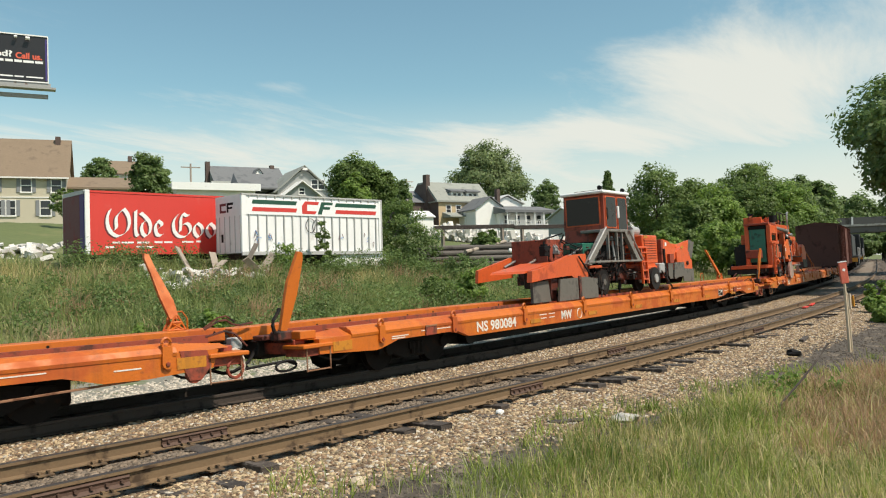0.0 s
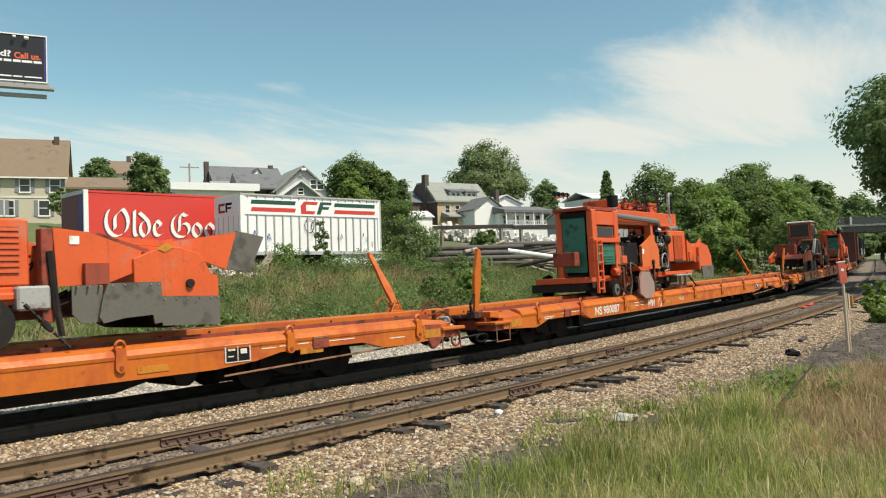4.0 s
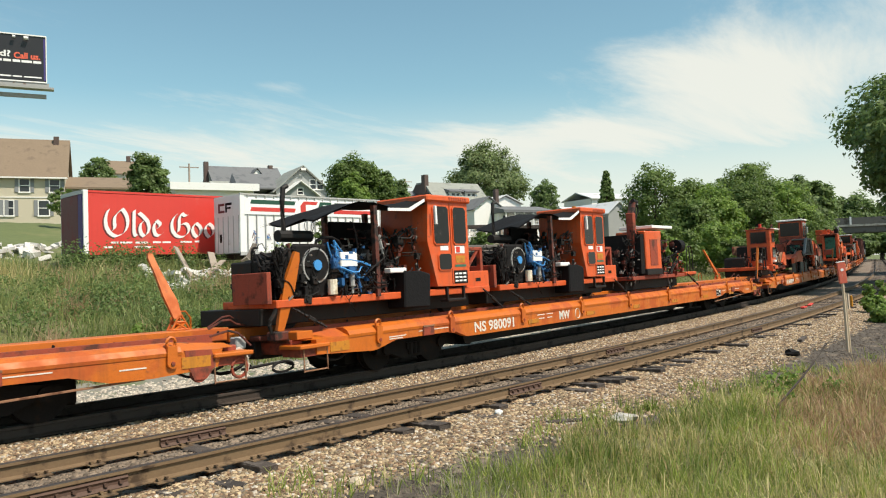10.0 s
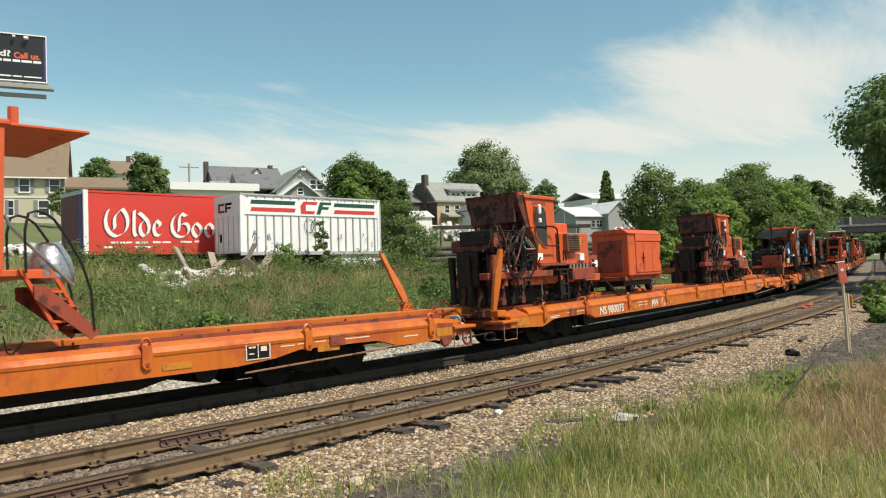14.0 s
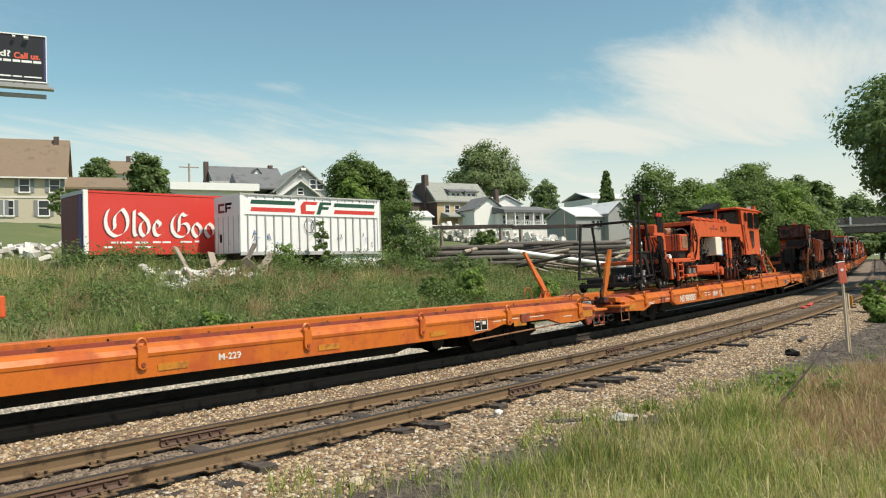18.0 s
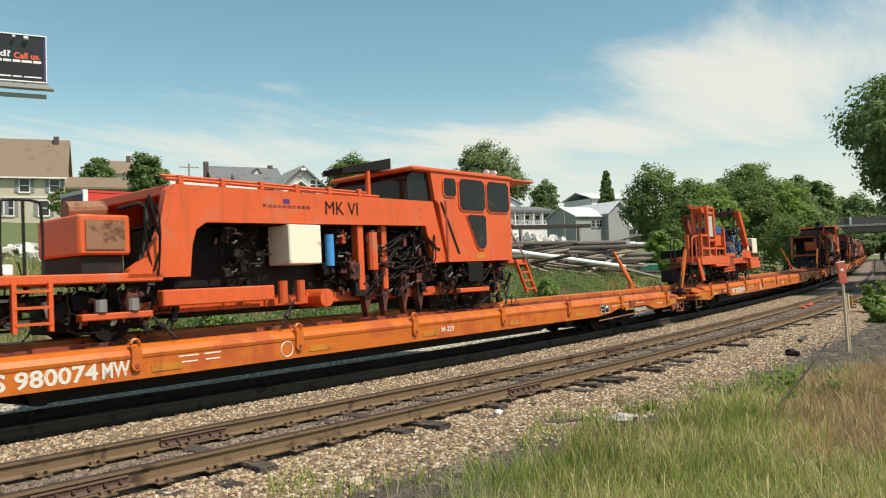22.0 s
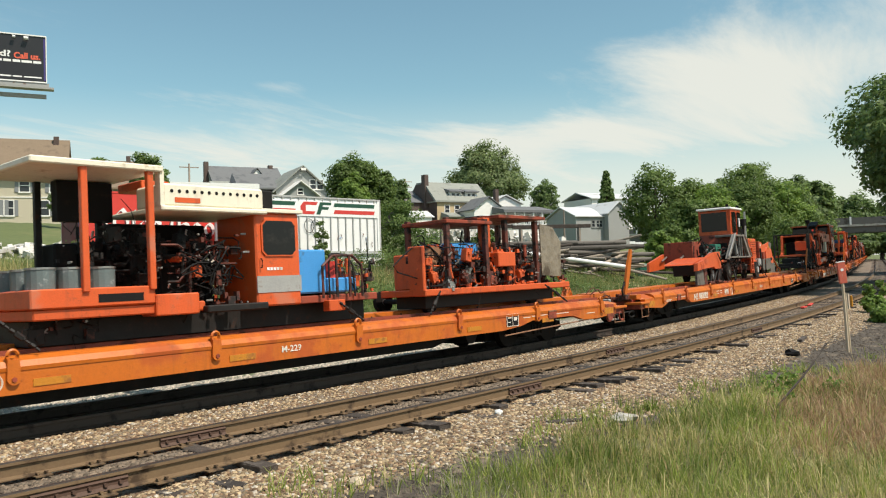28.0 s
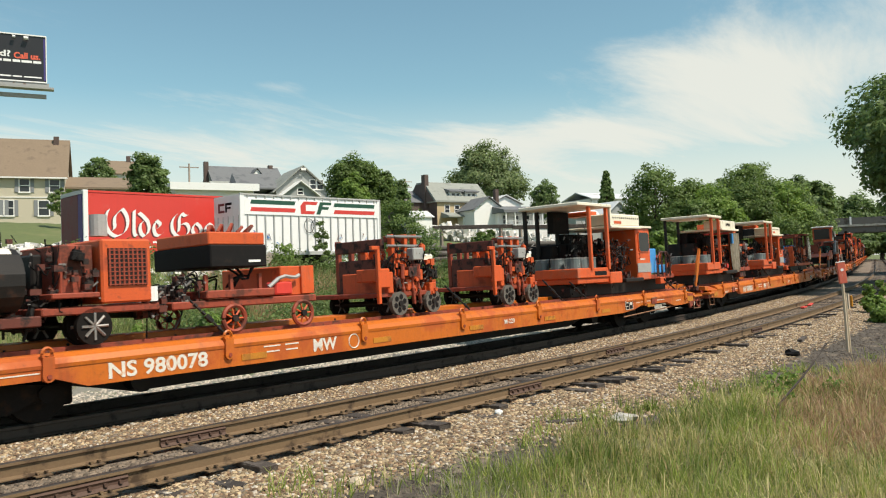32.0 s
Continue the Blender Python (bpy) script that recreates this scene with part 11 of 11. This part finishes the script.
# -- spike pullers on spoked wheels --
def spike_puller():
    t = thing("spike_puller", "small orange spike puller on spoked rail wheels", "cart", "machines on the work train")
    pb(t, "frame", "dull", -2.4, -0.5, -1.05, 1.0, 1.42, 1.52)
    rail_wheels(t, (-1.8, -0.72), 0.25, "wheel", True)
    for x in (-1.8, -0.72):
        for k in range(1):
            bm = rod(bmesh.new(), (x, -1.12, DECK + 0.25), (x, -1.02, DECK + 0.25), 0.25, 18)
            w = part("spoked_wheel", bm, M["flap"], t)
            for j in range(6):
                a = j * math.pi / 3 + 0.3
                part("spoke_gap", rod(bmesh.new(), (x + 0.14 * math.cos(a), -1.126, DECK + 0.25 + 0.14 * math.sin(a)), (x + 0.14 * math.cos(a), -1.119, DECK + 0.25 + 0.14 * math.sin(a)), 0.06, 6), M["black"], w)
            part("hub", rod(bmesh.new(), (x, -1.16, DECK + 0.25), (x, -1.119, DECK + 0.25), 0.06, 10), M["grease"], w)
    pb(t, "spike_bin", "machine", -2.5, -2.1, -1.1, -0.55, 1.75, 2.02, 0.02, "orange spike bin")
    pb(t, "bin_end", "bright", -2.45, -2.1, -1.15, -1.05, 1.62, 2.02, 0.02)
    pb(t, "seat_panel", "machine", -2.1, -1.95, -1.1, 0.3, 1.5, 1.95, 0.02)
    pb(t, "column", "bright", -2.5, -2.42, -1.2, -1.12, 1.3, 2.48, 0.01)
    pb(t, "crossbar", "bright", -2.65, -2.42, -1.2, -1.12, 2.4, 2.48, 0.01)
    for x in (-1.75, -1.35, -1.05):
        pb(t, "mast", "machine", x - 0.05, x + 0.05, -0.95, -0.82, 1.4, 2.75, 0.01)
        # far masts use the darker red, standing for the shaded side
        pb(t, "mast", "dull", x - 0.05, x + 0.05, 0.7, 0.82, 1.4, 2.7, 0.01)
    for z in (2.7, 2.5):
        pipe(t, "top_bar", "steel", (-1.95, -0.95, z), (-0.85, -0.95, z), 0.03)
    pb(t, "top_box", "dull", -1.6, -1.2, -0.9, -0.5, 2.6, 2.74)
    pb(t, "top_box", "dirty", -1.98, -1.86, -0.8, 0.6, 2.4, 2.66)
    pb(t, "control_box", "greysteel", -1.35, -1.0, -1.15, -0.95, 2.18, 2.45, 0.02, "grey control box")
    pb(t, "fuel_can", "cream", -0.85, -0.45, -0.95, -0.5, 2.12, 2.32, 0.04, "pale engine cowl")
    for x in (-1.6, -1.3, -1.1):
        tube(t, "gripper", "dull", [(x, -1.05, 2.1), (x - 0.05, -1.08, 1.7), (x + 0.02, -1.05, 1.25)], 0.045)
    engine(t, -2.0, -0.5, -1.05, 0.8, 1.45, 2.5, 40, 121, ("dirty", "machine", "grease", "steel"))
    engine(t, -1.0, -0.4, -1.0, 0.5, 1.6, 2.15, 14, 122, ("black", "grease", "greysteel", "grease"))
    hoses(t, -2.0, -0.9, -1.15, -0.7, 1.5, 2.7, 21, 123)
    pipe(t, "tow_bar", "machine", (-0.5, 0, 1.5), (0.35, 0, 1.5), 0.05)
    chain(t, -0.5, 1.6, 0.1, 1.02)
    return t


sp = spike_puller()
ride(sp, 10, 0.22)
sp2 = copy_thing(sp, Matrix())
ride(tagged(sp2, "small orange spike puller with grey control box on a flatcar"), 10, 4.22)


# -- carts at the tail --
def bin_cart():
    t = thing("tool_cart", "dull red tool cart with dark bin and spoked wheels", "cart", "machines on the work train")
    pb(t, "frame", "dull", -7.2, -4.2, -1.1, 1.0, 1.45, 1.58, 0.02)
    for x in (-6.05, -4.55):
        for y in (-1.1, 0.95):
            z, r = DECK + 0.22, 0.22
            w = part("spoked_wheel", hose(bmesh.new(), [(x + r * math.cos(k * math.pi / 9), y, z + r * math.sin(k * math.pi / 9)) for k in range(19)], 0.04, 6), M["dull"], t, "worn orange spoked wheel")
            part("hub", rod(bmesh.new(), (x, y - 0.06, z), (x, y + 0.06, z), 0.06, 10), M["grease"], w)
            for j in range(7):
                a = j * math.pi * 2 / 7
                part("spoke", rod(bmesh.new(), (x, y, z), (x + r * math.cos(a), y, z + r * math.sin(a)), 0.018, 5), M["machine"], w)
    pb(t, "bin", "black", -6.5, -5.35, -1.15, 0.6, 2.12, 2.5, 0.02, "black tool bin")
    pb(t, "bin_top", "machine", -6.5, -5.35, -1.1, 0.5, 2.5, 2.72, 0.02)
    for k in range(5):
        part("loose_tool", hose(bmesh.new(), [(-6.45 + 0.2 * k, -1.0, 2.72), (-6.3 + 0.22 * k, -0.9, 2.86 + 0.03 * (k % 3)), (-6.1 + 0.15 * k, -0.7, 2.74)], 0.03, 5), M["dull"], t)
    pb(t, "bin_label", "white", -5.75, -5.5, -1.158, -1.15, 2.2, 2.24, 0)
    for x in (-6.5, -6.0, -5.4):
        pb(t, "bin_leg", "dull", x - 0.03, x + 0.03, -1.0, -0.94, 1.58, 2.0, 0)
    pb(t, "bench", "dull", -6.6, -5.2, -1.15, 0.8, 1.6, 1.74, 0.02)
    pb(t, "end_bin", "machine", -4.95, -4.25, -1.0, 0.8, 1.58, 2.12, 0.02)
    pb(t, "end_face", "bright", -4.5, -4.2, -1.05, -0.98, 1.6, 2.12, 0.01)
    pb(t, "red_case", "signred", -5.15, -4.75, -1.1, -0.8, 1.6, 1.84, 0.03)
    tube(t, "grey_hose", "greysteel", [(-5.3, -1.1, 1.75), (-5.0, -1.1, 1.95), (-4.7, -1.1, 1.9), (-4.6, -1.1, 1.95)], 0.035)
    engine(t, -7.1, -6.5, -1.0, 0.6, 1.5, 1.95, 10, 131)
    hoses(t, -6.6, -5.2, -1.0, 0, 1.6, 2.2, 9, 132)
    chain(t, -7.0, 1.6, -6.5, 1.02)
    return t


ride(bin_cart(), 10, 0.34)


def compressor_cart():
    t = thing("compressor_cart", "faded orange compressor cart with mesh grille", "cart", "machines on the work train")
    pb(t, "frame", "dull", -9.3, -7.5, -1.1, 1.0, 1.48, 1.6, 0.02)
    rail_wheels(t, (-8.55,), 0.27, "wheel", True)
    bm = rod(bmesh.new(), (-8.55, -1.1, 1.3), (-8.55, -1.0, 1.3), 0.27, 18)
    w = part("spoked_wheel", bm, M["wheel"], t)
    for j in range(8):
        a = j * math.pi / 4
        part("spoke", rod(bmesh.new(), (-8.55, -1.11, 1.3), (-8.55 + 0.2 * math.cos(a), -1.11, 1.3 + 0.2 * math.sin(a)), 0.022, 5), M["fitting"], w)
    pb(t, "housing", "machine", -8.45, -7.65, -1.15, 0.2, 1.62, 2.58, 0.03)
    g = pb(t, "grille", "grease", -8.35, -7.74, -1.17, -1.15, 1.88, 2.44, 0)
    for i in range(9):
        part("grille_wire", boxes((-8.34 + i * 0.073, -8.315 + i * 0.073, -1.18, -1.17, 1.88, 2.44)), M["dull"], g)
        part("grille_wire", boxes((-8.35, -7.74, -1.185, -1.175, 1.89 + i * 0.064, 1.905 + i * 0.064)), M["dull"], g)
    pipe(t, "air_cleaner", "greysteel", (-8.25, -0.7, 2.65), (-8.25, -0.7, 2.98), 0.13, 14, "dented grey air cleaner")
    pb(t, "radiator_side", "dull", -9.0, -8.5, -1.0, 0.6, 1.75, 2.5, 0.02)
    engine(t, -9.2, -8.4, -1.1, 0.6, 1.5, 2.5, 18, 141)
    pipe(t, "grease_can", "white", (-7.6, -1.05, 1.62), (-7.6, -1.05, 1.85), 0.09)
    pb(t, "bench", "dull", -9.2, -8.5, -1.2, -0.8, 1.72, 1.8)
    engine(t, -7.6, -7.3, -1.0, 0.6, 1.35, 1.7, 6, 142)
    # dark tank unit behind
    pipe(t, "tank", "grease", (-10.3, -0.9, 2.0), (-9.6, -0.9, 2.0), 0.45, 18, "dark round tank")
    pipe(t, "tank_band", "cream", (-10.1, -1.0, 2.25), (-9.7, -1.0, 2.25), 0.2, 14)
    engine(t, -10.8, -9.3, -1.1, 0.8, 1.3, 2.6, 30, 143)
    pb(t, "tank_frame", "dirty", -11.0, -9.3, -1.1, 1.0, 1.35, 1.5)
    rail_wheels(t, (-10.2,), 0.27, "wheel")
    return t


ride(compressor_cart(), 10, 0.42)


# -- brown boxcar and locomotive ahead of the flat cars --
M["boxcar"] = paint("boxcar_brown", (0.12, 0.04, 0.03), 0.65, spots=(0.07, 0.03, 0.025), amount=0.4, scale=1.2, grain=0.2)
M["loco"] = paint("locomotive_black", (0.02, 0.02, 0.022), 0.45, spots=(0.05, 0.045, 0.04), amount=0.3, scale=1.5, grain=0.2)


def boxcar():
    t = thing("boxcar", "dark brown boxcar coupled behind the locomotive", "railway car")
    pb(t, "body", "boxcar", -9.5, 7.5, -1.5, 1.5, 1.05, 4.3, 0.04)
    part("roof", prism_x(bmesh.new(), [(-1.55, 4.28), (0, 4.5), (1.55, 4.28)], -9.55, 7.55), M["boxcar"], t)
    for i in range(18):
        pb(t, "side_rib", "boxcar", -9.4 + i * 0.98, -9.3 + i * 0.98, -1.56, -1.5, 1.1, 4.25, 0)
    pb(t, "door", "boxcar", -2.6, 0.4, -1.62, -1.5, 1.1, 4.1, 0.02)
    pb(t, "underframe", "grease", -9.4, 7.4, -1.2, 1.2, 0.8, 1.05)
    for x in (-7.2, 5.2):
        pb(t, "bogie", "wheel", x - 1.2, x + 1.2, -1.1, 1.1, 0.35, 0.7)
        for dx in (-0.88, 0.88):
            part("wheelset", rod(bmesh.new(), (x + dx, -0.8, 0.42), (x + dx, 0.8, 0.42), 0.42, 20), M["wheel"], t)
    return t


def locomotive():
    t = thing("locomotive", "black diesel locomotive at the head of the train", "locomotive")
    pb(t, "underframe", "loco", -10.5, 10.5, -1.5, 1.5, 1.3, 1.6)
    pb(t, "long_hood", "loco", -10.0, 5.0, -0.95, 0.95, 1.6, 4.2, 0.08)
    pb(t, "cab", "loco", 5.0, 7.6, -1.5, 1.5, 1.6, 4.5, 0.06)
    pb(t, "short_hood", "loco", 7.6, 9.6, -0.9, 0.9, 1.6, 3.4, 0.06)
    pb(t, "fuel_tank", "loco", -3.0, 3.0, -1.4, 1.4, 0.5, 1.3, 0.08)
    glazed(t, "cab_window", "loco", rounded(5.5, 7.1, 3.3, 4.1, 0.05), -1.5)
    for i in range(5):
        pb(t, "side_stripe", "yellow", -9.5 + i * 3.0, -8.8 + i * 3.0, -1.512, -1.5, 1.4, 1.5, 0)
    for x in (-9, -4, 1.0):
        pipe(t, "roof_fan", "loco", (x, 0, 4.2), (x, 0, 4.4), 0.6, 18)
    tube(t, "handrail", "greysteel", [(-10.2, -1.45, 2.6), (4.8, -1.45, 2.6)], 0.02)
    for i in range(9):
        pipe(t, "stanchion", "greysteel", (-10 + i * 1.8, -1.45, 1.6), (-10 + i * 1.8, -1.45, 2.6), 0.02, 6)
    pb(t, "end_stripe", "yellow", -10.56, -10.5, -1.4, 1.4, 0.9, 1.4)
    for x in (-7, 7):
        pb(t, "bogie", "wheel", x - 2.0, x + 2.0, -1.15, 1.15, 0.35, 0.9)
        for dx in (-1.7, 0, 1.7):
            part("wheelset", rod(bmesh.new(), (x + dx, -0.8, 0.5), (x + dx, 0.8, 0.5), 0.5, 20), M["wheel"], t)
    return t


ride(boxcar(), -2, -3.4)
lo = locomotive()
ride(lo, -3, 6.6)
lo2 = copy_thing(lo, Matrix())
ride(tagged(lo2, "second black diesel locomotive ahead of the first"), -4, 12.2)


# ---- what moves: the train, out of the curve and away up the line ----
def motions():
    times = [i * 0.8 for i in range(41)]
    for ob, n, m in movers:
        walk(ob, [(t, on_line(car_middle(n, t)) @ m) for t in times])
    # the wheels of the flat cars roll
    steps = [i * 0.07 for i in range(457)] + [SECONDS]
    spin = [(t, math.degrees(travelled(t)) / 0.42) for t in steps]
    for ob in rolling:
        m = ob.matrix_basis.copy()
        walk(ob, [(t, m @ pose(0, 0, 0, 0, a, 0)) for t, a in spin])


rolling = [w for car in cars.values() for b in car.children if b.name.startswith("bogie") for w in b.children if w.name.startswith("wheelset")]
motions()
